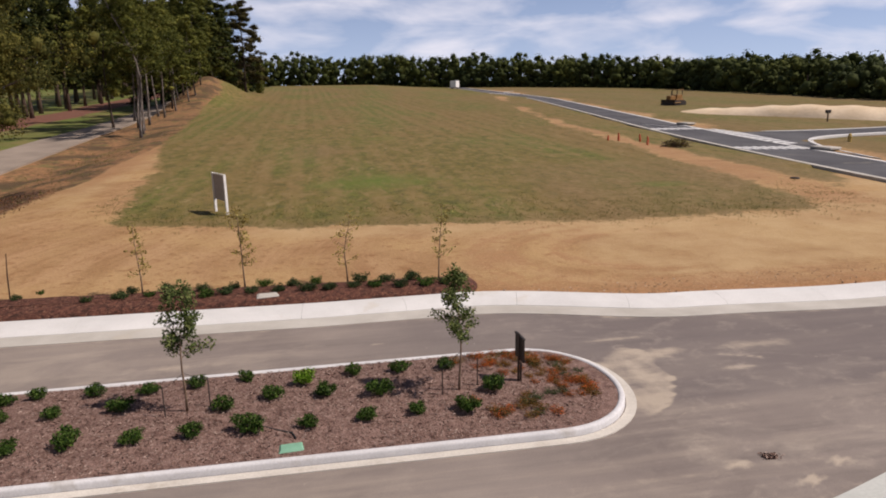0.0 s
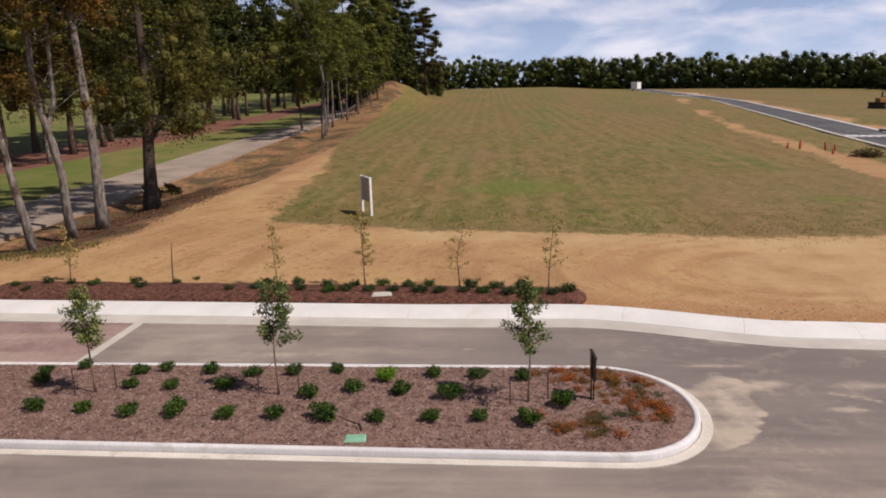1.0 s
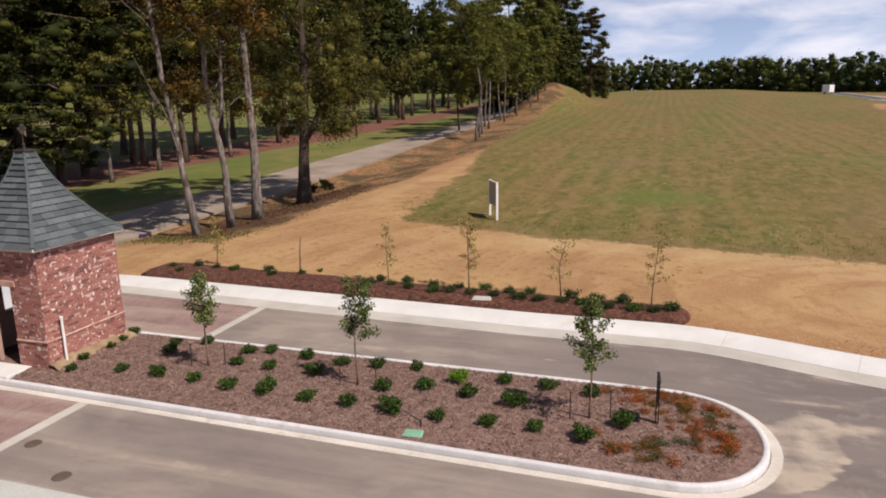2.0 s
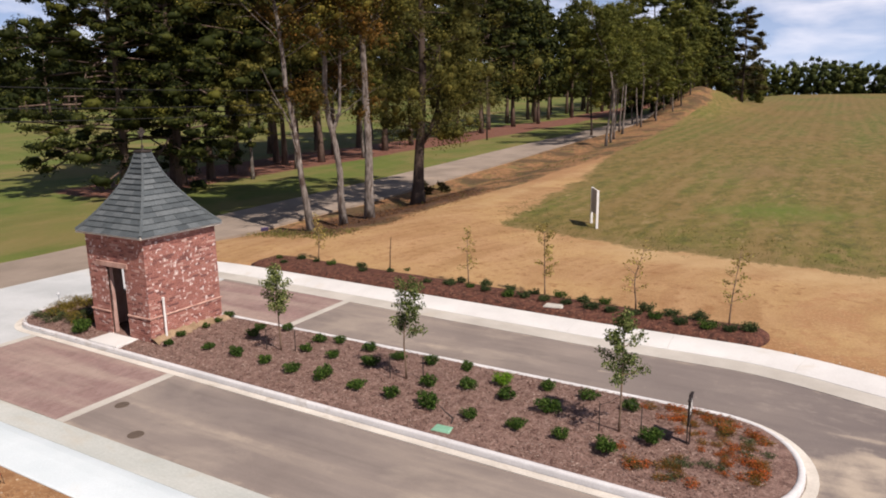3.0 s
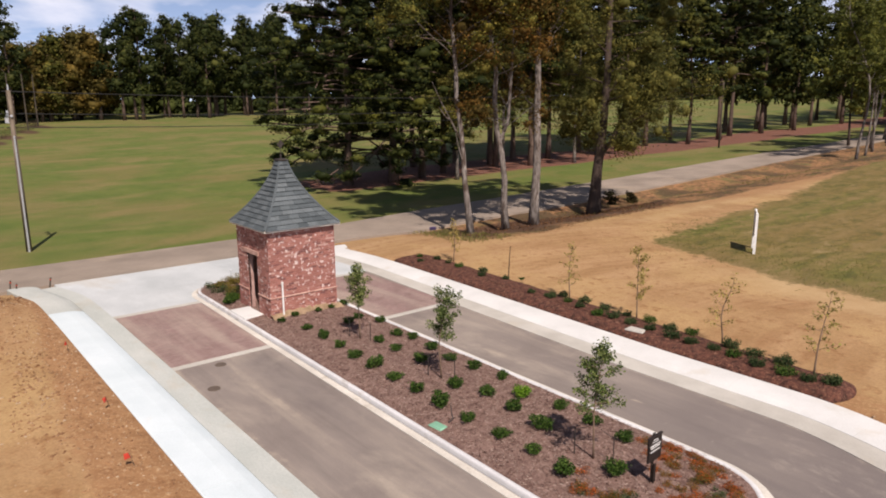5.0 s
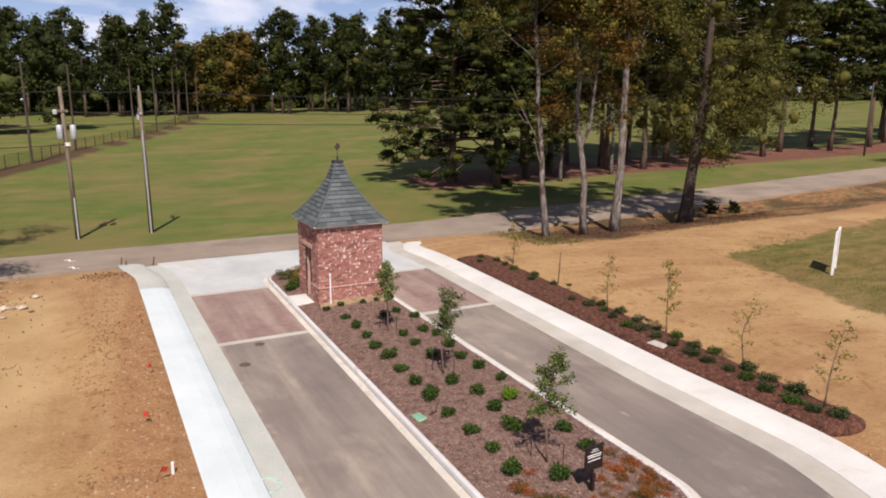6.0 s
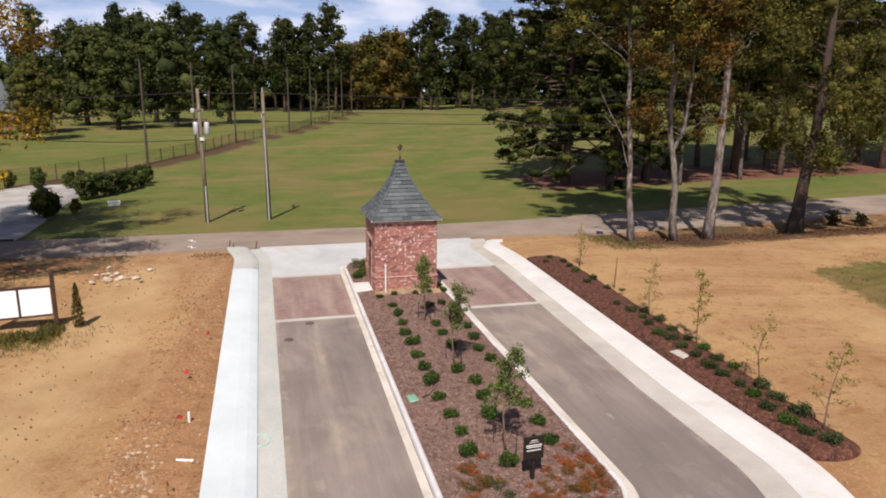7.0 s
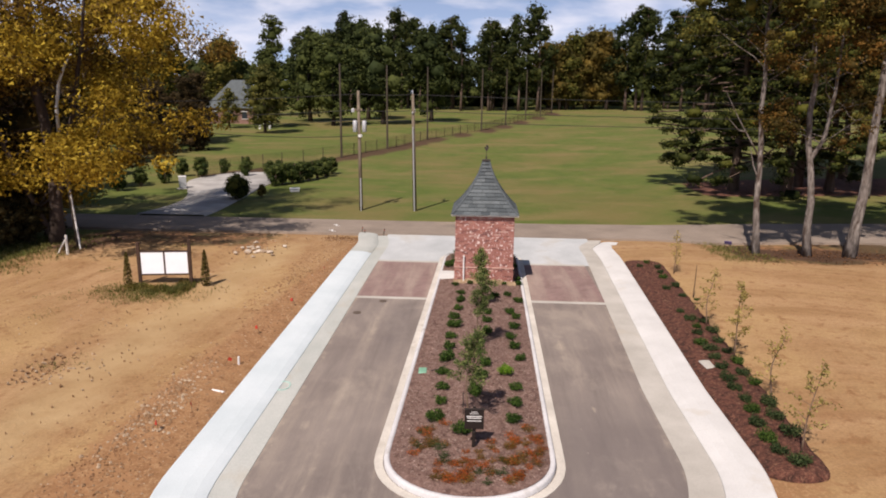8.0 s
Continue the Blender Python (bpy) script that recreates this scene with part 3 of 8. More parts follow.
def smooth(me, angle=None):
    me.polygons.foreach_set("use_smooth", [True] * len(me.polygons))
    return me


def part(name, shape, material, parent=None, label="", m=None, soft=False):
    me = shape.mesh(name) if isinstance(shape, Shape) else shape
    if soft:
        smooth(me)
    if not me.materials:
        me.materials.append(material)
    ob = new(name, me)
    if parent is not None:
        ob.parent = parent
    if m is not None:
        ob.matrix_basis = m
    if label:
        ob["label"] = label
    return ob


def base(name, x, y, z, turn=0.0, label="", category="", group="", kind=""):
    e = new(name)
    e.empty_display_size = 0.2
    e.matrix_basis = pose(x, y, z, 0, 0, turn)
    return tagged(e, label, category, group, kind)


def cards(centres, size, rng, slim=0.5, flat=0.35, lift=None, three=False):
    """Leaf blades: a bent four-sided blade at every centre, as (points, faces)."""
    c = np.asarray(centres, float)
    n = len(c)
    face = None
    if c.shape[1] == 6:
        face = c[:, 3:] + rng.normal(size=(n, 3)) * 0.55
        face /= np.linalg.norm(face, axis=1)[:, None] + 1e-9
        c = c[:, :3]
    s = np.asarray(size) * rng.uniform(0.7, 1.3, n)
    d = rng.normal(size=(n, 3))
    if lift is not None:
        d = d * 0.75 + np.asarray(lift)
    d[:, 2] *= 1 - flat
    d /= np.linalg.norm(d, axis=1)[:, None] + 1e-9
    r = rng.normal(size=(n, 3))
    if face is not None:
        d -= face * (d * face).sum(1)[:, None]
        d /= np.linalg.norm(d, axis=1)[:, None] + 1e-9
        r = face
    w = np.cross(d, r)
    w /= np.linalg.norm(w, axis=1)[:, None] + 1e-9
    a, b = c - d * (s * 0.5)[:, None], c + d * (s * 0.5)[:, None]
    h = (s * slim * 0.5)[:, None]
    if three:
        v = np.stack([a - w * h, a + w * h, b], 1).reshape(-1, 3)
        return v, np.arange(3 * n).reshape(n, 3)
    mid = c + np.cross(d, w) * (s * 0.08)[:, None]
    v = np.stack([a, mid - w * h, b, mid + w * h], 1).reshape(-1, 3)
    f = np.arange(4 * n).reshape(n, 4)
    return v, f


def blades_mesh(name, pieces):
    v = np.concatenate([p[0] for p in pieces])
    f, k = [], 0
    for pv, pf in pieces:
        f.append(pf + k)
        k += len(pv)
    f = np.concatenate(f)
    me = bpy.data.meshes.new(name)
    me.vertices.add(len(v))
    me.vertices.foreach_set("co", v.astype(np.float32).ravel())
    me.loops.add(f.size)
    me.loops.foreach_set("vertex_index", f.astype(np.int32).ravel())
    me.polygons.add(len(f))
    me.polygons.foreach_set("loop_start", np.arange(0, f.size, f.shape[1], dtype=np.int32))
    me.polygons.foreach_set("loop_total", np.full(len(f), f.shape[1], dtype=np.int32))
    me.update(calc_edges=True)
    me.validate()
    return me


def clump(centre, radius, count, rng, squash=0.7, faced=False):
    """Points in a ball; faced adds the way each leaf there looks, outwards and up."""
    p = rng.normal(size=(count, 3))
    p /= np.linalg.norm(p, axis=1)[:, None]
    out = p + np.array((0, 0, 0.35))
    p = p * (rng.uniform(0, 1, count) ** 0.45)[:, None] * radius
    p[:, 2] *= squash
    return np.hstack([p + np.asarray(centre), out]) if faced else p + np.asarray(centre)


# ---- land ----
def sst(a, b, v):
    """A smooth step of v from a to b."""
    t = np.clip((v - a) / (b - a), 0, 1)
    return t * t * (3 - 2 * t)


def land(x, y):
    """The height of the land."""
    x, y = np.asarray(x, float), np.asarray(y, float)
    a = 0.035 * np.clip(y - 21, 0, 13) + 0.0195 * np.clip(y - 34, 0, 290)
    s = sst(22, 32, y)
    b = -0.65 * sst(-12 + 1.5 * s, -32 + 13 * s, x) + 0.021 * np.clip(-60 - x, 0, 170)
    hill = 6.2 * np.exp(-(((x + 21.5) / 7.0) ** 2 + ((y - 180) / 26) ** 2)) + 1.2 * np.exp(-(((x + 19) / 5) ** 2)) * sst(70, 150, y) * sst(330, 240, y)
    swale = -0.35 * np.exp(-(((x + 18.5) / 2.2) ** 2)) * sst(33, 42, y) * sst(120, 90, y)
    rise = 1.6 * sst(140, 310, y) * sst(62, 28, x)
    return a + b + hill + swale + rise


def left_edge(x):
    """The asphalt's southern edge."""
    return 8.98 + 1.6 * sst(7.5, 14.5, x) - 0.55 * sst(-15.5, -21.0, x) ** 2


def right_edge(x):
    """The asphalt's northern edge."""
    return 19.32 + 0.045 * np.clip(-np.asarray(x, float), -2, 15) - 1.6 * sst(6.0, 12.5, x) - 0.5 * sst(12, 18, x) + 0.95 * sst(-16.6, -20.4, x) ** 2


ROAD_X0, ROAD_X1 = -26.9, -20.9


def road_shift(y):
    """The public road drifts west as it runs north."""
    return -3.2 * sst(30, 110, np.asarray(y, float)) - 0.05 * np.clip(np.asarray(y, float) - 110, 0, 300)


def second_road(y):
    y = np.asarray(y, float)
    ky, kx = [0, 36, 54, 73, 90, 167, 215, 280, 400], [37.0, 38.3, 40.0, 42.5, 45.8, 59.5, 63.0, 66.6, 71.0]
    return sum(np.interp(y + d, ky, kx) for d in (-10, -5, 0, 5, 10)) / 5


def wob(x, y, s, k):
    """Smooth uneven noise, about -1 to 1."""
    def lattice(u, v):
        i, j = np.floor(u), np.floor(v)
        fu, fv = u - i, v - j
        fu, fv = fu * fu * (3 - 2 * fu), fv * fv * (3 - 2 * fv)
        def h(a, b):
            q = np.sin(a * 127.1 + b * 311.7 + k * 74.7) * 43758.5453
            return (q - np.floor(q)) * 2 - 1
        return (h(i, j) * (1 - fu) + h(i + 1, j) * fu) * (1 - fv) + (h(i, j + 1) * (1 - fu) + h(i + 1, j + 1) * fu) * fv
    x, y = np.asarray(x, float), np.asarray(y, float)
    return lattice(x * s * 0.4 + y * s * 0.1, y * s * 0.4 - x * s * 0.1) + 0.5 * lattice(x * s * 0.9 - y * s * 0.25 + 7, y * s * 0.9 + x * s * 0.25 - 3)


def build_ground():
    def axis(lo, hi, step, far_lo, far_hi, grow=1.13):
        mid = list(np.arange(lo, hi + 1e-6, step))
        up, d = [hi], step
        while up[-1] < far_hi:
            d = min(d * grow, 60)
            up.append(up[-1] + d)
        dn, d = [lo], step
        while dn[-1] > far_lo:
            d = min(d * grow, 60)
            dn.append(dn[-1] - d)
        return np.array(sorted(dn[1:] + mid + up[1:]))
    xs = axis(-30, 20, 0.45, -900, 900)
    ys = axis(-14, 44, 0.45, -500, 1400)
    X, Y = np.meshgrid(xs, ys, indexing="ij")
    Z = land(X, Y)
    le, re = left_edge(X) - 1.8, right_edge(X) + 1.84
    lanes = (X > -21.5) & (X < 60) & (Y > le + 0.12) & (Y < re - 0.12)
    rough = 0.016 * wob(X, Y, 0.9, 1.0) + 0.008 * wob(X, Y, 2.6, 2.0) + 0.10 * wob(X, Y, 0.12, 3.0) * sst(20, 70, np.hypot(X, Y - 14))
    near = sst(0, 1.2, np.minimum(np.abs(Y - le), np.abs(Y - re)))
    Z = Z + 0.10 * sst(-21, -17, X) + np.where(lanes, -0.28, rough * near)
    # scraped bank and tracks south of the drive
    Z += 0.10 * np.exp(-(((Y - 5.6) / 0.9) ** 2)) * sst(-20, -16, X) * sst(16, 10, X)
    Z -= 0.07 * (np.exp(-(((Y - 2.6 + 0.06 * X) / 0.5) ** 2)) + np.exp(-(((Y - 0.6 + 0.06 * X) / 0.5) ** 2))) * sst(-20, -14, X) * (~lanes)
    Z += (0.07 * wob(X, Y, 1.1, 11) + 0.05 * wob(X, Y, 2.2, 12)) * sst(-12.5, -14.5, X) * sst(-22.5, -20.5, X - road_shift(Y)) * sst(28, 31, Y)
    # planting bed and road beds lie lower, so that what covers them shows
    bed = (X > -13.6) & (X < 6.8) & (Y > re - 0.2) & (Y < re + 1.1)
    Z = np.where(bed, np.minimum(Z, land(X, Y) + 0.02), Z)
    rc = np.abs(X - road_shift(Y) - (ROAD_X0 + ROAD_X1) / 2)
    Z = np.where(rc < 3.4, land(X, Y) - 0.12, Z)
    r2 = np.abs(X - second_road(Y))
    Z = np.where((r2 < 3.7) & (Y > 8), land(X, Y) - 0.14, Z)
    side = np.abs(Y - 62.5 - 0.1 * (X - 50))
    Z = np.where((side < 4.6) & (X > second_road(Y)) & (X < 260), land(X, Y) - 0.14, Z)
    nx, ny = len(xs), len(ys)
    me = bpy.data.meshes.new("ground")
    idx = np.arange(nx * ny).reshape(nx, ny)
    f = np.stack([idx[:-1, :-1], idx[1:, :-1], idx[1:, 1:], idx[:-1, 1:]], -1).reshape(-1, 4)
    me.vertices.add(nx * ny)
    me.vertices.foreach_set("co", np.stack([X, Y, Z], -1).astype(np.float32).ravel())
    me.loops.add(f.size)
    me.loops.foreach_set("vertex_index", f.astype(np.int32).ravel())
    me.polygons.add(len(f))
    me.polygons.foreach_set("loop_start", np.arange(0, f.size, 4, dtype=np.int32))
    me.polygons.foreach_set("loop_total", np.full(len(f), 4, dtype=np.int32))
    me.update(calc_edges=True)
    smooth(me)
    # where grows what
    edge = np.interp(X, [-9.5, -6.6, 0.6, 9.3, 15.5, 24.6, 31, 36], [38, 33.0, 31.1, 30.1, 29.0, 28.2, 31.5, 40])
    west = np.interp(Y, [30, 37, 52, 70, 110, 150, 182, 240, 400], [-6.9, -7.3, -8.8, -12.0, -15, -18, -24, -26, -26])
    worn = np.interp(Y, [34, 50, 62, 80, 113, 167, 215], [28.7, 30.4, 31.2, 32.8, 38.2, 49.5, 57.0])
    worn = np.exp(-(((X - worn + 0.7 * wob(X, Y, 0.3, 5)) / np.interp(Y, [36, 60, 110], [2.6, 1.5, 1.2])) ** 2)) * sst(225, 190, Y) * (Y > 30)
    field = np.minimum(np.minimum(sst(-1.7, 1.9 + 1.8 * sst(12, 24, X), Y - edge), sst(-2.2, 2.2, X - west)), sst(2.0, 0.0, X - second_road(Y))) * (1 - 0.85 * worn)
    over = sst(3.0, 6.0, X - second_road(Y)) * sst(20, 24, Y)
    field = np.maximum(field, over * 0.85)
    field = np.maximum(field, sst(330, 340, Y))
    turf = sst(1.2, -0.6, X - ROAD_X0 - road_shift(Y))
    turf = np.maximum(turf, 0.9 * sst(-8.0, -10.5, Y) * sst(-2, -12, X) * (X > ROAD_X1))
    straw = sst(-38.6, -40.6, X + 1.2 * wob(X, Y, 0.2, 0) - 0.35 * road_shift(Y)) * sst(-54, -49, X + 1.5 * wob(X, Y, 0.15, 6)) * sst(33, 36, Y) * sst(330, 300, Y)
    verge_hill = 1.15 * np.exp(-(((X + 20.0) / 3.6) ** 2 + ((Y - 163) / 17) ** 2))
    clay = sst(-0.35, 0.35, Y - 5.4 + 0.083 * X + 0.12 * wob(X, Y, 0.8, 4)) * (Y < left_edge(X)) * sst(-21, -19, X) * sst(12, 8, X)
    clay = np.maximum(clay, 0.8 * np.exp(-(((X + 15.6) / 2.6) ** 2 + ((Y - 1.2) / 1.7) ** 2)))
    clay = np.maximum(clay, 0.85 * np.exp(-(((X - 0.3) / 1.1) ** 2 + ((Y - 5.6) / 0.5) ** 2)))
    clay = np.maximum(clay, 0.75 * sst(2.6, 0.4, Y - right_edge(X) - 1.7) * (Y > right_edge(X)) * sst(-16, -12, X))
    clay = np.maximum(clay, 0.7 * np.exp(-(((X - 8.5) / 1.6) ** 2 + ((Y - 24.5) / 1.6) ** 2)))
    clay = np.maximum(clay, 0.62 * sst(-8, -12, X) * sst(40, 52, Y) * sst(150, 110, Y))
    clay = np.maximum(clay, 0.85 * np.exp(-(((X - west + 1.6) / 1.3) ** 2)) * sst(58, 80, Y) * sst(190, 165, Y))
    clay = np.maximum(clay, np.maximum(0.6 * worn, 0.95 * verge_hill))
    ring = np.hypot(X - 15.5, 1.7 * (Y - 24.6))
    rut = sum(np.exp(-(((ring - q) / 0.5) ** 2)) for q in (4.6, 6.4, 7.9)) * sst(17, 13, X) * sst(20.3, 21.2, Y)
    clay = np.maximum(clay, 0.62 * rut)
    lay = np.where(Y > 15, np.hypot(np.minimum(X - 13.5, 0), 1.25 * (Y - 24.8)) + 0.9 * wob(X, Y, 0.22, 7), Y + 0.06 * X + 0.5 * wob(X, Y, 0.2, 13))
    pale = 0.8 * sst(3.6, 0.6, edge - Y) * sst(-6, 2, X) * (Y < edge + 1) * (Y > 23)
    pale = np.maximum(pale, 0.9 * np.exp(-((Y - 2.6 + 0.05 * X) / 1.7) ** 2) * sst(-20, -14, X) * sst(14, 8, X))
    pale = np.maximum(pale, 0.6 * np.exp(-((X + 10.8 - 0.02 * (Y - 40)) / 1.2) ** 2) * sst(33, 40, Y) * sst(75, 62, Y))
    pale = np.maximum(pale, 0.78 * sst(9, 14, X) * sst(20.4, 22, Y) * (Y < edge + 1) * (1 - 0.8 * np.clip(rut, 0, 1)))
    straw = np.maximum(straw, sst(-172, -178, X) * sst(-40, -30, Y) * sst(-215, -205, X) * 0.34)
    verge = sst(-12.2, -14.0, X - 0.03 * (Y - 40) + 0.5 * wob(X, Y, 0.3, 1)) * sst(ROAD_X1 - 0.5, ROAD_X1 + 0.8, X - road_shift(Y)) * sst(26.5, 30, Y)
    verge = np.maximum(verge, 0.66 * sst(-12.5, -16.5, X) * sst(4.5, 0.5, Y) * (X > ROAD_X1))
    field = np.where(verge_hill > 0.25, field * np.clip(1 - 1.1 * verge_hill, 0, 1), field)
    litter_shade = 0.95 * np.exp(-((X + 16.6 - 0.05 * (Y - 33)) / 2.7) ** 2) * sst(27.0, 29.5, Y) * sst(52, 42, Y)
    litter_shade = np.maximum(litter_shade, 1.3 * np.exp(-(((X + 15.8) / 2.6) ** 2 + ((Y - 42.5) / 5.5) ** 2)))
    # grass and litter by the yellow tree, with its shade painted in
    litter_shade = np.maximum(litter_shade, 0.85 * np.exp(-(((X + 16.0) / 4.0) ** 2 + ((Y + 8.2) / 2.6) ** 2)))
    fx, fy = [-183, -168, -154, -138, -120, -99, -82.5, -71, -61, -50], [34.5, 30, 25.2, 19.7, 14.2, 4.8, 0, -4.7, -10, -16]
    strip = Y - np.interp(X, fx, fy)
    litter_shade = np.maximum(litter_shade, 0.9 * np.exp(-(((strip - 1.2) / 2.6) ** 2)) * sst(-190, -180, X) * sst(-46, -52, X))
    dry = 0.55 * sst(10, 17, X) * sst(58, 42, Y)
    dry = np.maximum(dry, 0.5 * np.exp(-(((X - 3.0) / 4.0) ** 2 + ((Y - 62) / 9.0) ** 2)))
    dry = np.maximum(dry, 0.45 * sst(3.5, 0.5, Y - edge))
    dry = np.maximum(dry, 0.42 * over)
    lush = 0.75 * np.exp(-(((X - 6.0) / 6.5) ** 2 + ((Y - 43) / 4.0) ** 2))
    lush = np.maximum(lush, 0.7 * np.exp(-(((X - 22.0) / 2.2) ** 2 + ((Y - 37.5) / 1.6) ** 2)))
    lush = np.maximum(lush, 0.5 * np.exp(-(((X - 9.0) / 7.0) ** 2 + ((Y - 72) / 8.0) ** 2)))
    for key, val in (("lay", lay), ("dry", dry), ("lush", lush), ("field", field), ("turf", turf), ("straw", straw), ("verge", verge), ("clay", clay), ("pale", pale), ("litter_shade", litter_shade)):
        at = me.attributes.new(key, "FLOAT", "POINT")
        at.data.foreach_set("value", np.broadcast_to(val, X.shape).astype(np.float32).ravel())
    me.materials.append(M["ground"])
    ob = new("ground", me)
    tagged(ob, "sandy clay ground with mown pasture and turf", "ground", kind="structure")


def ribbon(fa, fb, ts, za, zb, lift, drop=0.12, cross=2, fn=land):
    """A slab between two edge curves; fa(t) and fb(t) give x, y."""
    s = Shape()
    rows = []
    for t in ts:
        a, b = fa(t), fb(t)
        row = []
        for k in range(cross + 1):
            q = k / cross
            x, y = a[0] + (b[0] - a[0]) * q, a[1] + (b[1] - a[1]) * q
            row.append((x, y, float(fn(x, y)) + lift + za + (zb - za) * q))
        row = [(row[0][0], row[0][1], row[0][2] - drop)] + row + [(row[-1][0], row[-1][1], row[-1][2] - drop)]
        rows.append(row)
    n = cross + 3
    vs = [p for r in rows for p in r]
    fs = []
    for i in range(len(rows) - 1):
        for k in range(n - 1):
            fs.append((i * n + k, i * n + n + k, i * n + n + k + 1, i * n + k + 1))
    return s.add(vs, fs)


def structure(name, shape, material, label, category, soft=False):
    ob = part(name, shape, material, soft=soft)
    return tagged(ob, label, category, kind="structure")


ISLE_Y, NOSE_X, TAIL_X = 14.28, 6.25, -13.7


def isle_south(x):
    return 12.15 - 0.0184 * (x + 13)


def isle_north(x):
    return 16.55 - 0.0068 * (x + 13)


def isle_line(off, steps=22):
    """The island's outline, drawn in from its outer gutter edge, starting at the tail's southern corner and going round by the nose."""
    a, b = 2.2 - off, 2.0 - off
    xs = [TAIL_X + (NOSE_X - TAIL_X) * k / 40 for k in range(41)]
    pts = [(x, float(isle_south(x)) + off) for x in xs[:40]]
    yc, w = float(isle_north(NOSE_X) + isle_south(NOSE_X)) / 2, float(isle_north(NOSE_X) - isle_south(NOSE_X)) / 2 - off
    pts += [(NOSE_X + a * math.cos(q) ** 0.9 if math.cos(q) > 1e-6 else NOSE_X, yc + w * math.sin(q)) for q in (-math.pi / 2 + math.pi * k / steps for k in range(steps))]
    pts += [(x, float(isle_north(x)) - off) for x in xs[:0:-1]]
    yc, w = float(isle_north(TAIL_X) + isle_south(TAIL_X)) / 2, float(isle_north(TAIL_X) - isle_south(TAIL_X)) / 2 - off
    pts += [(TAIL_X + b * math.cos(q), yc + w * math.sin(q)) for q in (math.pi / 2 + math.pi * k / steps for k in range(steps))]
    return pts


def ring_loft(profile, closed=True, lo=0, hi=None):
    lines = [isle_line(o) for o, z in profile]
    n = len(lines[0])
    ids = list(range(n)) if hi is None else list(range(lo, hi + 1))
    s = Shape()
    vs, fs = [], []
    for i in ids:
        for (o, z), ln in zip(profile, lines):
            x, y = ln[i % n]
            vs.append((x, y, float(land(x, y)) + z))
    m = len(profile)
    rng_i = range(len(ids)) if hi is None else range(len(ids) - 1)
    for i in rng_i:
        j = (i + 1) % len(ids)
        for k in range(m - 1):
            fs.append((i * m + k, j * m + k, j * m + k + 1, i * m + k + 1))
    return s.add(vs, fs)


def mound(x, y):
    """The height of the island's mulch above the land."""
    q = np.clip(1 - ((np.asarray(y) - ISLE_Y) / 1.86) ** 2, 0, 1) * sst(8.1, 6.4, np.asarray(x, float)) * sst(-15.5, -14.2, np.asarray(x, float))
    return 0.115 + 0.105 * q


def dust_marks(me):
    """Where sand has washed or been driven over the asphalt."""
    n = len(me.vertices)
    co = np.empty(n * 3, np.float32)
    me.vertices.foreach_get("co", co)
    x, y = co.reshape(-1, 3)[:, 0].astype(float), co.reshape(-1, 3)[:, 1].astype(float)
    r = np.hypot(x - 7.0, y - 14.5)
    turn = np.arctan2(y - 14.5, x - 7.0)
    rim = 2.58 + 0.22 * np.sin(turn * 1.3 + 0.4) + 0.06 * wob(x, y, 2.0, 3)
    fan = sst(-1.35, -0.8, turn) * sst(0.85, 0.4, turn)
    d = (0.55 + 0.22 * wob(x * 1.5, y * 0.8, 1.6, 8)) * sst(0.12, -0.08, r - rim) * fan
    for q, wd, k in ((0.0, 0.07, 0.95), (-0.28, 0.05, 0.75), (0.42, 0.05, 0.5), (-0.5, 0.06, 0.6)):
        d = np.maximum(d, k * np.exp(-((r - rim - q) / wd) ** 2) * fan)
    d = np.maximum(d, (0.55 + 0.3 * wob(x, y, 2.4, 2)) * np.exp(-(((x - 10.2) / 1.7) ** 2 + ((y - 15.35 - 0.12 * (x - 10)) / 0.35) ** 2)))
    d = np.maximum(d, (0.5 + 0.35 * wob(x, y, 2.9, 5)) * np.exp(-(((x - 12.2) / 1.2) ** 2 + ((y - 14.7 + 0.45 * (x - 12)) / 0.16) ** 2)))
    d = np.maximum(d, 0.36 * np.exp(-(((x - 8.2) / 2.6) ** 2 + ((y - 10.6) / 0.8) ** 2)))
    for cx, cy, rx, ry, k in ((10.2, 15.5, 0.8, 0.25, 0.75), (9.4, 16.5, 1.4, 0.18, 0.6), (8.88, 10.55, 0.28, 0.16, 1.0), (9.74, 9.88, 0.25, 0.14, 1.1), (10.58, 10.28, 0.28, 0.13, 0.95), (12.5, 15.4, 1.8, 0.4, 0.6), (11.2, 14.2, 0.9, 0.25, 0.55), (14.0, 13.2, 2.0, 0.5, 0.45), (10.0, 18.2, 0.35, 0.1, 1.0), (-1.5, 17.2, 2.2, 0.35, 0.5), (-5.0, 10.4, 1.2, 0.5, 0.35), (3.4, 17.6, 0.3, 0.1, 0.8), (4.9, 9.7, 0.35, 0.25, 0.7)):
        d = np.maximum(d, k * np.exp(-(((x - cx) / rx) ** 2 + ((y - cy) / ry) ** 2)))
    d = np.maximum(d, 0.42 * np.exp(-((y - left_edge(x)) / 0.35) ** 2))
    d = np.maximum(d, 0.42 * np.exp(-((right_edge(x) - y) / 0.3) ** 2))
    d = np.maximum(d, 0.34 * np.exp(-((np.abs(y - ISLE_Y) - 3.9) / 0.4) ** 2) * (x < 8))
    # darker, cleaner asphalt on the northern lane and round the nose
    dark = (0.62 + 0.3 * sst(7, 10, x)) * sst(-1, 6, x) * sst(12.0, 13.6, y) * sst(36, 20, x)
    dark = np.maximum(dark, 0.5 * sst(-7.5, -5.5, x) * np.exp(-((y - 11.2) / 0.9) ** 2) * sst(4, -2, x))
    at = me.attributes.new("dark", "FLOAT", "POINT")
    at.data.foreach_set("value", dark.astype(np.float32))
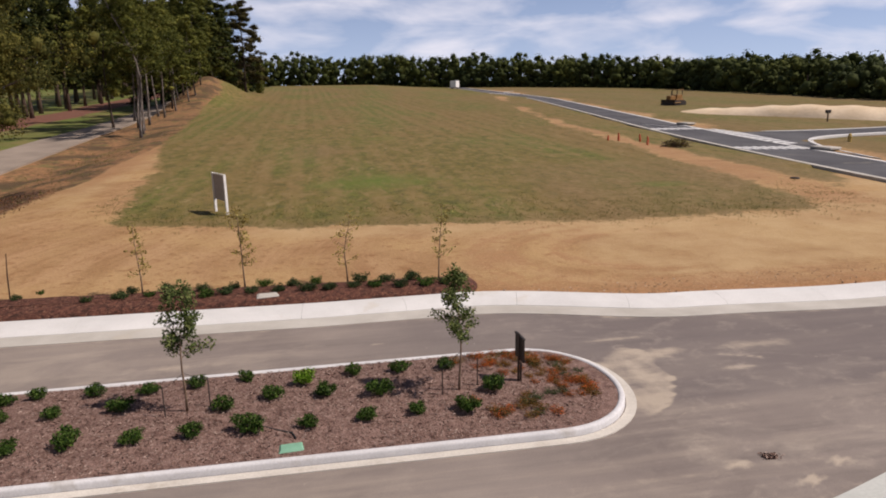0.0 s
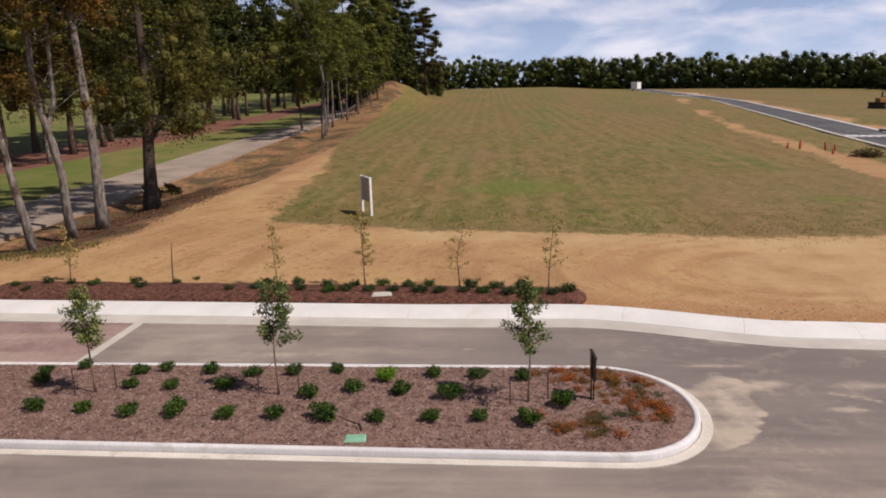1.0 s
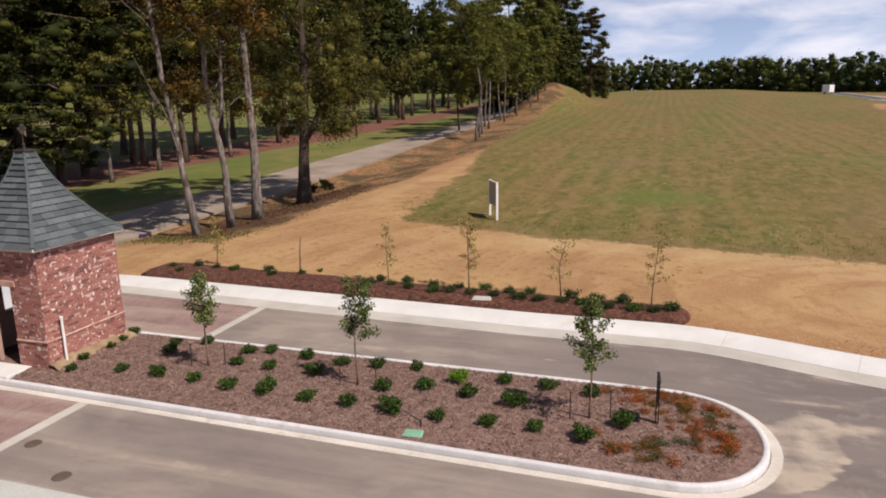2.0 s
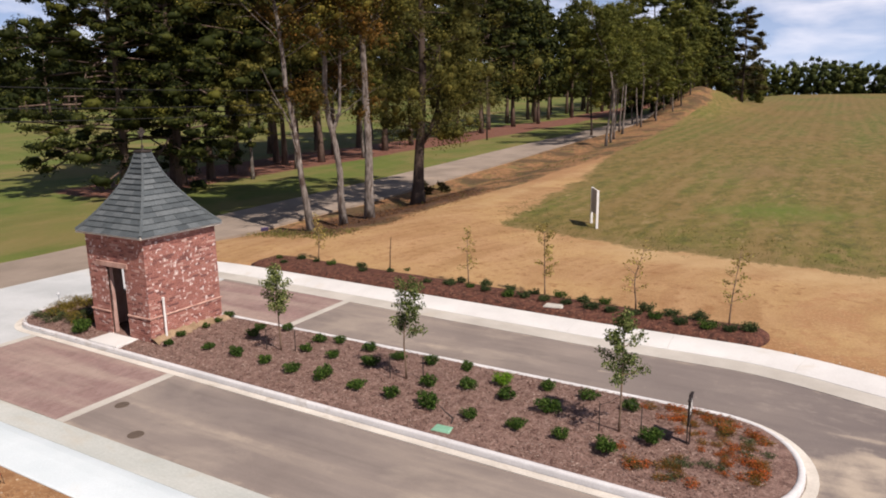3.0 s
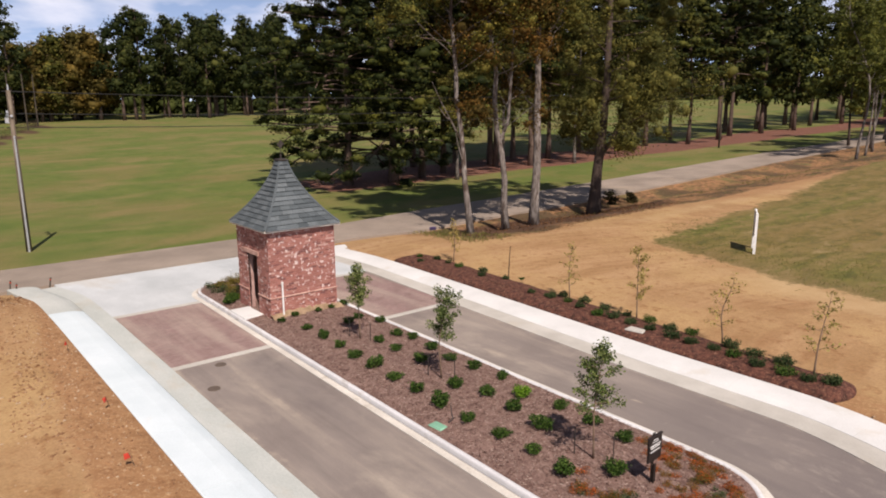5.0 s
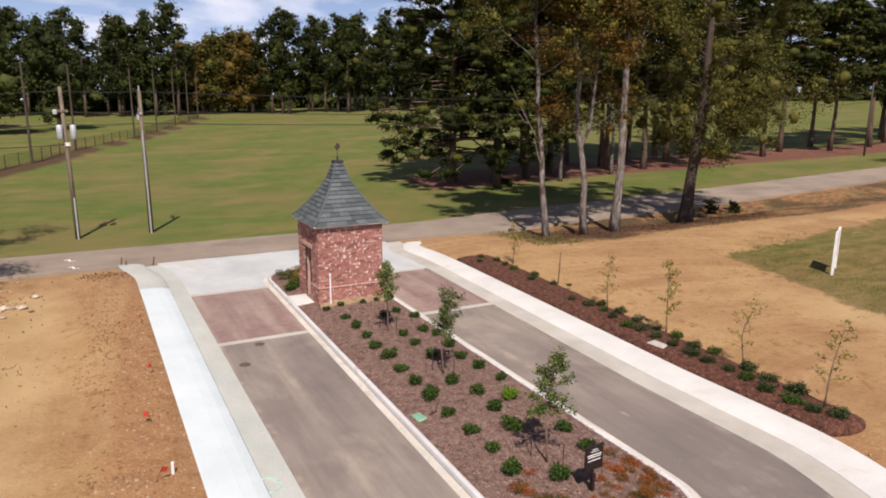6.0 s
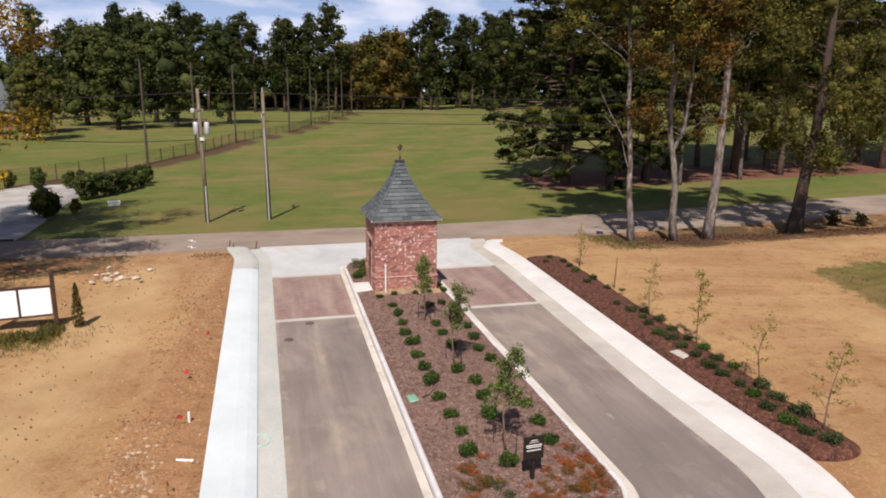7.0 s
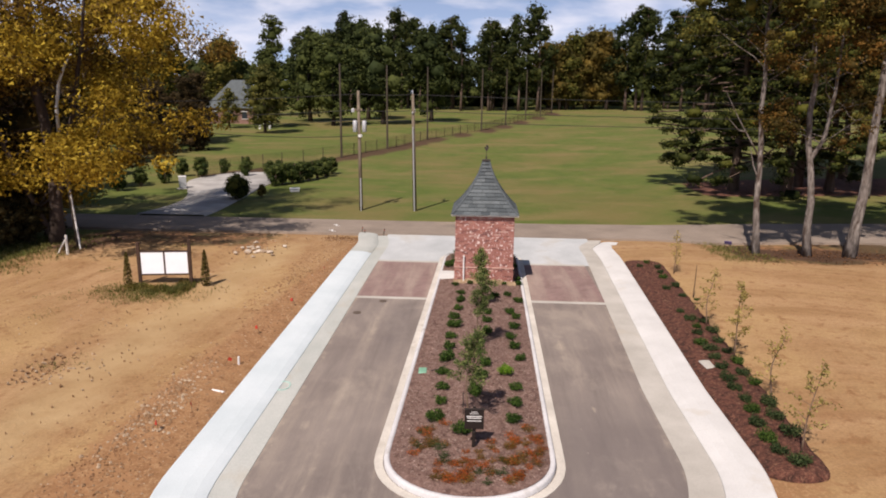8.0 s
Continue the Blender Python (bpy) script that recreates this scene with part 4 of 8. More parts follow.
    at = me.attributes.new("wisp", "FLOAT", "POINT")
    at.data.foreach_set("value", (0.15 + 0.85 * sst(5, 8.5, x) * sst(32, 20, x)).astype(np.float32))
    d = np.maximum(d, 0.30 * sst(5, 9, x) * sst(12.6, 11.4, y))
    at = me.attributes.new("dust", "FLOAT", "POINT")
    at.data.foreach_set("value", d.astype(np.float32))


def build_drive():
    def span(x0, x1, step=0.5):
        n = max(2, int((x1 - x0) / step))
        return [x0 + (x1 - x0) * k / n for k in range(n + 1)]
    # lanes: asphalt all along the drive, round the island
    ts = span(-13.3, 44.0, 0.2)
    structure("road_drive", ribbon(lambda t: (t, float(left_edge(t))), lambda t: (t, float(right_edge(t))), ts, 0, 0, 0.0, 0.2, 80), M["asphalt"], "worn dusty asphalt drive around a planted island", "road")
    dust_marks(bpy.data.objects["road_drive"].data)
    # concrete apron down to the public road
    ts = span(-20.95, -13.0, 0.4)
    structure("road_apron", ribbon(lambda t: (t, float(left_edge(t))), lambda t: (t, float(right_edge(t))), ts, 0, 0, 0.012, 0.2, 10), M["concrete_apron"], "pale concrete apron where the drive meets the road", "apron")
    # concrete bands at both ends of the paved panels
    for x0 in (-13.16, -6.74):
        for y0, y1 in ((left_edge(-8), 12.13), (16.51, right_edge(-8))):
            s = Shape().box((x0, y0, -0.05), (x0 + 0.26, y1, 0.018))
            structure("trim_band", s, M["concrete"], "concrete band across the lane", "band")
    for y0, y1 in ((float(left_edge(-8)), 12.13), (16.51, float(right_edge(-8)))):
        s = Shape()
        singles = []
        L, Wd, gap = 0.198, 0.098, 0.004
        x, row = -12.88, 0
        while x < -6.78:
            y = y0 + 0.02 - (0.1 if row % 2 else 0)
            while y < y1 - 0.02:
                a, b = max(y, y0 + 0.01), min(y + L, y1 - 0.01)
                if b - a > 0.03:
                    dz = random.uniform(-0.002, 0.002)
                    zz = float(land(x, y))
                    if b - a > L - 0.001 and x > -7.72 and y0 < 10 and len(singles) < 300:
                        singles.append((x, a, zz + dz))
                        y += L + gap
                        continue
                    s.add([(x, a, zz + 0.012 + dz), (x + Wd, a, zz + 0.012 + dz), (x + Wd, b, zz + 0.012 + dz), (x, b, zz + 0.012 + dz)], [(0, 1, 2, 3)])
                y += L + gap
            x += Wd + gap
            row += 1
        pv = part("pavement_panel", s, M["paver"])
        tagged(pv, "dull red brick pavers set in the lane", "pavers", kind="stuff")
        block = Shape().box((0, 0, -0.05), (Wd, L, 0.012), None, 0.003).mesh("paver")
        for at in singles:
            part("paver", block, M["paver_single"], pv, m=Matrix.Translation(at))
    # gutters and rolled kerbs on both sides
    for side, edge, sgn in (("south", left_edge, -1), ("north", right_edge, 1)):
        def off_line(d, edge=edge, sgn=sgn):
            def g(t):
                e = 0.05
                nx, ny = -(float(edge(t + e)) - float(edge(t - e))) / (2 * e), 1.0
                ln = math.hypot(nx, ny)
                return t + sgn * d * nx / ln, float(edge(t)) + sgn * d * ny / ln
            return g
        ts = span(-20.4, 40.0, 0.4)
        g = structure("gutter_" + side, ribbon(off_line(0.0), off_line(0.62 if sgn < 0 else 0.78), ts, 0.004, -0.012, 0.010, 0.15, 2), M["concrete_gutter"] if sgn < 0 else M["concrete"], "stained concrete gutter along the asphalt", "gutter")
        k = base("kerb_" + side, 0, 0, 0, 0, "bright new concrete kerb strip along the drive", "kerb", kind="structure")
        x = -20.85 if sgn < 0 else -19.9
        while x < 40:
            x1 = x + 3.05
            s = Shape()
            wd, k0 = (1.82, 0.625) if sgn < 0 else (1.86, 0.785)
            prof = ((k0, -0.02), (k0 + 0.01, 0.006), (k0 + 0.12, 0.045), (k0 + 0.26, 0.085), (k0 + 0.55, 0.12), (wd - 0.05, 0.13), (wd - 0.01, 0.11), (wd, -0.25))
            tt = [x + 0.003 + (x1 - x - 0.006) * q / 8 for q in range(9)]
            vs, fs = [], []
            for t in tt:
                for d, z in prof:
                    px, py = off_line(d)(t)
                    vs.append((px, py, float(land(t, float(edge(t)))) + z))
            m = len(prof)
            for i in range(8):
                for c in range(m - 1):
                    q = (i * m + c, i * m + m + c, i * m + m + c + 1, i * m + c + 1)
                    fs.append(q if sgn > 0 else q[::-1])
            fs += [tuple(range(m)), tuple(8 * m + c for c in reversed(range(m)))]
            part("kerb_segment", s.add(vs, fs), (M["concrete_fresh"] if x > -15.5 else M["concrete_gutter"]) if sgn < 0 else M["concrete_white"], k)
            x = x1
    # island: gutter, kerb in lengths, mulch
    structure("gutter_island", ring_loft([(0.0, -0.1), (0.0, 0.022), (0.10, 0.020), (0.205, 0.014), (0.212, -0.06), (0.25, -0.1)]), M["concrete_tan"], "dusty tan concrete gutter round the island", "gutter")
    k = base("kerb_island", 0, 0, 0, 0, "rounded white concrete kerb round the island", "kerb", kind="structure")
    n = len(isle_line(0))
    prof = [(0.228, -0.08), (0.230, 0.10), (0.240, 0.128), (0.262, 0.146), (0.315, 0.150), (0.35, 0.140), (0.375, 0.10), (0.38, 0.0)]
    step = 6
    for i in range(0, n, step):
        part("kerb_segment", ring_loft(prof, False, i, min(i + step, n)), M["concrete_kerb"], k, soft=True)
    s = Shape()
    line = isle_line(0.365)
    rings = [1.0, 0.86, 0.7, 0.52, 0.34, 0.17]
    vs = []
    cx = [min(max(p[0], TAIL_X + 0.4), NOSE_X - 0.4) for p in line]
    for q in rings:
        for (x, y), c in zip(line, cx):
            px, py = c + (x - c) * q, ISLE_Y + (y - ISLE_Y) * q
            vs.append((px, py, float(land(px, py)) + float(mound(px, py)) + 0.012 * float(wob(px, py, 3.1, 1))))
    fs = []
    for r in range(len(rings) - 1):
        for i in range(n):
            j = (i + 1) % n
            fs.append((r * n + i, r * n + j, r * n + n + j, r * n + n + i))
    last = (len(rings) - 1) * n
    k0 = len(vs)
    for c in range(41):
        x = TAIL_X + 0.4 + (NOSE_X - TAIL_X - 0.8) * c / 40
        vs.append((x, ISLE_Y, float(land(x, ISLE_Y)) + 0.222))
    fs.append(tuple(last + i for i in range(n)))
    structure("ground_mulch", s.add(vs[:k0], fs), M["mulch"], "brown shredded bark mulch filling the island", "mulch", True)


def bed_line():
    pts = [(-13.45 + 20.05 * k / 40, float(right_edge(-13.45 + 20.05 * k / 40)) + 1.85) for k in range(41)]
    pts += [(6.6 + 0.42 * math.sin(q), 21.76 - 0.72 * math.cos(q)) for q in (math.pi * k / 12 for k in range(1, 12))]
    pts += [(6.55 - 19.4 * k / 40, 22.50 + 0.03 * math.sin(k * 2.3) + 1.05 * k / 40) for k in range(41)]
    pts += [(-13.4, 23.0), (-13.55, 22.2)]
    return pts


def build_bed():
    pts = bed_line()
    n = len(pts)
    s = Shape()
    def mid_y(x):
        return 21.76 - 0.045 * (x - 6.5)
    vs = []
    rings = [(1.0, -0.06), (0.97, 0.10), (0.8, 0.17), (0.5, 0.21), (0.2, 0.22)]
    for q, h in rings:
        for x, y in pts:
            c = min(max(x, -12.8), 6.4)
            cy = mid_y(c)
            px, py = c + (x - c) * q, cy + (y - cy) * q
            vs.append((px, py, float(land(px, py)) + h + 0.07 + 0.012 * float(wob(px, py, 3.3, 2))))
    fs = []
    for r in range(len(rings) - 1):
        for i in range(n):
            j = (i + 1) % n
            fs.append((r * n + i, r * n + j, r * n + n + j, r * n + n + i))
    fs.append(tuple((len(rings) - 1) * n + i for i in range(n)))
    structure("ground_bed", s.add(vs, fs), M["mulch_red"], "dark red bark mulch bed behind the kerb", "mulch", True)


def build_roads():
    def edge(x0):
        return lambda t: (x0 + float(road_shift(t)), t)
    ts = [-260 + 6 * k for k in range(40)] + [-20 + 2 * k for k in range(60)] + [100 + 5 * k for k in range(36)]
    structure("road_public", ribbon(edge(ROAD_X0), edge(ROAD_X1), ts, 0, 0, 0.03, 0.25, 4), M["asphalt_old"], "weathered grey public road with dusty edges", "road")
    ts = [9 + 3 * k for k in range(115)]
    for d0, d1, z, mt, nm, lab in ((-2.6, 2.6, 0.02, "asphalt_new", "road_new", "new dark asphalt road across the field"), (-3.05, -2.6, 0.05, "concrete", "kerb_new", "pale concrete kerb of the new road"), (2.6, 3.05, 0.05, "concrete_white", "kerb_new_far", "pale concrete kerb of the new road")):
        structure(nm, ribbon(lambda t, d=d0: (float(second_road(t)) + d, t), lambda t, d=d1: (float(second_road(t)) + d, t), ts, 0, 0, z, 0.2, 2), M[mt], lab, "road" if "road" in nm else "kerb")
    xs = [42.6 + 0.8 * k for k in range(20)] + [59 + 4 * k for k in range(46)]
    for d0, d1, z, mt, nm in ((-1.6, 3.0, 0.032, "asphalt_new", "road_side"), (-2.3, -1.6, 0.09, "concrete_white", "kerb_side"), (3.0, 3.5, 0.06, "concrete_white", "kerb_side_far")):
        structure(nm, ribbon(lambda t, d=d1: (t, 62.5 + 0.1 * (t - 50) + d + 7 * math.exp(-(t - 45) / 3.0) * (1 if d > 0 else -1)), lambda t, d=d0: (t, 62.5 + 0.1 * (t - 50) + d + 7 * math.exp(-(t - 45) / 3.0) * (1 if d > 0 else -1)), xs, 0, 0, z, 0.2, 2), M[mt], "side street branching off the new road" if "road" in nm else "pale kerb of the side street", "road" if "road" in nm else "kerb")
    # crossings of white bars
    def bars(x0, y0, x1, y1, n, lx, ly):
        g = base("road_marking", 0, 0, 0, 0, "white crossing bars painted on new asphalt", "road marking", kind="structure")
        for k in range(n):
            q = (k + 0.5) / n
            x, y = x0 + (x1 - x0) * q, y0 + (y1 - y0) * q
            s = Shape()
            vs = [(x + a * lx, y + b * ly) for a, b in ((-0.5, -0.5), (0.5, -0.5), (0.5, 0.5), (-0.5, 0.5))]
            s.add([(px, py, float(land(px, py)) + 0.05) for px, py in vs] + [(px, py, float(land(px, py)) + 0.02) for px, py in vs], [(0, 1, 2, 3), (0, 4, 5, 1), (1, 5, 6, 2), (2, 6, 7, 3), (3, 7, 4, 0)])
            part("bar", s, M["white"], g)
    for yc in (52.8, 73.0):
        c = float(second_road(yc))
        bars(c - 2.5, yc + 0.6, c + 2.5, yc - 0.6, 7, 0.42, 2.0)
    bars(43.6, 55.0, 46.6, 71.5, 12, 1.8, 0.7)
    bars(58.0, 213.5, 69.0, 206.5, 9, 0.7, 3.0)
    bars(66.5, 228.0, 72.0, 226.0, 5, 0.7, 3.0)
    # small white survey crosses sprayed on the public road
    for cx, cy in ((-21.75, 4.65), (-24.1, 4.45)):
        g = base("road_marking", cx, cy, float(land(cx, cy)) + 0.034, 8, "small white survey cross sprayed on the road", "road marking", kind="structure")
        part("stroke", Shape().box((-0.35, -0.05, 0.0), (0.35, 0.05, 0.006)), M["white"], g)
        part("stroke", Shape().box((-0.28, -0.22, 0.0), (-0.16, -0.055, 0.006)), M["white"], g)
        part("stroke", Shape().box((0.14, 0.055, 0.0), (0.26, 0.24, 0.006)), M["white"], g)
    # faint turquoise mark sprayed on the kerb
    g = base("road_marking", 2.62, 8.42, 0.0, 0, "faint turquoise survey mark sprayed on the concrete", "road marking", kind="structure")
    for k in range(9):
        a0 = 0.55 * k
        r0 = 0.17 + 0.015 * k
        m = pose(r0 * math.cos(a0) * 1.4, r0 * math.sin(a0), 0.026, 0, 0, math.degrees(a0) + 90)
        part("stroke", Shape().box((-0.065, -0.016, -0.02), (0.065, 0.016, 0.004), m), M["spray"], g)
    # gravel drive on the far side of the public road
    s = ribbon(lambda t: (t, -9.5 - 4.2 * sst(-27, -40, t) + 1.6 * math.sin(t * 0.3)), lambda t: (t, -6.0 - 0.6 * sst(-27, -45, t)), [-54 + 1.0 * k for k in range(28)], 0, 0, 0.13, 0.3, 3)
    structure("road_gravel", s, M["gravel"], "pale gravel driveway shaded by trees", "driveway", True)


build_ground()
build_roads()
build_drive()
build_bed()

# ---- gatehouse ----
GX0, GX1, GY0, GY1, GZ0, GZ1 = -11.36, -8.72, 13.14, 15.78, 0.12, 3.3
DOOR_X0, DOOR_X1, DOOR_Z = -10.5, -9.69, 2.3
WINDOW_Y = (-0.37, 0.5)


def build_gatehouse():
    g = base("gatehouse", (GX0 + GX1) / 2, (GY0 + GY1) / 2, 0, 0, "small square gatehouse of speckled red brick under a flared slate roof", "gatehouse")
    ox, oy = (GX0 + GX1) / 2, (GY0 + GY1) / 2
    hw = (GX1 - GX0) / 2
    dx0, dx1 = DOOR_X0 - ox, DOOR_X1 - ox
    # backing walls with the doorway through the southern one
    t, c = 0.2, 0.014
    part("wall", Shape().box((hw - t, -hw + c, GZ0), (hw - c, hw - c, GZ1)), M["mortar"], g)
    wz0, wz1 = 1.2, 2.2
    s = Shape().box((-hw + c, -hw + c, GZ0), (-hw + t, WINDOW_Y[0], GZ1)).box((-hw + c, WINDOW_Y[1], GZ0), (-hw + t, hw - c, GZ1))
    s.box((-hw + c, WINDOW_Y[0], GZ0), (-hw + t, WINDOW_Y[1], wz0)).box((-hw + c, WINDOW_Y[0], wz1), (-hw + t, WINDOW_Y[1], GZ1))
    part("wall", s, M["mortar"], g)
    part("window_sill", Shape().box((-hw - 0.05, WINDOW_Y[0] - 0.06, wz0 - 0.05), (-hw + t, WINDOW_Y[1] + 0.06, wz0 + 0.004), None, 0.012), M["concrete"], g, "pale concrete sill under the open window")
    part("wall", Shape().box((-hw + t, hw - t, GZ0), (hw - t, hw - c, GZ1)), M["mortar"], g)
    s = Shape().box((-hw + t, -hw + c, GZ0), (dx0, -hw + t, GZ1)).box((dx1, -hw + c, GZ0), (hw - t, -hw + t, GZ1)).box((dx0, -hw + c, DOOR_Z), (dx1, -hw + t, GZ1))
    part("wall", s, M["mortar"], g)
    part("floor_slab", Shape().box((-hw + t, -hw + 0.05, GZ0 - 0.1), (hw - t, hw - t, GZ0 + 0.05)), M["concrete"], g)
    part("ceiling_board", Shape().box((-hw + t, -hw + t, GZ1 - 0.05), (hw - t, hw - t, GZ1)), M["dark_wood"], g)
    # ledge course, lintel, eaves
    lz = 0.86
    for a, b in (((hw - 0.01, -hw - 0.045, lz), (hw + 0.045, hw + 0.045, lz + 0.06)), ((-hw - 0.045, hw - 0.01, lz), (hw + 0.0, hw + 0.045, lz + 0.06)), ((-hw - 0.045, -hw - 0.045, lz), (-hw + 0.01, hw, lz + 0.06)),
                 ((-hw + 0.01, -hw - 0.045, lz), (dx0, -hw + 0.01, lz + 0.06)), ((dx1, -hw - 0.045, lz), (hw - 0.01, -hw + 0.01, lz + 0.06))):
        part("ledge", Shape().box(a, b, None, 0.018), M["brick_ledge"], g)
    part("lintel", Shape().box((dx0 - 0.42, -hw - 0.03, DOOR_Z), (dx1 + 0.18, -hw + 0.05, DOOR_Z + 0.16), None, 0.01), M["brick_ledge"], g, "paler soldier course over the doorway")
    for q in range(4):
        m = pose(0, 0, 0, 0, 0, 90 * q)
        part("eaves_board", Shape().box((-hw - 0.17, -hw - 0.17, GZ1 - 0.03), (hw + 0.11, -hw - 0.11, GZ1 + 0.055), m, 0.01), M["trim"], g)
    part("soffit", Shape().box((-hw - 0.11, -hw - 0.11, GZ1 + 0.005), (hw + 0.11, hw + 0.11, GZ1 + 0.045)), M["trim"], g)
    # threshold
    part("step", Shape().box((dx0 - 0.15, -hw - 0.75, 0.02), (dx1 + 0.35, -hw - 0.002, 0.2), None, 0.02), M["concrete_white"], g, "pale concrete pad before the doorway")
    # roof: four curved faces laid with slates
    rise = 2.27
    prof = [(0.0, 1.47), (0.06, 1.33), (0.13, 1.19), (0.21, 1.04), (0.30, 0.89), (0.40, 0.73), (0.51, 0.575), (0.62, 0.44), (0.73, 0.325), (0.84, 0.235), (0.93, 0.175), (1.0, 0.14)]
    us = [p[0] for p in prof]
    ws = [p[1] for p in prof]
    def half(u):
        return float(np.interp(u, us, ws))
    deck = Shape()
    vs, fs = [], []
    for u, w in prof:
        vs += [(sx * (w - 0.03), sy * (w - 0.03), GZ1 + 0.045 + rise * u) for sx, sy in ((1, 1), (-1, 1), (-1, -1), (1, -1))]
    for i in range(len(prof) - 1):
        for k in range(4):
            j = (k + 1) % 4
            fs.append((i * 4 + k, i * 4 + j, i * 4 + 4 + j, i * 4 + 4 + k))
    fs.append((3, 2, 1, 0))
    # black deck: its strips between courses stand in for the slates' shadow lines
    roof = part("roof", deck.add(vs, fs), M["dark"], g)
    courses = 15
    rng = random.Random(5)
    joined = Shape()
    for face in range(4):
        rot = pose(0, 0, 0, 0, 0, 90 * face)
        for k in range(courses):
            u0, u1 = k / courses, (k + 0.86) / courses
            w0, w1 = half(u0), half(u1)
            n = max(2, round(2 * w0 / 0.42))
            sh = rng.uniform(-0.2, 0.2)
            for i in range(n):
                a0 = -1 + 2 * max(0, min(n, i + (sh if i else 0))) / n
                a1 = -1 + 2 * max(0, min(n, i + 1 + (sh if i < n - 1 else 0))) / n
                e = 0.003
                lift = 0.055 + rng.uniform(-0.004, 0.006)
                z0, z1 = GZ1 + 0.05 + rise * u0, GZ1 + 0.05 + rise * u1
                lo, hi = (a0 * w0 + e, a1 * w0 - e), (a0 * w1 + e, a1 * w1 - e)
                if hi[1] - hi[0] < 0.01:
                    hi = ((hi[0] + hi[1]) / 2 - 0.005, (hi[0] + hi[1]) / 2 + 0.005)
                v8 = [(w0 + lift, lo[0], z0 - 0.012), (w0 + lift, lo[1], z0 - 0.012), (w1 + 0.004, hi[1], z1), (w1 + 0.004, hi[0], z1),
                      (w0 - 0.02, lo[0], z0 - 0.012), (w0 - 0.02, lo[1], z0 - 0.012), (w1 - 0.02, hi[1], z1), (w1 - 0.02, hi[0], z1)]
                v8 = [tuple(rot @ Vector(p)) for p in v8]
                f8 = [(0, 1, 2, 3), (4, 5, 1, 0), (1, 5, 6, 2), (3, 7, 4, 0)]
                if face in (0, 3):
                    part("slate", Shape().add(v8, f8), M["slate"], roof)
                else:
                    joined.add(v8, f8)
    tagged(part("slate_courses", joined, M["slate_joined"], roof), kind="stuff")
    # hip caps
    for q in range(4):
        m = pose(0, 0, 0, 0, 0, 45 + 90 * q)
        pts = [m @ Vector((half(u) * math.sqrt(2) + 0.012, 0, GZ1 + 0.065 + rise * u)) for u in [k / 14 for k in range(15)]]
        part("hip_cap", Shape().tube(pts, [0.05 - 0.018 * k / 14 for k in range(15)], 6), M["slate_joined"], roof)
    top = GZ1 + 0.05 + rise
    part("cap", Shape().box((-0.19, -0.19, top - 0.03), (0.19, 0.19, top + 0.04), None, 0.015), M["iron"], g, "dark metal cap")
    f = part("finial", Shape().tube([(0, 0, top), (0, 0, top + 0.12), (0, 0, top + 0.16), (0, 0, top + 0.2), (0, 0, top + 0.55)], [0.05, 0.03, 0.045, 0.014, 0.010], 8), M["iron"], g, "thin dark metal finial")
    vane = Shape()
    for cx, cz, r in ((0, 0.50, 0.065), (-0.06, 0.57, 0.05), (0.065, 0.58, 0.055), (0.02, 0.65, 0.06)):
        ring = [(0.35 * (cx + r * math.cos(a)) + 0.012 * sgn, 0.94 * (cx + r * math.cos(a)), top + cz + r * math.sin(a)) for sgn in (-1, 1) for a in (2 * math.pi * k / 8 for k in range(8))]
        vane.add(ring, [tuple(range(7, -1, -1)), tuple(range(8, 16))] + [(k, (k + 1) % 8, 8 + (k + 1) % 8, 8 + k) for k in range(8)])
    part("ornament", vane, M["iron"], f)
    return g, ox, oy, hw, dx0, dx1


def build_soil_heap():
    """Sandy soil banked against the foot of the eastern wall."""
    rng = np.random.default_rng(17)
    s = Shape()
    n = 24
    vs = []
    for k in range(n + 1):
        y = GY0 - 0.05 + (GY1 - GY0 + 0.2) * k / n
        w, h = 0.32 + 0.06 * rng.normal(), 0.17 + 0.03 * rng.normal()
        z = float(mound(GX1 + 0.1, y)) - 0.02
        vs += [(GX1 - 0.02, y, z + h), (GX1 + 0.12 * w / 0.3, y, z + 0.75 * h), (GX1 + 0.7 * w, y, z + 0.3 * h), (GX1 + 1.3 * w, y, z - 0.04)]
    fs = [(i * 4 + c, i * 4 + 4 + c, i * 4 + 5 + c, i * 4 + 1 + c) for i in range(n) for c in range(3)]
    tagged(part("soil_heap", s.add(vs, fs), M["soil"], soft=True), "sandy tan soil banked against the brick wall", "soil", kind="stuff")


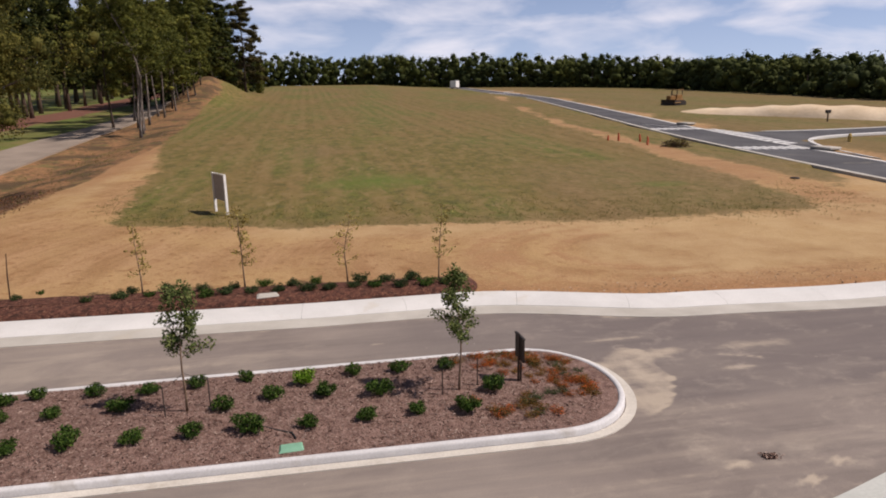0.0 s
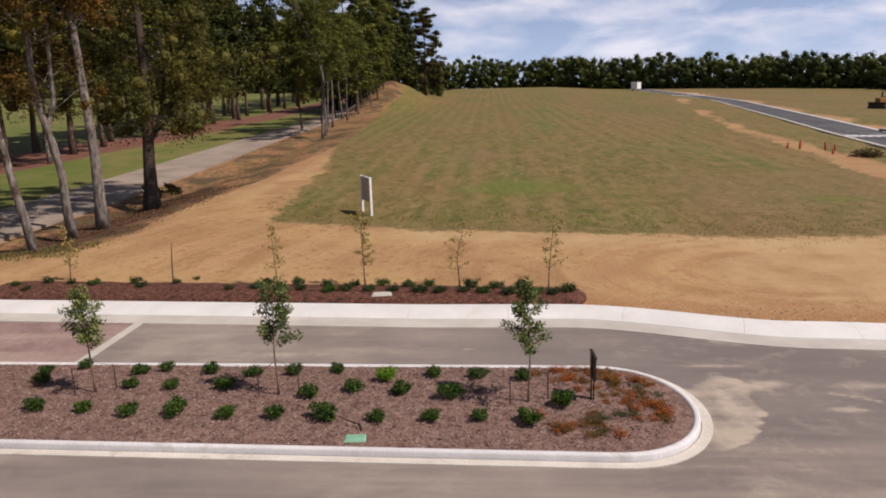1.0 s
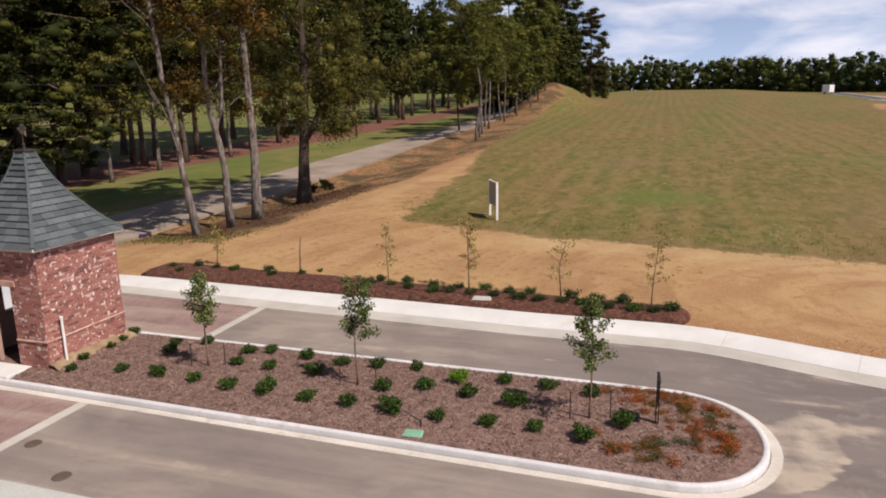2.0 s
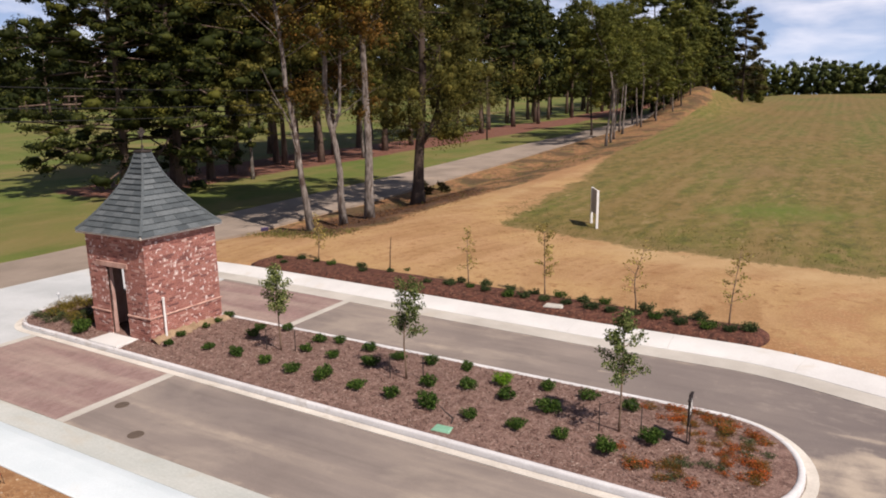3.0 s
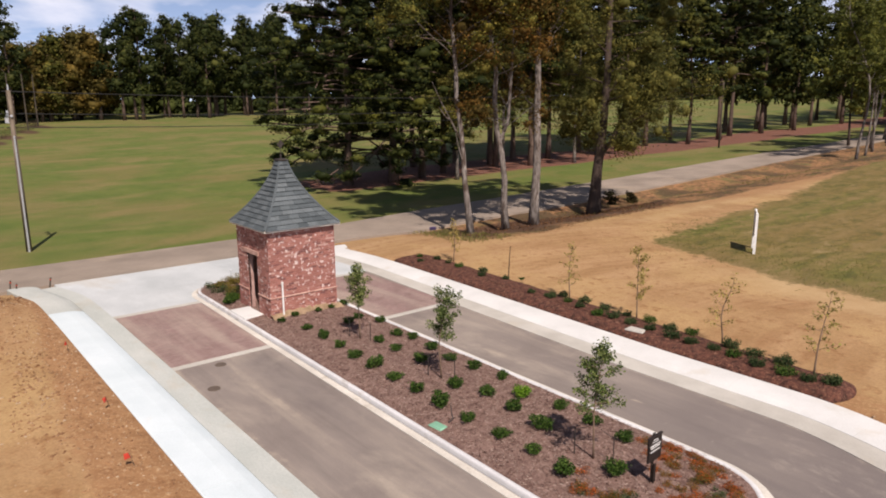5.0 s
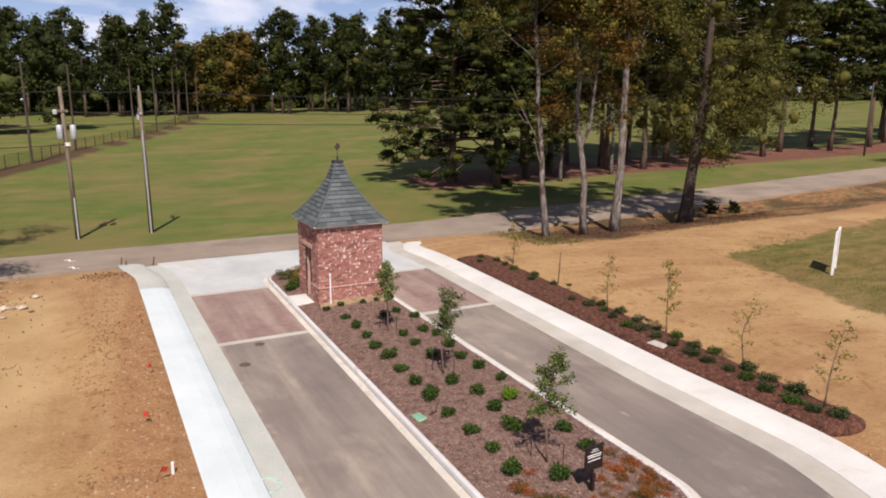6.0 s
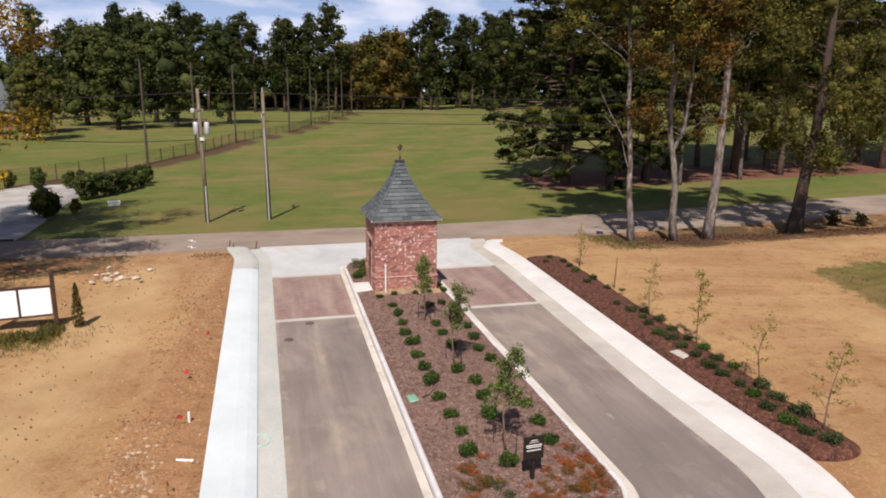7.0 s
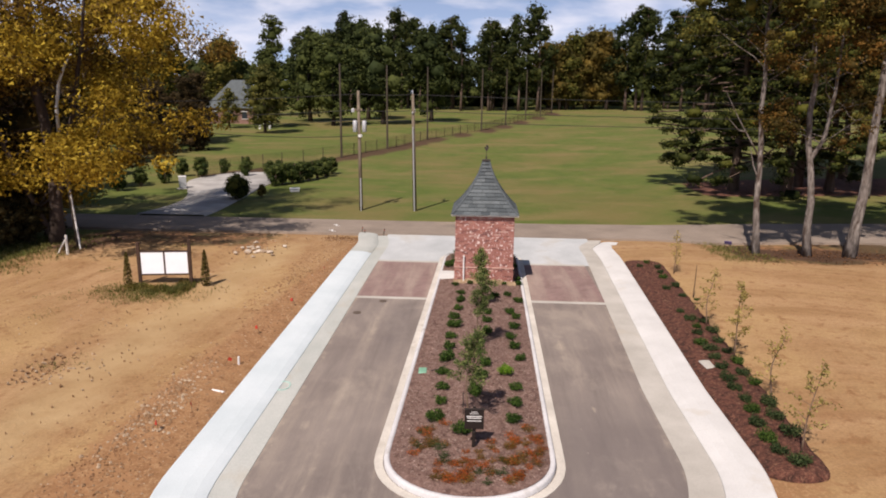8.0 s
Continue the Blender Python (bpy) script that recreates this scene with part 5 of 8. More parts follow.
def lay_bricks(g, ox, oy, hw, dx0, dx1):
    """Running bond: single bricks on the eastern face, the rest joined."""
    L, Hh, joint, dep = 0.197, 0.059, 0.010, 0.09
    courses = int((GZ1 - GZ0) / (Hh + joint))
    me = Shape().box((-dep, 0, 0), (0, L, Hh), None, 0.004).mesh("brick")
    me.materials.append(M["brick"])
    rest = Shape()
    rng = random.Random(11)
    single = 0
    for face in range(4):
        m = pose(0, 0, 0, 0, 0, {0: 0, 1: -90, 2: 90, 3: 180}[face])
        for k in range(courses):
            z = GZ0 + k * (Hh + joint)
            y = -hw - (0.103 if k % 2 else 0)
            while y < hw - 0.02:
                a, b = max(y, -hw + 0.002), min(y + L, hw - 0.002)
                y += L + joint
                if b - a < 0.03:
                    continue
                out = hw + rng.uniform(-0.003, 0.003) + (0.02 if z < 0.86 else 0)
                if face == 1:
                    # the southern face, leaving the doorway clear
                    x_a, x_b = a, b
                    if z < DOOR_Z and x_b > dx0 and x_a < dx1:
                        if x_a < dx0 - 0.02:
                            b = dx0
                        elif x_b > dx1 + 0.02:
                            a = dx1
                        else:
                            continue
                if face == 3 and 1.15 < z < 2.2:
                    # the open window towards the road, this face running from north to south
                    w0, w1 = -WINDOW_Y[1], -WINDOW_Y[0]
                    if a < w0 < b:
                        b = w0
                    elif a < w1 < b:
                        a = w1
                    elif w0 <= a and b <= w1:
                        continue
                full = b - a > L - 0.005
                if face == 0 and full and single < 300 and 1.15 < z:
                    part("brick", me, M["brick"], g, m=Matrix.Translation((out, a, z)))
                    single += 1
                else:
                    rest.box((out - dep, a, z), (out, b, z + Hh), m)
    tagged(part("brickwork", rest, M["brick_joined"], g), kind="stuff")


M["brick_ledge"] = grainy("pale brick", (0.36, 0.20, 0.16), (0.52, 0.34, 0.28), 20, 4, 0.9, 0.3, 0.004)
M["soil"] = grainy("sandy soil", (0.22, 0.15, 0.09), (0.32, 0.23, 0.145), 30, 3, 0.95, 0.8, 0.02, grain=0.3)
GATE = build_gatehouse()
build_soil_heap()

# ---- trees ----
def limb_points(p0, d, length, rng, bend=0.25, n=5, droop=0.0):
    pts = [Vector(p0)]
    d = Vector(d).normalized()
    for k in range(n):
        d = (d + Vector((rng.normal() * bend, rng.normal() * bend, rng.normal() * bend * 0.6 - droop))).normalized()
        pts.append(pts[-1] + d * (length / n))
    return pts


def trunk_shape(h, r, rng, lean=(0, 0), wave=0.12, n=10, flare=1.5):
    pts, rad = [], []
    wx, wy = rng.normal() * wave, rng.normal() * wave
    for k in range(n + 1):
        u = k / n
        pts.append(Vector((lean[0] * u * h + wx * math.sin(u * 5) * u * 2, lean[1] * u * h + wy * math.sin(u * 4 + 1) * u * 2, u * h)))
        rad.append(r * (1 - 0.8 * u) * (1 + (flare - 1) * math.exp(-u * 22)))
    return pts, rad


def along(pts, u):
    q = u * (len(pts) - 1)
    i = min(int(q), len(pts) - 2)
    return pts[i].lerp(pts[i + 1], q - i)


ICO_V = []
for sa, sb in ((1, 1), (1, -1), (-1, 1), (-1, -1)):
    ICO_V += [(0, sa * 0.526, sb * 0.851), (sa * 0.526, sb * 0.851, 0), (sb * 0.851, 0, sa * 0.526)]
ICO_V = np.array(ICO_V)


def ico_faces():
    """The twenty triangles between neighbouring corners of an icosahedron."""
    out = []
    for a, b, c in itertools.combinations(range(12), 3):
        p, q, r = ICO_V[a], ICO_V[b], ICO_V[c]
        if max(np.linalg.norm(p - q), np.linalg.norm(q - r), np.linalg.norm(p - r)) < 1.2:
            out.append((a, b, c) if np.dot(np.cross(q - p, r - p), p + q + r) > 0 else (a, c, b))
    return np.array(out)


ICO_F = ico_faces()


def puffs(centres, radii, rng, per=50, blade=0.3, slim=0.45, squash=0.6, core=0.66):
    """Tufts of foliage: each a lumpy dark heart under a coat of small leaves that face outwards."""
    c, r = np.asarray(centres, float), np.asarray(radii, float)
    n = len(c)
    flat = np.array((1, 1, squash))
    pieces = []
    if core:
        lump = ICO_V[None] * (core * r[:, None, None]) * rng.uniform(0.6, 1.25, (n, 12, 1)) * flat
        v = (lump + c[:, None]).reshape(-1, 3)
        f = (ICO_F[None] + (np.arange(n) * 12)[:, None, None]).reshape(-1, 3)
        pieces.append((v, f))
    d = rng.normal(size=(n, per, 3))
    d /= np.linalg.norm(d, axis=2)[..., None]
    p = c[:, None] + d * (r[:, None] * rng.uniform(0.45 if not core else core * 0.9, 1.12, (n, per)))[..., None] * flat
    pts = np.concatenate([p, d + np.array((0, 0, 0.35))], 2).reshape(-1, 6)
    pieces.append(cards(pts, blade, rng, slim, 0.2, None, True))
    return pieces


def make_pine(seed, h=22, r=0.32, crown=0.38, spread=5.0, limbs=34, per=40, blade=0.35, low=False, slim=0.4, puff=0.9, twigs=2, wave=0.25):
    """A pine as (wood, needles): straight trunk, tiered limbs with side twigs, tufts of needles towards their ends."""
    rng = np.random.default_rng(seed)
    wood = Shape()
    tp, tr = trunk_shape(h, r, rng, wave=wave, n=8)
    wood.tube([(p.x, p.y, p.z - (0.5 if i == 0 else 0)) for i, p in enumerate(tp)], tr, 8)
    at, size = [], []
    for k in range(limbs):
        u = crown + (0.985 - crown) * (k + rng.uniform(0, 0.9)) / limbs
        a = k * 2.4 + rng.normal() * 0.6
        shape = math.sin(min(1.0, (1.02 - u) / (1 - crown) * 1.3 + 0.16) * math.pi / 2)
        ln = spread * (0.3 + 0.75 * shape) * rng.uniform(0.45, 1.15)
        up = 0.12 + 0.7 * max(0.0, u - 0.45)
        pts = limb_points(along(tp, u), (math.cos(a), math.sin(a), up), ln, rng, 0.16, 4, 0.03 if not low else 0.10)
        wood.tube(pts, [0.085 * (1.1 - u) + 0.024 - 0.005 * i for i in range(5)], 3, False)
        tips = [(pts[-1], 1.0), (along(pts, 0.72), 0.85)]
        for b in range(twigs):
            q = rng.uniform(0.45, 0.9)
            sd = a + (1 if b % 2 else -1) * rng.uniform(0.6, 1.2)
            p0 = along(pts, q)
            p1 = p0 + Vector((math.cos(sd), math.sin(sd), rng.uniform(0.0, 0.35))) * ln * rng.uniform(0.2, 0.38)
            wood.tube([p0, p1], [0.025, 0.012], 3, False)
            tips.append((p1, 0.85))
        for p, k2 in tips:
            if rng.uniform() < 0.1:
                continue
            rr = puff * k2 * rng.uniform(0.6, 1.25)
            at.append((p.x, p.y, p.z + 0.25 * rr))
            size.append(rr)
            if rr > 0.8 * puff:
                at.append((p.x + rng.normal() * rr * 0.7, p.y + rng.normal() * rr * 0.7, p.z + 0.1 * rr))
                size.append(rr * 0.6)
    return smooth(wood.mesh("trunk")), blades_mesh("crown", puffs(at, size, rng, per, blade, slim))


def make_broad(seed, h=18, r=0.3, first=0.3, spread=5.0, limbs=12, clumps=5, per=60, blade=0.3, lean=(0, 0), size=1.3, upright=0.6, droop=0.0, wave=0.3, flare=1.5, core=0.6, line=None, squash=0.75, dense=1.0, forks=()):
    """A broadleaf tree as (wood, leaves). line: the trunk's own bends, as (x, y, z); forks: second stems in the same way."""
    rng = np.random.default_rng(seed)
    wood = Shape()
    tp, tr = trunk_shape(h, r, rng, lean, wave, 10, flare)
    if line:
        zs = [q[2] for q in line]
        tp = [Vector((float(np.interp(h * k / 14, zs, [q[0] for q in line])) + rng.normal() * 0.03, float(np.interp(h * k / 14, zs, [q[1] for q in line])) + rng.normal() * 0.03, h * k / 14)) for k in range(15)]
        tr = [r * (1 - 0.78 * k / 14) * (1 + (flare - 1) * math.exp(-k * 1.6)) for k in range(15)]
    wood.tube([(p.x, p.y, p.z - (0.4 if i == 0 else 0)) for i, p in enumerate(tp)], tr, 10 if line else 8)
    stems = [tp]
    for f in forks:
        fp = [Vector(q) for q in f]
        wood.tube(fp, [r * (0.6 if len(fp) > 4 else 0.3) * (1 - 0.75 * i / (len(fp) - 1)) for i in range(len(fp))], 8, False)
        if len(fp) > 4:
            stems.append(fp)
    at, rad = [], []
    for k in range(limbs):
        u = first + (0.97 - first) * (k + rng.uniform(0, 0.8)) / limbs
        a = k * 2.4 + rng.normal() * 0.6
        ln = spread * (0.5 + 0.6 * math.sin(math.pi * min(1, (u - first) / (1 - first) * 0.8 + 0.2))) * rng.uniform(0.5, 1.15)
        st = stems[k % len(stems)]
        p0 = along(tp, u) if st is tp else along(st, max(0.15, (u - first) / (1 - first)))
        pts = limb_points(p0, (math.cos(a), math.sin(a), upright), ln, rng, 0.22, 5, droop)
        r0 = max(0.02, r * (0.3 if line else 0.42) * (1.05 - u))
        wood.tube(pts, [r0 * (1 - 0.16 * i) for i in range(6)], 5 if line else 3, False)
        ends = []
        for b in range(2):
            q = rng.uniform(0.35, 0.8)
            dd = Vector((math.cos(a + rng.normal()), math.sin(a + rng.normal()), rng.uniform(-0.2, 0.7)))
            tw = limb_points(along(pts, q), dd, ln * 0.45, rng, 0.25, 3, droop)
            wood.tube(tw, [r0 * 0.4, r0 * 0.3, r0 * 0.2, 0.008], 3, False)
            ends += [tw[-1], tw[-2]]
        for b in range(clumps):
            ends.append(along(pts, 0.35 + 0.65 * (b + 1) / clumps) + Vector((rng.normal(), rng.normal(), rng.normal())) * 0.35)
        keep = dense + (1 - dense) * float(np.clip((u - first) / 0.3, 0, 1))
        for e in ends:
            if rng.uniform() > keep:
                continue
            at.append(tuple(e))
            rad.append(size * rng.uniform(0.45, 1.1))
    pieces = puffs(at, rad, rng, per, blade, 0.7, squash, core)
    if line and blade < 0.15:
        high = [(p, q) for p, q in zip(at, rad) if p[2] > 0.56 * h]
        pieces += puffs([(p[0] + 0.3, p[1] - 0.2, p[2] + 0.3) for p, q in high], [q * 1.2 for p, q in high], rng, 70, blade * 1.3, 0.7, 0.8, 0.38)
    return smooth(wood.mesh("trunk")), blades_mesh("crown", pieces)


def make_far(seed, h=20, r=0.3, first=0.2, spread=5.0, lobes=8, n=90, blade=0.5, tip=0.3, per=14):
    """A tree seen from afar as (wood, leaves): full rounded masses of foliage heaped round the trunk. tip: how far the crown narrows upwards."""
    rng = np.random.default_rng(seed)
    wood = Shape()
    tp, tr = trunk_shape(h * 0.93, r, rng, wave=0.3, n=6)
    wood.tube([(p.x, p.y, p.z - (0.5 if i == 0 else 0)) for i, p in enumerate(tp)], tr, 6)
    at, rad, mids = [], [], []
    for k in range(lobes):
        u = (k + 0.5) / lobes
        a = k * 2.4 + rng.normal() * 0.4
        wide = spread * math.sin(math.pi * (0.20 + 0.62 * u)) * (1 - tip * u)
        size = spread * rng.uniform(0.34, 0.52) * (1 - 0.35 * tip * u)
        c = along(tp, min(1.0, first + (1 - first) * u)) + Vector((math.cos(a), math.sin(a), 0)) * max(0.0, wide - size) * rng.uniform(0.6, 1.15)
        c.z = min(c.z, h - 0.55 * size)
        wood.tube([along(tp, max(0.1, first + (1 - first) * u - 0.12)), c], [r * 0.3, r * 0.12], 4, False)
        mids.append((c, size))
    for k in range(n):
        c, size = mids[k % lobes]
        d = Vector((rng.normal(), rng.normal(), rng.normal() + 0.25)).normalized()
        at.append((c.x + d.x * size * 0.86, c.y + d.y * size * 0.86, c.z + d.z * size * 0.66))
        rad.append(size * rng.uniform(0.26, 0.52))
    hearts = puffs([tuple(c) for c, q in mids], [q for c, q in mids], rng, 70, blade * 1.2, 0.7, 0.8, 0.6)
    return smooth(wood.mesh("trunk")), blades_mesh("crown", hearts + puffs(at, rad, rng, per, blade, 0.7, 0.8, 0.4))


def plant_tree(kind, x, y, turn, scale, bark, leaf, label, category="tree", group="", name="tree", dz=0.0):
    t = base(name, x, y, float(land(x, y)) + dz, turn, label, category, group)
    t.scale = (scale, scale, scale)
    for nm, me, mt in (("trunk", kind[0], bark), ("crown", kind[1], leaf)):
        if not me.materials:
            me.materials.append(mt)
        ob = new(nm, me)
        ob.parent = t
        if me.materials[0] != mt:
            ob.material_slots[0].link = "OBJECT"
            ob.material_slots[0].material = mt
    return t


def build_near_trees():
    rng = random.Random(3)
    # four tall trees on the bank beside the drive
    a = make_broad(21, 22, 0.18, 0.42, 4.6, 36, 4, 140, 0.13, size=1.05, upright=0.7, core=0.34, dense=0.5,
                   line=((0, 0, 0), (-0.4, -0.1, 3), (-0.85, -0.1, 6), (-1.35, -0.12, 9.5), (-1.7, -0.2, 13), (-1.6, 0.2, 18), (-1.5, 0.3, 22)),
                   forks=(((-0.75, -0.1, 5.4), (-0.7, -0.9, 6.6), (-0.8, -1.5, 7.6), (-0.9, -2.2, 8.9)), ((-0.75, -1.0, 6.8), (-0.5, -1.5, 6.9), (-0.4, -2.1, 7.5)), ((-0.6, -0.1, 4.2), (-0.5, -0.5, 5.0), (-0.55, -0.75, 6.0))))
    b = make_broad(22, 22, 0.20, 0.42, 4.4, 36, 4, 140, 0.13, size=1.05, upright=0.7, core=0.34, dense=0.5,
                   line=((0, 0, 0), (-0.1, -0.35, 2.4), (0.05, -0.25, 3.9), (-0.3, -0.55, 5.6), (-0.55, -0.8, 7.2), (-0.5, -0.6, 9.5), (-0.9, -0.9, 13), (-0.7, -0.4, 18), (-0.6, -0.3, 22)),
                   forks=(((-0.28, -0.5, 5.3), (-0.1, 0.05, 6.6), (-0.15, 0.3, 9), (0.1, 0.2, 12), (0.0, 0.5, 16), (0.1, 0.4, 19)),))
    c = make_broad(23, 25, 0.27, 0.40, 4.8, 38, 4, 140, 0.13, size=1.05, upright=0.7, core=0.34, dense=0.5,
                   line=((0, 0, 0), (-0.1, 0.2, 3), (-0.3, 0.4, 6.5), (-0.55, 0.6, 10), (-0.75, 0.85, 14), (-0.8, 1.0, 19), (-0.8, 1.0, 25)))
    d = make_broad(24, 22, 0.38, 0.34, 5.8, 42, 4, 200, 0.12, size=1.1, upright=0.45, droop=0.03, flare=1.7, core=0.34, dense=0.75, squash=1.1,
                   line=((0, 0, 0), (0.0, 0.25, 3.2), (0.05, 0.6, 6.3), (0.1, 0.7, 9), (0.1, 0.8, 14), (0, 0.8, 22)),
                   forks=(((0.0, 0.45, 4.2), (0.3, 1.2, 5.0), (0.5, 1.9, 6.4), (0.6, 2.3, 8.4), (0.5, 2.4, 11)),))
    plant_tree(a, -16.7, 29.7, 0, 1, M["bark_pale"], M["leaf_oak"], "tall slender pale-barked tree with thin green foliage on the bank", group="trees on the bank")
    plant_tree(b, -16.55, 32.5, 0, 1, M["bark_pale"], M["leaf_mixed"], "tall pale forked tree with rust-coloured leaves on the bank", group="trees on the bank")
    plant_tree(c, -16.25, 34.6, 0, 1, M["bark_pale"], M["leaf_oak"], "tall straight pale-barked tree with thin green foliage on the bank", group="trees on the bank")
    plant_tree(d, -17.0, 41.45, 0, 1, M["bark_dark"], M["leaf_olive"], "stout dark-barked tree with drooping olive foliage on the bank", group="trees on the bank")
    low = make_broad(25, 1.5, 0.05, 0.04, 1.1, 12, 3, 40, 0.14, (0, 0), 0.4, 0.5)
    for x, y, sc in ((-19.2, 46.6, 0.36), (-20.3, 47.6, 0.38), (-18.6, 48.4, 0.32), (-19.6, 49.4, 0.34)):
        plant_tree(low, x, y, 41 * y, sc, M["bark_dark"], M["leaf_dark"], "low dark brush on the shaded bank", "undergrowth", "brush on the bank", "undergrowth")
    # big low-branched pine across the road, and the pines in a row behind it
    big = make_pine(31, 26, 0.42, 0.10, 8.4, 120, 64, 0.26, True, 0.45, 1.05, 2)
    plant_tree(big, -42.0, 42.0, 0, 1, M["bark_pine"], M["needle"], "broad dark pine with low sweeping limbs over pine straw", "pine tree", name="pine_tree")
    big2 = make_pine(32, 24, 0.38, 0.12, 7.0, 100, 64, 0.26, True, 0.45, 1.05, 2)
    plant_tree(big2, -43.8, 37.9, 0, 1, M["bark_pine"], M["needle"], "broad dark pine with low sweeping limbs over pine straw", "pine tree", name="pine_tree")
    pines = [make_pine(40 + k, 22 + 1.5 * k, 0.33, 0.36 + 0.05 * (k % 3), 6.2, 60, 36, 0.36, False, 0.5, 1.25, 2, 0.5) for k in range(4)]
    spots = [(-43.0, 46.3), (-44.3, 50.3), (-44.8, 58.5), (-46.5, 45.0), (-47.5, 60.0), (-42.5, 62.0), (-52.0, 52.0), (-47.0, 70.0), (-44.0, 77.0), (-50.5, 80.0), (-45.5, 86.0), (-49.0, 94.0), (-46.0, 101.0), (-52.5, 106.0), (-47.0, 112.0), (-50.0, 121.0), (-56.0, 68.0), (-57.0, 92.0), (-52.0, 58.5), (-50.0, 66.5), (-53.0, 74.0)]
    for i, (x, y) in enumerate(spots):
        plant_tree(pines[i % 4], x, y, rng.uniform(0, 360), rng.uniform(0.88, 1.1), M["bark_pine"], M["needle"], "tall dark pine in the row along the road", "pine tree", "pines along the road", "pine_tree")
    mix = make_broad(45, 15, 0.2, 0.28, 4.2, 26, 4, 60, 0.2, size=1.1, upright=0.5, core=0.4, dense=0.8)
    for x, y, sc in ((-38.8, 47.5, 0.8), (-40.5, 55.5, 0.95), (-41.0, 68.0, 0.9)):
        plant_tree(mix, x, y, 47 * y, sc, M["bark_pale"], M["leaf_olive"], "light olive-green tree among the pines along the road", group="trees along the road")
    lite = [make_far(50 + k, 22, 0.30, 0.24, 5.2, 10, 70, 0.52, 0.3, 16) for k in range(3)]
    y = 130.0
    while y < 330:
        for dx in (0, 7):
            x = -48 - dx - 0.055 * (y - 110) + rng.uniform(-2, 2)
            plant_tree(lite[rng.randrange(3)], x, y + rng.uniform(-2, 2), rng.uniform(0, 360), rng.uniform(1.05, 1.4), M["bark_pine"], M["needle"], "tall dark pine in the row along the road", "pine tree", "pines along the road", "pine_tree")
        y += 9.5
    # slender trees on the bank beside the field
    thin = [make_broad(60 + k, 17 + k, 0.14, 0.18, 3.8, 22, 3, 40, 0.24, (rng.uniform(-0.06, 0.06), 0), 1.15, 0.7, wave=0.6, core=0.5, dense=0.8) for k in range(4)]
    bare = [make_broad(65 + k, 17 + k, 0.15, 0.40, 3.4, 22, 3, 60, 0.2, (rng.uniform(-0.08, 0.08), rng.uniform(-0.05, 0.05)), 1.0, 0.7, wave=0.9, core=0.35, dense=0.5) for k in range(3)]
    bank = [(-17.9, 90.0), (-18.6, 94.5), (-19.4, 99.0), (-21.0, 103), (-20.4, 107), (-22.5, 113), (-20.5, 119), (-22.8, 126), (-21.2, 133), (-23.0, 140), (-21.0, 147), (-24.0, 153), (-25.5, 108), (-25.8, 122), (-26.5, 137), (-22.5, 160), (-27.5, 162), (-20.5, 153), (-23.5, 157), (-21.0, 165), (-24.5, 169), (-22.0, 174), (-25.5, 177)]
    for i, (x, y) in enumerate(bank):
        plant_tree(bare[i % 3] if i < 8 else thin[i % 4], x, y, rng.uniform(0, 360), rng.uniform(0.8, 1.15), M["bark_pale"] if i % 3 or i < 8 else M["bark_dark"], M["leaf_green"], "slender leafy tree on the bank beside the field", group="trees beside the field")
    tall = [make_far(70 + k, 21, 0.3, 0.03, 5.4, 12, 125, 0.46, 0.35, 26) for k in range(3)]
    for x, y, sc in ((-27, 175, 1.0), (-23, 186, 1.1), (-31, 192, 1.2), (-19.5, 199, 0.95), (-26, 206, 1.1), (-34, 172, 1.1), (-16, 214, 0.62), (-12, 224, 0.5), (-21, 222, 0.9), (-15, 236, 0.6), (-29, 226, 1.1), (-24, 168, 0.85), (-27, 181, 0.9), (-21.5, 192, 0.75), (-24.0, 171, 0.42), (-25.5, 165, 0.45), (-23.5, 178, 0.4), (-27, 160, 0.5), (-24.5, 184, 0.5)):
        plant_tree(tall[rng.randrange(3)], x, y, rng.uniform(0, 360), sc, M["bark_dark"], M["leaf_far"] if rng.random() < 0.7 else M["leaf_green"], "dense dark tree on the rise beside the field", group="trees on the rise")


    spire = make_pine(75, 24, 0.34, 0.10, 5.2, 70, 34, 0.42, True, 0.5, 1.25, 2)
    for x, y, sc, leaf, what in ((-14.5, 203, 0.98, "leaf_bronze", "tall browning conifer"), (-21.5, 188, 1.15, "needle", "tall dark conifer"), (-25.0, 179, 1.2, "needle", "tall dark conifer"), (-23.0, 197, 1.1, "needle", "tall dark conifer"), (-30.0, 168, 1.15, "needle", "tall dark conifer")):
        plant_tree(spire, x, y, 29 * y, sc, M["bark_dark"], M[leaf], what + " on the rise beside the field", "conifer", "conifers on the rise", "conifer")


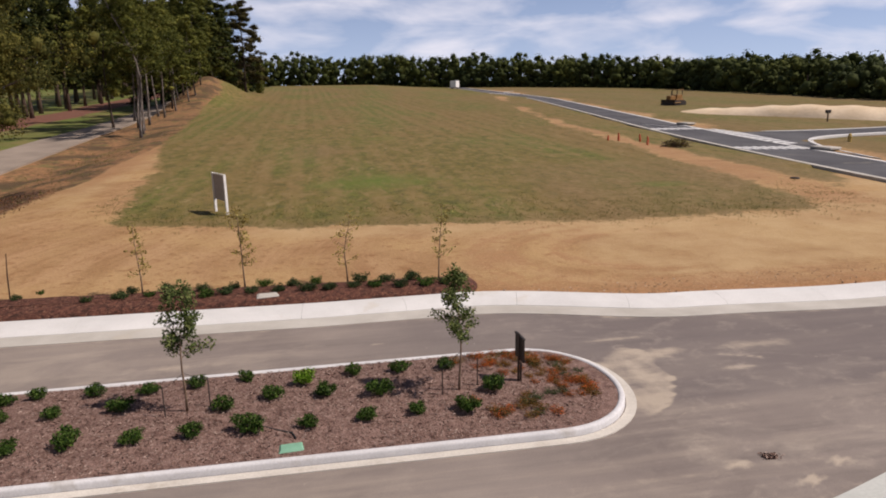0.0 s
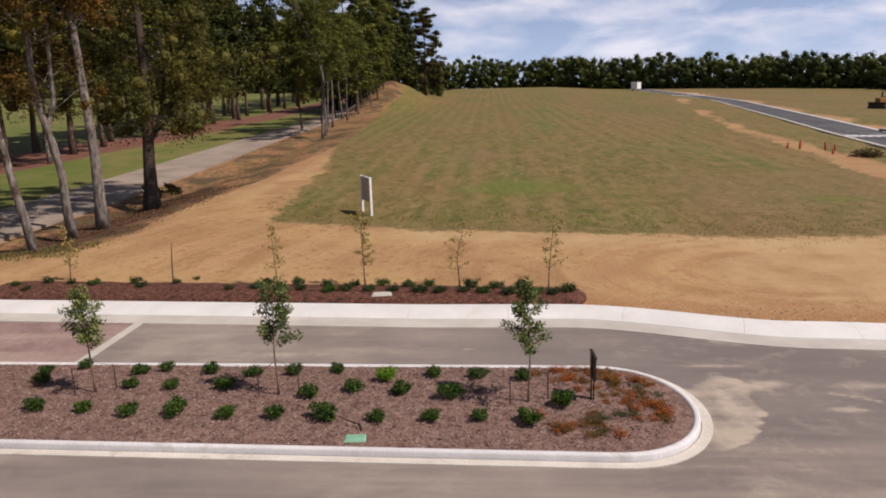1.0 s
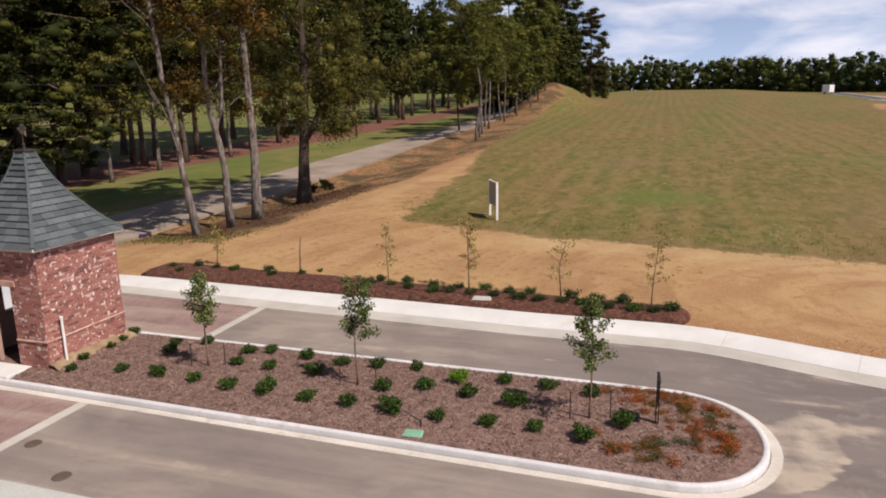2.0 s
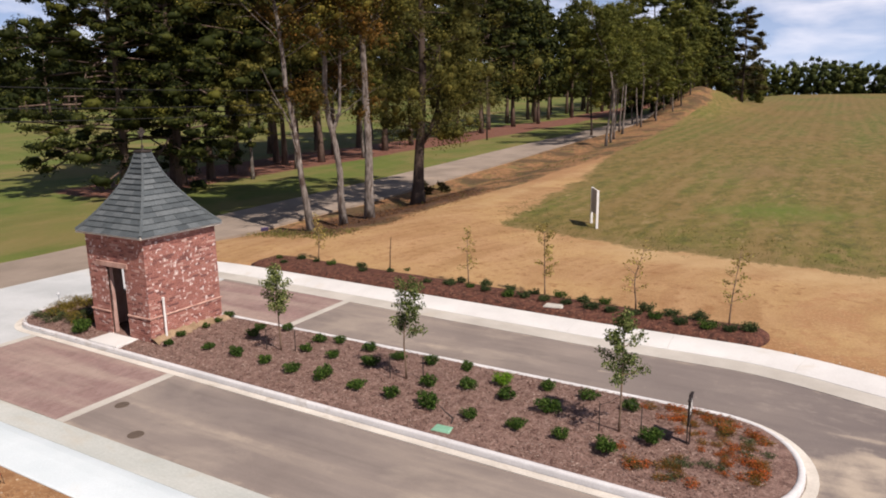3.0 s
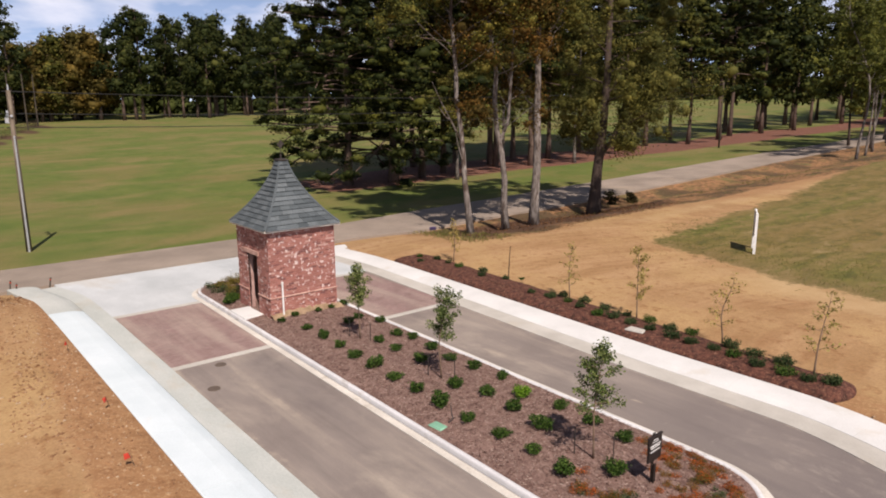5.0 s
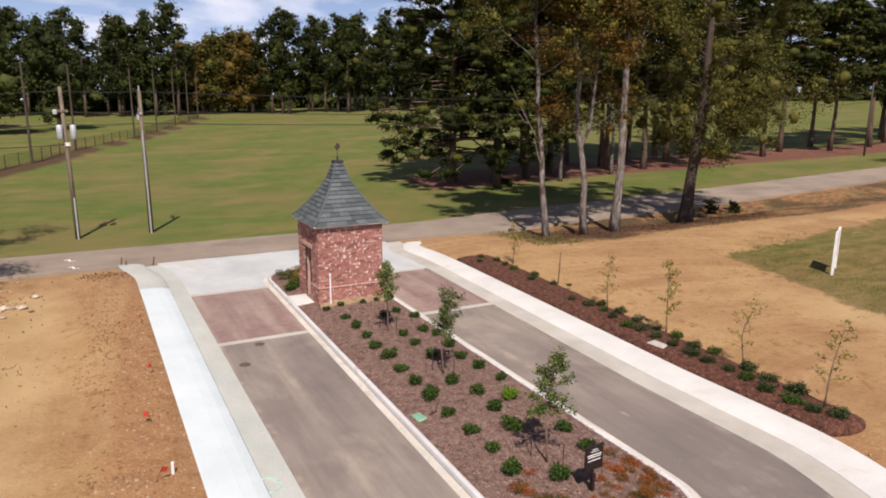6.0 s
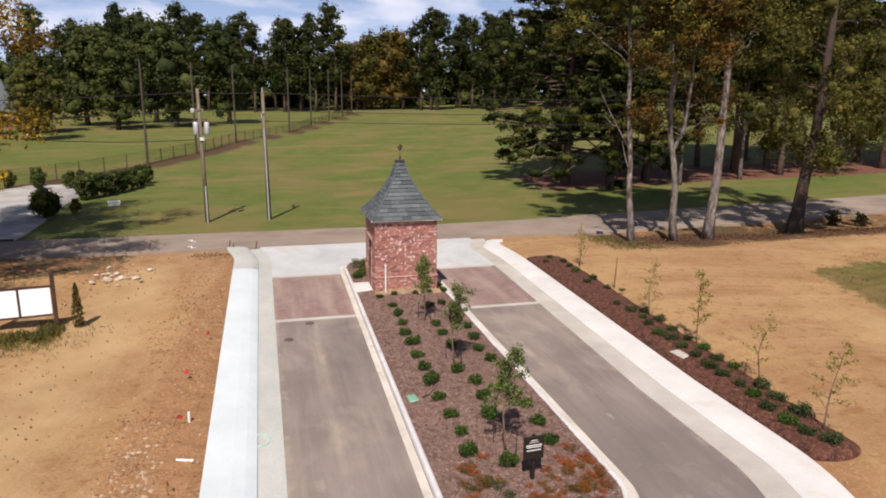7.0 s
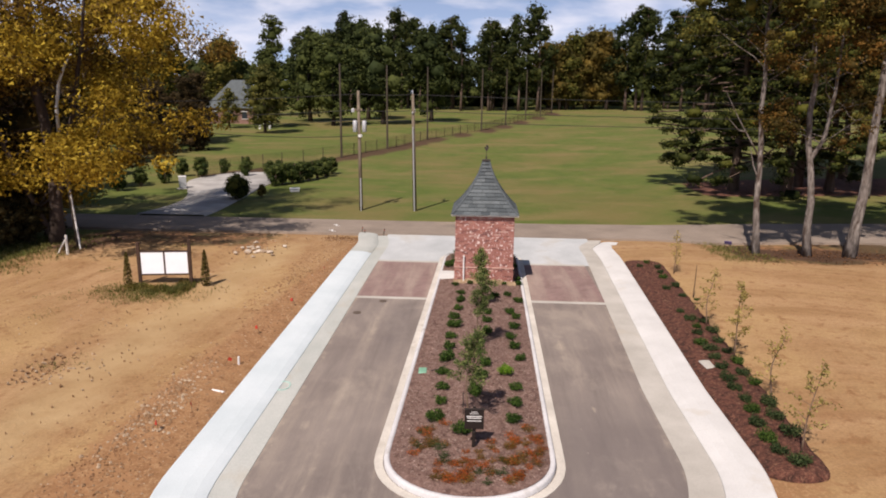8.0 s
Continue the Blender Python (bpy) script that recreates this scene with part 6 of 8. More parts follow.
def build_far_trees():
    rng = random.Random(8)
    # stand of pines and oaks closing the turf to the west
    pines = [make_far(80 + k, 25 + 0.8 * k, 0.36, 0.22 + 0.05 * (k % 3), 5.9 + 0.5 * (k % 2), 11, 98, 0.56, 0.2, 20) for k in range(5)]
    oaks = [make_far(90 + k, 18 + k, 0.4, 0.16, 7.4, 13, 125, 0.5, 0.2, 22) for k in range(3)]
    for i in range(80):
        y = -46 + i * 2.25 + rng.uniform(-1.6, 1.6)
        if 64 < y < 71 or -23 < y < -17 or rng.random() < 0.08:
            continue
        x = -196 - rng.uniform(0, 22) + 0.12 * (y - 30)
        if 33 < y < 56:
            plant_tree(oaks[i % 3], x, y, rng.uniform(0, 360), rng.uniform(1.05, 1.3), M["bark_dark"], M["leaf_brown"] if rng.random() < 0.6 else M["leaf_oak"], "broad oak turning brown at the far edge of the turf", group="trees at the turf's edge")
        else:
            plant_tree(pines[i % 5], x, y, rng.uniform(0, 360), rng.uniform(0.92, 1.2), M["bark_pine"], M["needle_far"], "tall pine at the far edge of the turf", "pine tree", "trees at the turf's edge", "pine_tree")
    for x, y, sc in ((-128, -18, 0.95), (-134, -8, 1.1), (-140, -26, 1.15), (-146, 2, 1.05), (-122, -30, 0.8), (-150, -14, 1.2)):
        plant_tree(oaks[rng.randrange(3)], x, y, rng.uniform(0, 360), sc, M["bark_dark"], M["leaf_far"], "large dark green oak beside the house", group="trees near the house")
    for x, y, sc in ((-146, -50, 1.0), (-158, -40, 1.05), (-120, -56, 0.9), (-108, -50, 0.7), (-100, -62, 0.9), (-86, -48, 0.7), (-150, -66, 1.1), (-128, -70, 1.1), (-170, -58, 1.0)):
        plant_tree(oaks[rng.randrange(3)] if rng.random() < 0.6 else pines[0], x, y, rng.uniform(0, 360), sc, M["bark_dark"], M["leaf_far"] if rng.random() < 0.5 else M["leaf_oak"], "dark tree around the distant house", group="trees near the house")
    for x, y, sc in ((-118, -37.4, 0.42), (-107, -26.5, 0.66)):
        plant_tree(oaks[1], x, y, 31 * x, sc, M["bark_dark"], M["leaf_olive"], "rounded olive-green tree on the lawn before the house", group="trees near the house")
    # yellowing tree by the road, with brown undergrowth behind
    syc = make_broad(101, 24, 0.34, 0.36, 8.6, 44, 5, 150, 0.2, size=1.45, upright=0.34, core=0, dense=0.7, line=((0, 0, 0), (0.0, 0.3, 3.0), (-0.2, 0.1, 6.0), (-0.3, -0.6, 10), (-0.5, -0.9, 16), (-0.5, -0.8, 24)),
                     forks=(((0, -0.15, 0.4), (0.1, -1.1, 2.6), (0.1, -2.3, 5.6), (0.0, -3.3, 9.5), (-0.2, -4.0, 14), (-0.2, -4.3, 18)), ((0, 0.2, 2.2), (0.2, 1.2, 4.6), (0.3, 2.0, 7.6), (0.4, 2.9, 11), (0.3, 3.5, 15))))
    plant_tree(syc, -15.0, -9.6, 0, 1, M["bark_dark"], M["leaf_yellow"], "pale-limbed tree with yellow autumn leaves beside the road", group="trees by the road")
    syc2 = make_far(102, 15, 0.28, 0.06, 6.0, 13, 200, 0.26, 0.2, 36)
    # the tree at (-8.6, -16.2) is out of view, added to shade the verge
    for x, y, sc in ((-70, -31, 0.62), (-78, -33, 0.66), (-62, -30, 0.6), (-84, -31, 0.7), (-90, -33, 0.75), (-75, -26.5, 0.5), (-88, -43, 0.9), (-22.5, -21.5, 1.0), (-8.6, -16.2, 1.0), (-31.0, -31.0, 1.0), (-10.0, -24.0, 1.1)):
        plant_tree(syc2, x, y, 37 * x, sc, M["bark_dark"], M["leaf_thicket"], "dark bushy tree with olive-brown leaves beside the road", group="trees by the road")
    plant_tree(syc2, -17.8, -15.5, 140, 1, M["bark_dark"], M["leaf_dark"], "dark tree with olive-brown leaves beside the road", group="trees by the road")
    plant_tree(syc, -20.5, -14.0, 200, 1.02, M["bark_pale"], M["leaf_amber"], "pale-limbed tree with brownish yellow leaves beside the road", group="trees by the road")
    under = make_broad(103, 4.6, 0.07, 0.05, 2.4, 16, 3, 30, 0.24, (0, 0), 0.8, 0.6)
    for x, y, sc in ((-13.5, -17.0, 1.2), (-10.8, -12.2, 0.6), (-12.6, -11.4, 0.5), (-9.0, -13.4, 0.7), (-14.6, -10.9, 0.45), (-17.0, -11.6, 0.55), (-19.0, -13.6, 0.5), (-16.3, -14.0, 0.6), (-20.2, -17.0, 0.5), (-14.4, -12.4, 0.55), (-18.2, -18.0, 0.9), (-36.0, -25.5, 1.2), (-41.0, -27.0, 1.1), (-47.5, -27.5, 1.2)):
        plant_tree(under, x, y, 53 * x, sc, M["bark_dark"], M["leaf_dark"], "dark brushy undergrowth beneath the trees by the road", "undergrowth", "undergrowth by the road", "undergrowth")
    plant_tree(syc2, -33.5, -24.0, 250, 0.85, M["bark_dark"], M["leaf_thicket"], "dark tree with olive-brown leaves across the road", group="trees by the road")
    plant_tree(syc2, -44.0, -29.0, 20, 0.8, M["bark_dark"], M["leaf_thicket"], "dark tree with olive-brown leaves across the road", group="trees by the road")
    plant_tree(syc2, -52.0, -31.0, 90, 0.75, M["bark_dark"], M["leaf_thicket"], "dark tree with olive-brown leaves across the road", group="trees by the road")
    plant_tree(syc2, -62.0, -38.0, 190, 0.95, M["bark_dark"], M["leaf_oak"], "dark tree with olive-brown leaves across the road", group="trees by the road")
    wood_mass([(-120, 330), (-40, 352), (16, 349), (26, 341), (54, 322), (98, 292), (130, 236), (125, 187), (121, 155), (117, 122), (120, 90), (135, 50), (160, 0)], 77, 9.0, 13.0, "dense mixed woodland closing the field", 3.3)
    wood_mass([(-190, -170), (-232, -60), (-236, 40), (-232, 120), (-200, 220), (-125, 328)], 78, 14.5, 19, "dense dark woodland beyond the turf", 7.0)


def wood_mass(line, seed, h0, h1, label, step=3.7):
    """A far wood, one mass of leaves with an uneven top."""
    nrg = np.random.default_rng(seed)
    at, rad = [], []
    trunks = Shape()
    for (x0, y0), (x1, y1) in zip(line[:-1], line[1:]):
        n = int(math.hypot(x1 - x0, y1 - y0) / step)
        for i in range(n):
            for row in range(3):
                q = (i + nrg.uniform(0, 1)) / n
                nx, ny = (y1 - y0), -(x1 - x0)
                ln = math.hypot(nx, ny)
                x = x0 + (x1 - x0) * q - nx / ln * row * 6
                y = y0 + (y1 - y0) * q - ny / ln * row * 6
                h = (nrg.uniform(h0 + 1.0, h1 - 0.9) + 0.9 * float(wob(x, y, 0.16, 9)) + 0.9 * row + (1.8 if nrg.uniform() < 0.05 else 0)) * (1 + (0.22 * float(sst(200, 310, y)) - 0.20 * float(sst(190, 110, y)) - 0.12 * float(sst(320, 280, y))) * (h0 < 10))
                z = float(land(x, y))
                for c in range(9):
                    u = (c + 0.3) / 9
                    wide = math.sin(math.pi * (0.24 + 0.64 * u))
                    sp = 2.1 * wide
                    at.append((x + nrg.normal() * sp, y + nrg.normal() * sp, z + h * (0.03 + 0.86 * u)))
                    rad.append(nrg.uniform(1.2, 2.8) * (0.6 + 0.5 * wide) * h0 / 9)
                if row < 2:
                    for c in range(4 if h0 < 10 else 7):
                        at.append((x + nrg.normal() * 1.6, y + nrg.normal() * 0.8 * step / 3.3, z + nrg.uniform(-0.3, 3.2)))
                        rad.append(nrg.uniform(1.2, 2.0) * h0 / 9)
                if row == 0 and i % 2:
                    trunks.tube([(x, y, z - 0.3), (x, y, z + h * 0.6)], [0.18, 0.1], 5, False)
    me = blades_mesh("wood", puffs(at, rad, nrg, 25, 0.66 * h0 / 9, 0.8, 0.9, 0.66))
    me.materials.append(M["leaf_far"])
    tagged(new("woodland", me), label, "woods", kind="stuff")
    tagged(part("woodland_trunks", trunks, M["bark_dark"]), "trunks along the edge of the woodland", "woods", kind="stuff")


build_near_trees()
build_far_trees()

# ---- planting ----
def make_shrub(seed, r=0.30, h=0.42, n=900, blade=0.075):
    rng = np.random.default_rng(seed)
    stems = Shape()
    tips = []
    for k in range(9):
        a = k * 2.4 + rng.normal() * 0.3
        d = (math.cos(a) * 0.75, math.sin(a) * 0.75, 0.9)
        pts = limb_points((0, 0, -0.04), d, r * rng.uniform(0.9, 1.5), rng, 0.15, 3)
        stems.tube(pts, [0.012, 0.009, 0.006, 0.003], 4, False)
        tips.append(clump(pts[-1], r * 0.52, n // 16, rng, 0.85))
    body = clump((0, 0, h * 0.48), 1.0, n // 3, rng, 1.0)
    body = (body - np.array((0, 0, h * 0.48))) * np.array((r, r, h * 0.52)) + np.array((0, 0, h * 0.5))
    pts = np.concatenate(tips + [body])
    pts[:, 2] = np.maximum(pts[:, 2], 0.03)
    out = pts * np.array((1.0, 1.0, 0.6)) / (np.linalg.norm(pts, axis=1)[:, None] + 1e-6)
    return smooth(stems.mesh("stem")), blades_mesh("foliage", [cards(pts, blade, rng, 0.6, 0.1, out * 0.5, True)])


def plant_shrub(kind, x, y, z, turn, scale, leaf, label, group, name="shrub", category="shrub", tall=0.95):
    t = base(name, x, y, z, turn, label, category, group)
    t.scale = (scale, scale, scale * tall)
    for nm, me, mt in (("stem", kind[0], M["twig"]), ("foliage", kind[1], leaf)):
        if not me.materials:
            me.materials.append(mt)
        ob = new(nm, me)
        ob.parent = t
        if me.materials[0] != mt:
            ob.material_slots[0].link = "OBJECT"
            ob.material_slots[0].material = mt
    return t


def build_island_planting():
    rng = random.Random(4)
    kinds = [make_shrub(200 + k) for k in range(4)]
    spots = [(-8.35, 13.85, 0.75), (-8.3, 14.75, 0.7), (-6.8, 13.5, 0.85), (-5.7, 13.5, 1.0), (-6.75, 15.5, 0.9), (-4.6, 13.45, 1.0), (-6.45, 14.9, 1.1), (-6.0, 15.9, 0.85), (-3.55, 13.35, 1.0),
             (-4.15, 14.6, 1.0), (-4.4, 15.5, 1.0), (-2.58, 13.4, 1.2), (-3.2, 14.6, 1.0), (-3.85, 15.7, 0.9), (-1.45, 13.3, 1.1), (-1.95, 14.6, 1.25), (-2.7, 15.6, 0.95), (-0.44, 13.28, 1.1), (-1.6, 15.4, 0.95),
             (0.58, 13.25, 1.25), (0.05, 14.2, 1.1), (-0.66, 15.5, 1.05), (1.69, 13.2, 1.0), (0.35, 15.65, 1.0), (0.96, 14.5, 1.05), (2.02, 14.4, 1.1), (2.78, 13.25, 1.0), (3.11, 14.2, 1.35), (2.66, 15.4, 1.0),
             (3.75, 13.25, 0.95), (3.68, 15.35, 1.0), (4.74, 13.15, 1.2), (4.69, 15.25, 1.1), (5.45, 13.9, 1.3), (-8.5, 15.4, 0.6), (-8.1, 13.2, 0.75), (-8.7, 16.05, 0.85), (-9.5, 16.1, 0.7)]
    for i, (x, y, sc) in enumerate(spots):
        z = float(land(x, y)) + float(mound(x, y)) + 0.005
        plant_shrub(kinds[i % 4], x, y, z, rng.uniform(0, 360), 0.61 * sc * rng.uniform(0.88, 1.1), M["leaf_shrub"], "low rounded evergreen shrub in brown mulch", "shrubs on the island")
    plant_shrub(kinds[1], 1.6, 15.15, float(mound(1.6, 15.15)) + 0.005, 30, 0.74, M["leaf_lime"], "fresh light-green shrub in brown mulch", "shrubs on the island")
    cover = [make_shrub(212 + k, 0.42, 0.13, 900, 0.06) for k in range(2)]
    for k in range(22):
        a = k * 2.4
        q = 0.28 + 0.72 * math.sqrt((k + 0.5) / 22)
        x, y = -13.3 + 1.55 * q * math.cos(a), 14.35 + 1.45 * q * math.sin(a)
        if x > GX0 - 0.35:
            continue
        plant_shrub(cover[k % 2], x, y, float(land(x, y)) + float(mound(x, y)) + 0.005, rng.uniform(0, 360), rng.uniform(0.8, 1.1), M["leaf_gold"] if k % 5 else M["leaf_juniper"], "low olive-gold ground cover behind the gatehouse", "ground cover behind the gatehouse", "ground_cover", "ground cover", 0.5)
    for x, y, sc in ((-11.6, 12.75, 0.75), (-11.9, 13.05, 0.7), (-11.75, 16.0, 0.6)):
        plant_shrub(kinds[rng.randrange(4)], x, y, float(land(x, y)) + float(mound(x, y)) + 0.005, rng.uniform(0, 360), sc, M["leaf_shrub"], "low green shrub beside the gatehouse", "shrubs behind the gatehouse")
    lamp = base("path_light", -15.25, 14.35, 0.12, 0, "small pale path light on a thin stake", "path light")
    part("stake", Shape().tube([(0, 0, -0.08), (0, 0, 0.36)], [0.016, 0.014], 6), M["metal"], lamp)
    part("shade", Shape().tube([(0, 0, 0.36), (0, 0, 0.39), (0, 0, 0.45)], [0.085, 0.08, 0.02], 10), M["metal"], lamp)
    # orange bedding plants round the nose
    flat = [make_shrub(220 + k, 0.22, 0.06, 400, 0.045) for k in range(3)]
    for k in range(78):
        for tries in range(40):
            x, y = rng.uniform(4.9, 7.75), rng.uniform(12.7, 15.9)
            if ((x - 6.0) / 1.72) ** 2 + ((y - ISLE_Y) / 1.68) ** 2 < 1 and math.hypot(x - 5.45, y - 13.9) > 0.5 and not (5.4 < x < 6.2 and 13.9 < y < 14.6):
                if not (x < 5.5 and 13.6 < y < 15.0):
                    break
        q = rng.random()
        leaf = M["flower_orange"] if q < 0.52 else (M["flower_leaf"] if q < 0.88 else M["leaf_juniper"])
        lab = "low bedding plant with orange-red flowers" if q < 0.52 else "low spreading bedding plant turning bronze"
        plant_shrub(flat[k % 3], x, y, float(mound(x, y)) + 0.005, rng.uniform(0, 360), rng.uniform(0.4, 0.85), leaf, lab, "bedding plants on the island", "bedding_plant", "bedding plant", 0.5)


def make_sapling(seed, h, leaves, blade, crown_lo=0.42, spread=0.42, limbs=13, leaf_per=28, size=0.16):
    rng = np.random.default_rng(seed)
    wood = Shape()
    tp, tr = trunk_shape(h, 0.026, rng, (rng.normal() * 0.02, rng.normal() * 0.02), 0.05, 8, 1.2)
    wood.tube([(p.x, p.y, p.z - (0.06 if i == 0 else 0)) for i, p in enumerate(tp)], tr, 6)
    groups = []
    for k in range(limbs):
        u = crown_lo + (0.96 - crown_lo) * k / limbs
        a = k * 2.4 + rng.normal() * 0.4
        ln = spread * rng.uniform(0.6, 1.2) * (1.15 - 0.5 * (u - crown_lo) / (1 - crown_lo))
        pts = limb_points(along(tp, u), (math.cos(a), math.sin(a), 0.55), ln, rng, 0.2, 4)
        wood.tube(pts, [0.010, 0.008, 0.006, 0.004, 0.002], 4, False)
        for q in (0.4, 0.7, 1.0):
            groups.append(clump(along(pts, q), size, leaf_per // 3, rng, 1.0))
    groups.append(clump(tp[-1], size * 1.2, leaf_per, rng, 1.2))
    return smooth(wood.mesh("trunk")), blades_mesh("crown", [cards(np.concatenate(groups), blade, rng, 0.5, 0.1)])


def build_saplings():
    rng = random.Random(6)
    for i, (x, y, h, sp) in enumerate(((-4.85, 14.35, 2.35, 0.46), (-0.66, 14.3, 2.45, 0.5), (4.75, 14.05, 2.45, 0.52))):
        kind = make_sapling(300 + i, h, 0, 0.07, 0.46, sp * 0.9, 18, 130, 0.14)
        z = float(mound(x, y))
        t = plant_tree(kind, x, y, 50 * i, 1, M["twig"], M["leaf_sapling"], "young staked tree with small grey-green leaves in mulch", "sapling", "young trees on the island", "sapling", z - float(land(x, y)) + 0.0)
        for sx, sy in ((0.42, 0.12), (-0.38, -0.16)):
            stake = base("garden_stake", x + sx, y + sy, z, 0, "thin dark stake beside a young tree", "stake", "stakes on the island")
            part("post", Shape().tube([(0, 0, -0.1), (0, 0, 0.62)], [0.014, 0.012], 5), M["iron"], stake)
            part("cord", Shape().tube([(0, 0, 0.58), (-sx * 0.5, -sy * 0.5, 0.66), (-sx, -sy, 0.8)], [0.005, 0.005, 0.005], 4), M["wire"], stake)
    thin = [(-11.25, 23.7, 1.9, 0.3, 22), (-3.3, 22.75, 2.0, 0.36, 20), (-0.25, 22.7, 2.4, 0.5, 40), (2.95, 22.6, 2.1, 0.45, 18), (5.85, 22.15, 2.3, 0.5, 22)]
    for i, (x, y, h, sp, lf) in enumerate(thin):
        kind = make_sapling(320 + i, h, 0, 0.09, 0.25, sp, 12, int(lf * 1.1), 0.13)
        z = 0.25 if y < 23.3 else 0.15
        plant_tree(kind, x, y, 70 * i, 1, M["twig"], M["leaf_dry"], "thin sapling with few dry yellow leaves in the bed", "sapling", "thin saplings in the bed", "sapling", z)
    st = base("wooden_stake", -7.3, 23.45, float(land(-7.3, 23.45)) + 0.1, 0, "thin dark wooden stake leaning at the bed", "stake")
    part("post", Shape().tube([(0, 0, -0.1), (0.03, 0.02, 0.8), (0.1, 0.0, 1.45)], [0.025, 0.02, 0.012], 6), M["dark_wood"], st)


def build_bed_planting():
    rng = random.Random(9)
    kinds = [make_shrub(240 + k, 0.33, 0.30, 900, 0.07) for k in range(3)]
    spots = [(-12.6, 22.7, 0.8), (-11.9, 22.2, 0.7), (-11.6, 23.0, 0.9), (-10.7, 22.9, 0.85), (-9.8, 22.8, 0.95), (-8.4, 23.0, 1.0), (-7.95, 22.5, 0.9), (-6.9, 22.9, 0.8), (-6.35, 23.3, 0.6), (-4.74, 22.2, 0.75), (-3.84, 22.3, 1.05), (-3.6, 22.75, 0.9), (-3.0, 22.3, 0.85), (-2.55, 22.75, 1.05), (-2.3, 22.15, 1.0), (-1.5, 22.6, 1.0), (-1.3, 21.95, 1.05), (-0.75, 22.1, 1.05), (-0.55, 22.6, 0.9),
             (0.0, 22.05, 1.0), (0.35, 22.65, 1.05), (0.8, 22.0, 1.1), (1.25, 22.5, 1.1), (1.7, 21.9, 1.1), (1.95, 22.6, 1.05), (2.35, 21.9, 1.05), (3.1, 21.95, 1.0), (3.35, 22.5, 1.15), (3.75, 21.9, 1.1), (4.15, 22.35, 1.2), (4.55, 21.75, 1.2), (5.0, 22.4, 1.15), (5.35, 21.7, 1.2), (5.95, 21.75, 1.1), (6.45, 22.0, 1.15)]
    for i, (x, y, sc) in enumerate(spots):
        y -= 0.16 * sst(-4, 6.5, x)
        plant_shrub(kinds[i % 3], x, y, float(land(x, y)) + 0.25, rng.uniform(0, 360), 0.62 * sc * rng.uniform(0.88, 1.06), M["leaf_juniper"] if i % 4 else M["leaf_shrub"], "low spreading dark green shrub in red mulch", "shrubs in the bed")
    gd = base("meter_cover", 0.5, 21.62, float(land(0.5, 21.62)) + 0.27, 5, "pale concrete meter box lid in the mulch", "meter box")
    part("lid", Shape().box((-0.28, -0.13, -0.05), (0.28, 0.13, 0.05), None, 0.02), M["concrete"], gd)
    part("rim", Shape().box((-0.33, -0.18, -0.08), (0.33, 0.18, 0.02), None, 0.02), M["concrete"], gd)


def scatter_chips():
    """Loose bark on the mulch, in two masses."""
    nrg = np.random.default_rng(15)
    def mass(name, pts, size, mt, label):
        v, f = cards(pts, size, nrg, 0.3, 0.85)
        me = blades_mesh(name, [(v, f)])
        me.materials.append(mt)
        tagged(new(name, me), label, "bark chips", kind="stuff")
    n = 24000
    x, y = nrg.uniform(-15.2, 8.0, n), nrg.uniform(12.1, 16.15, n)
    cx = np.clip(x, TAIL_X, NOSE_X)
    a = np.where(x > NOSE_X, 1.5, 1.55)
    ok = ((x - cx) / a) ** 2 + ((y - ISLE_Y + 0.1 * sst(-4, 4, x)) / 1.93) ** 2 < 1
    ok &= ~((x > GX0 - 0.05) & (x < GX1 + 0.05) & (y > GY0 - 0.05) & (y < GY1 + 0.05))
    x, y = x[ok], y[ok]
    mass("bark_chips", np.stack([x, y, land(x, y) + mound(x, y) + 0.014], 1), 0.065, M["chip"], "loose pale bark chips strewn over the mulch")
    n = 11000
    x, q = nrg.uniform(-13.2, 6.6, n), nrg.uniform(0.04, 0.96, n)
    y0, y1 = right_edge(x) + 1.92, 22.44 - 0.0535 * (x - 6.55)
    y = y0 + (y1 - y0) * q
    mass("red_bark_chips", np.stack([x, y, land(x, y) + 0.17 + 0.11 * np.minimum(1, 3.4 * np.minimum(q, 1 - q))], 1), 0.08, M["chip_red"], "loose red bark chips strewn over the bed")


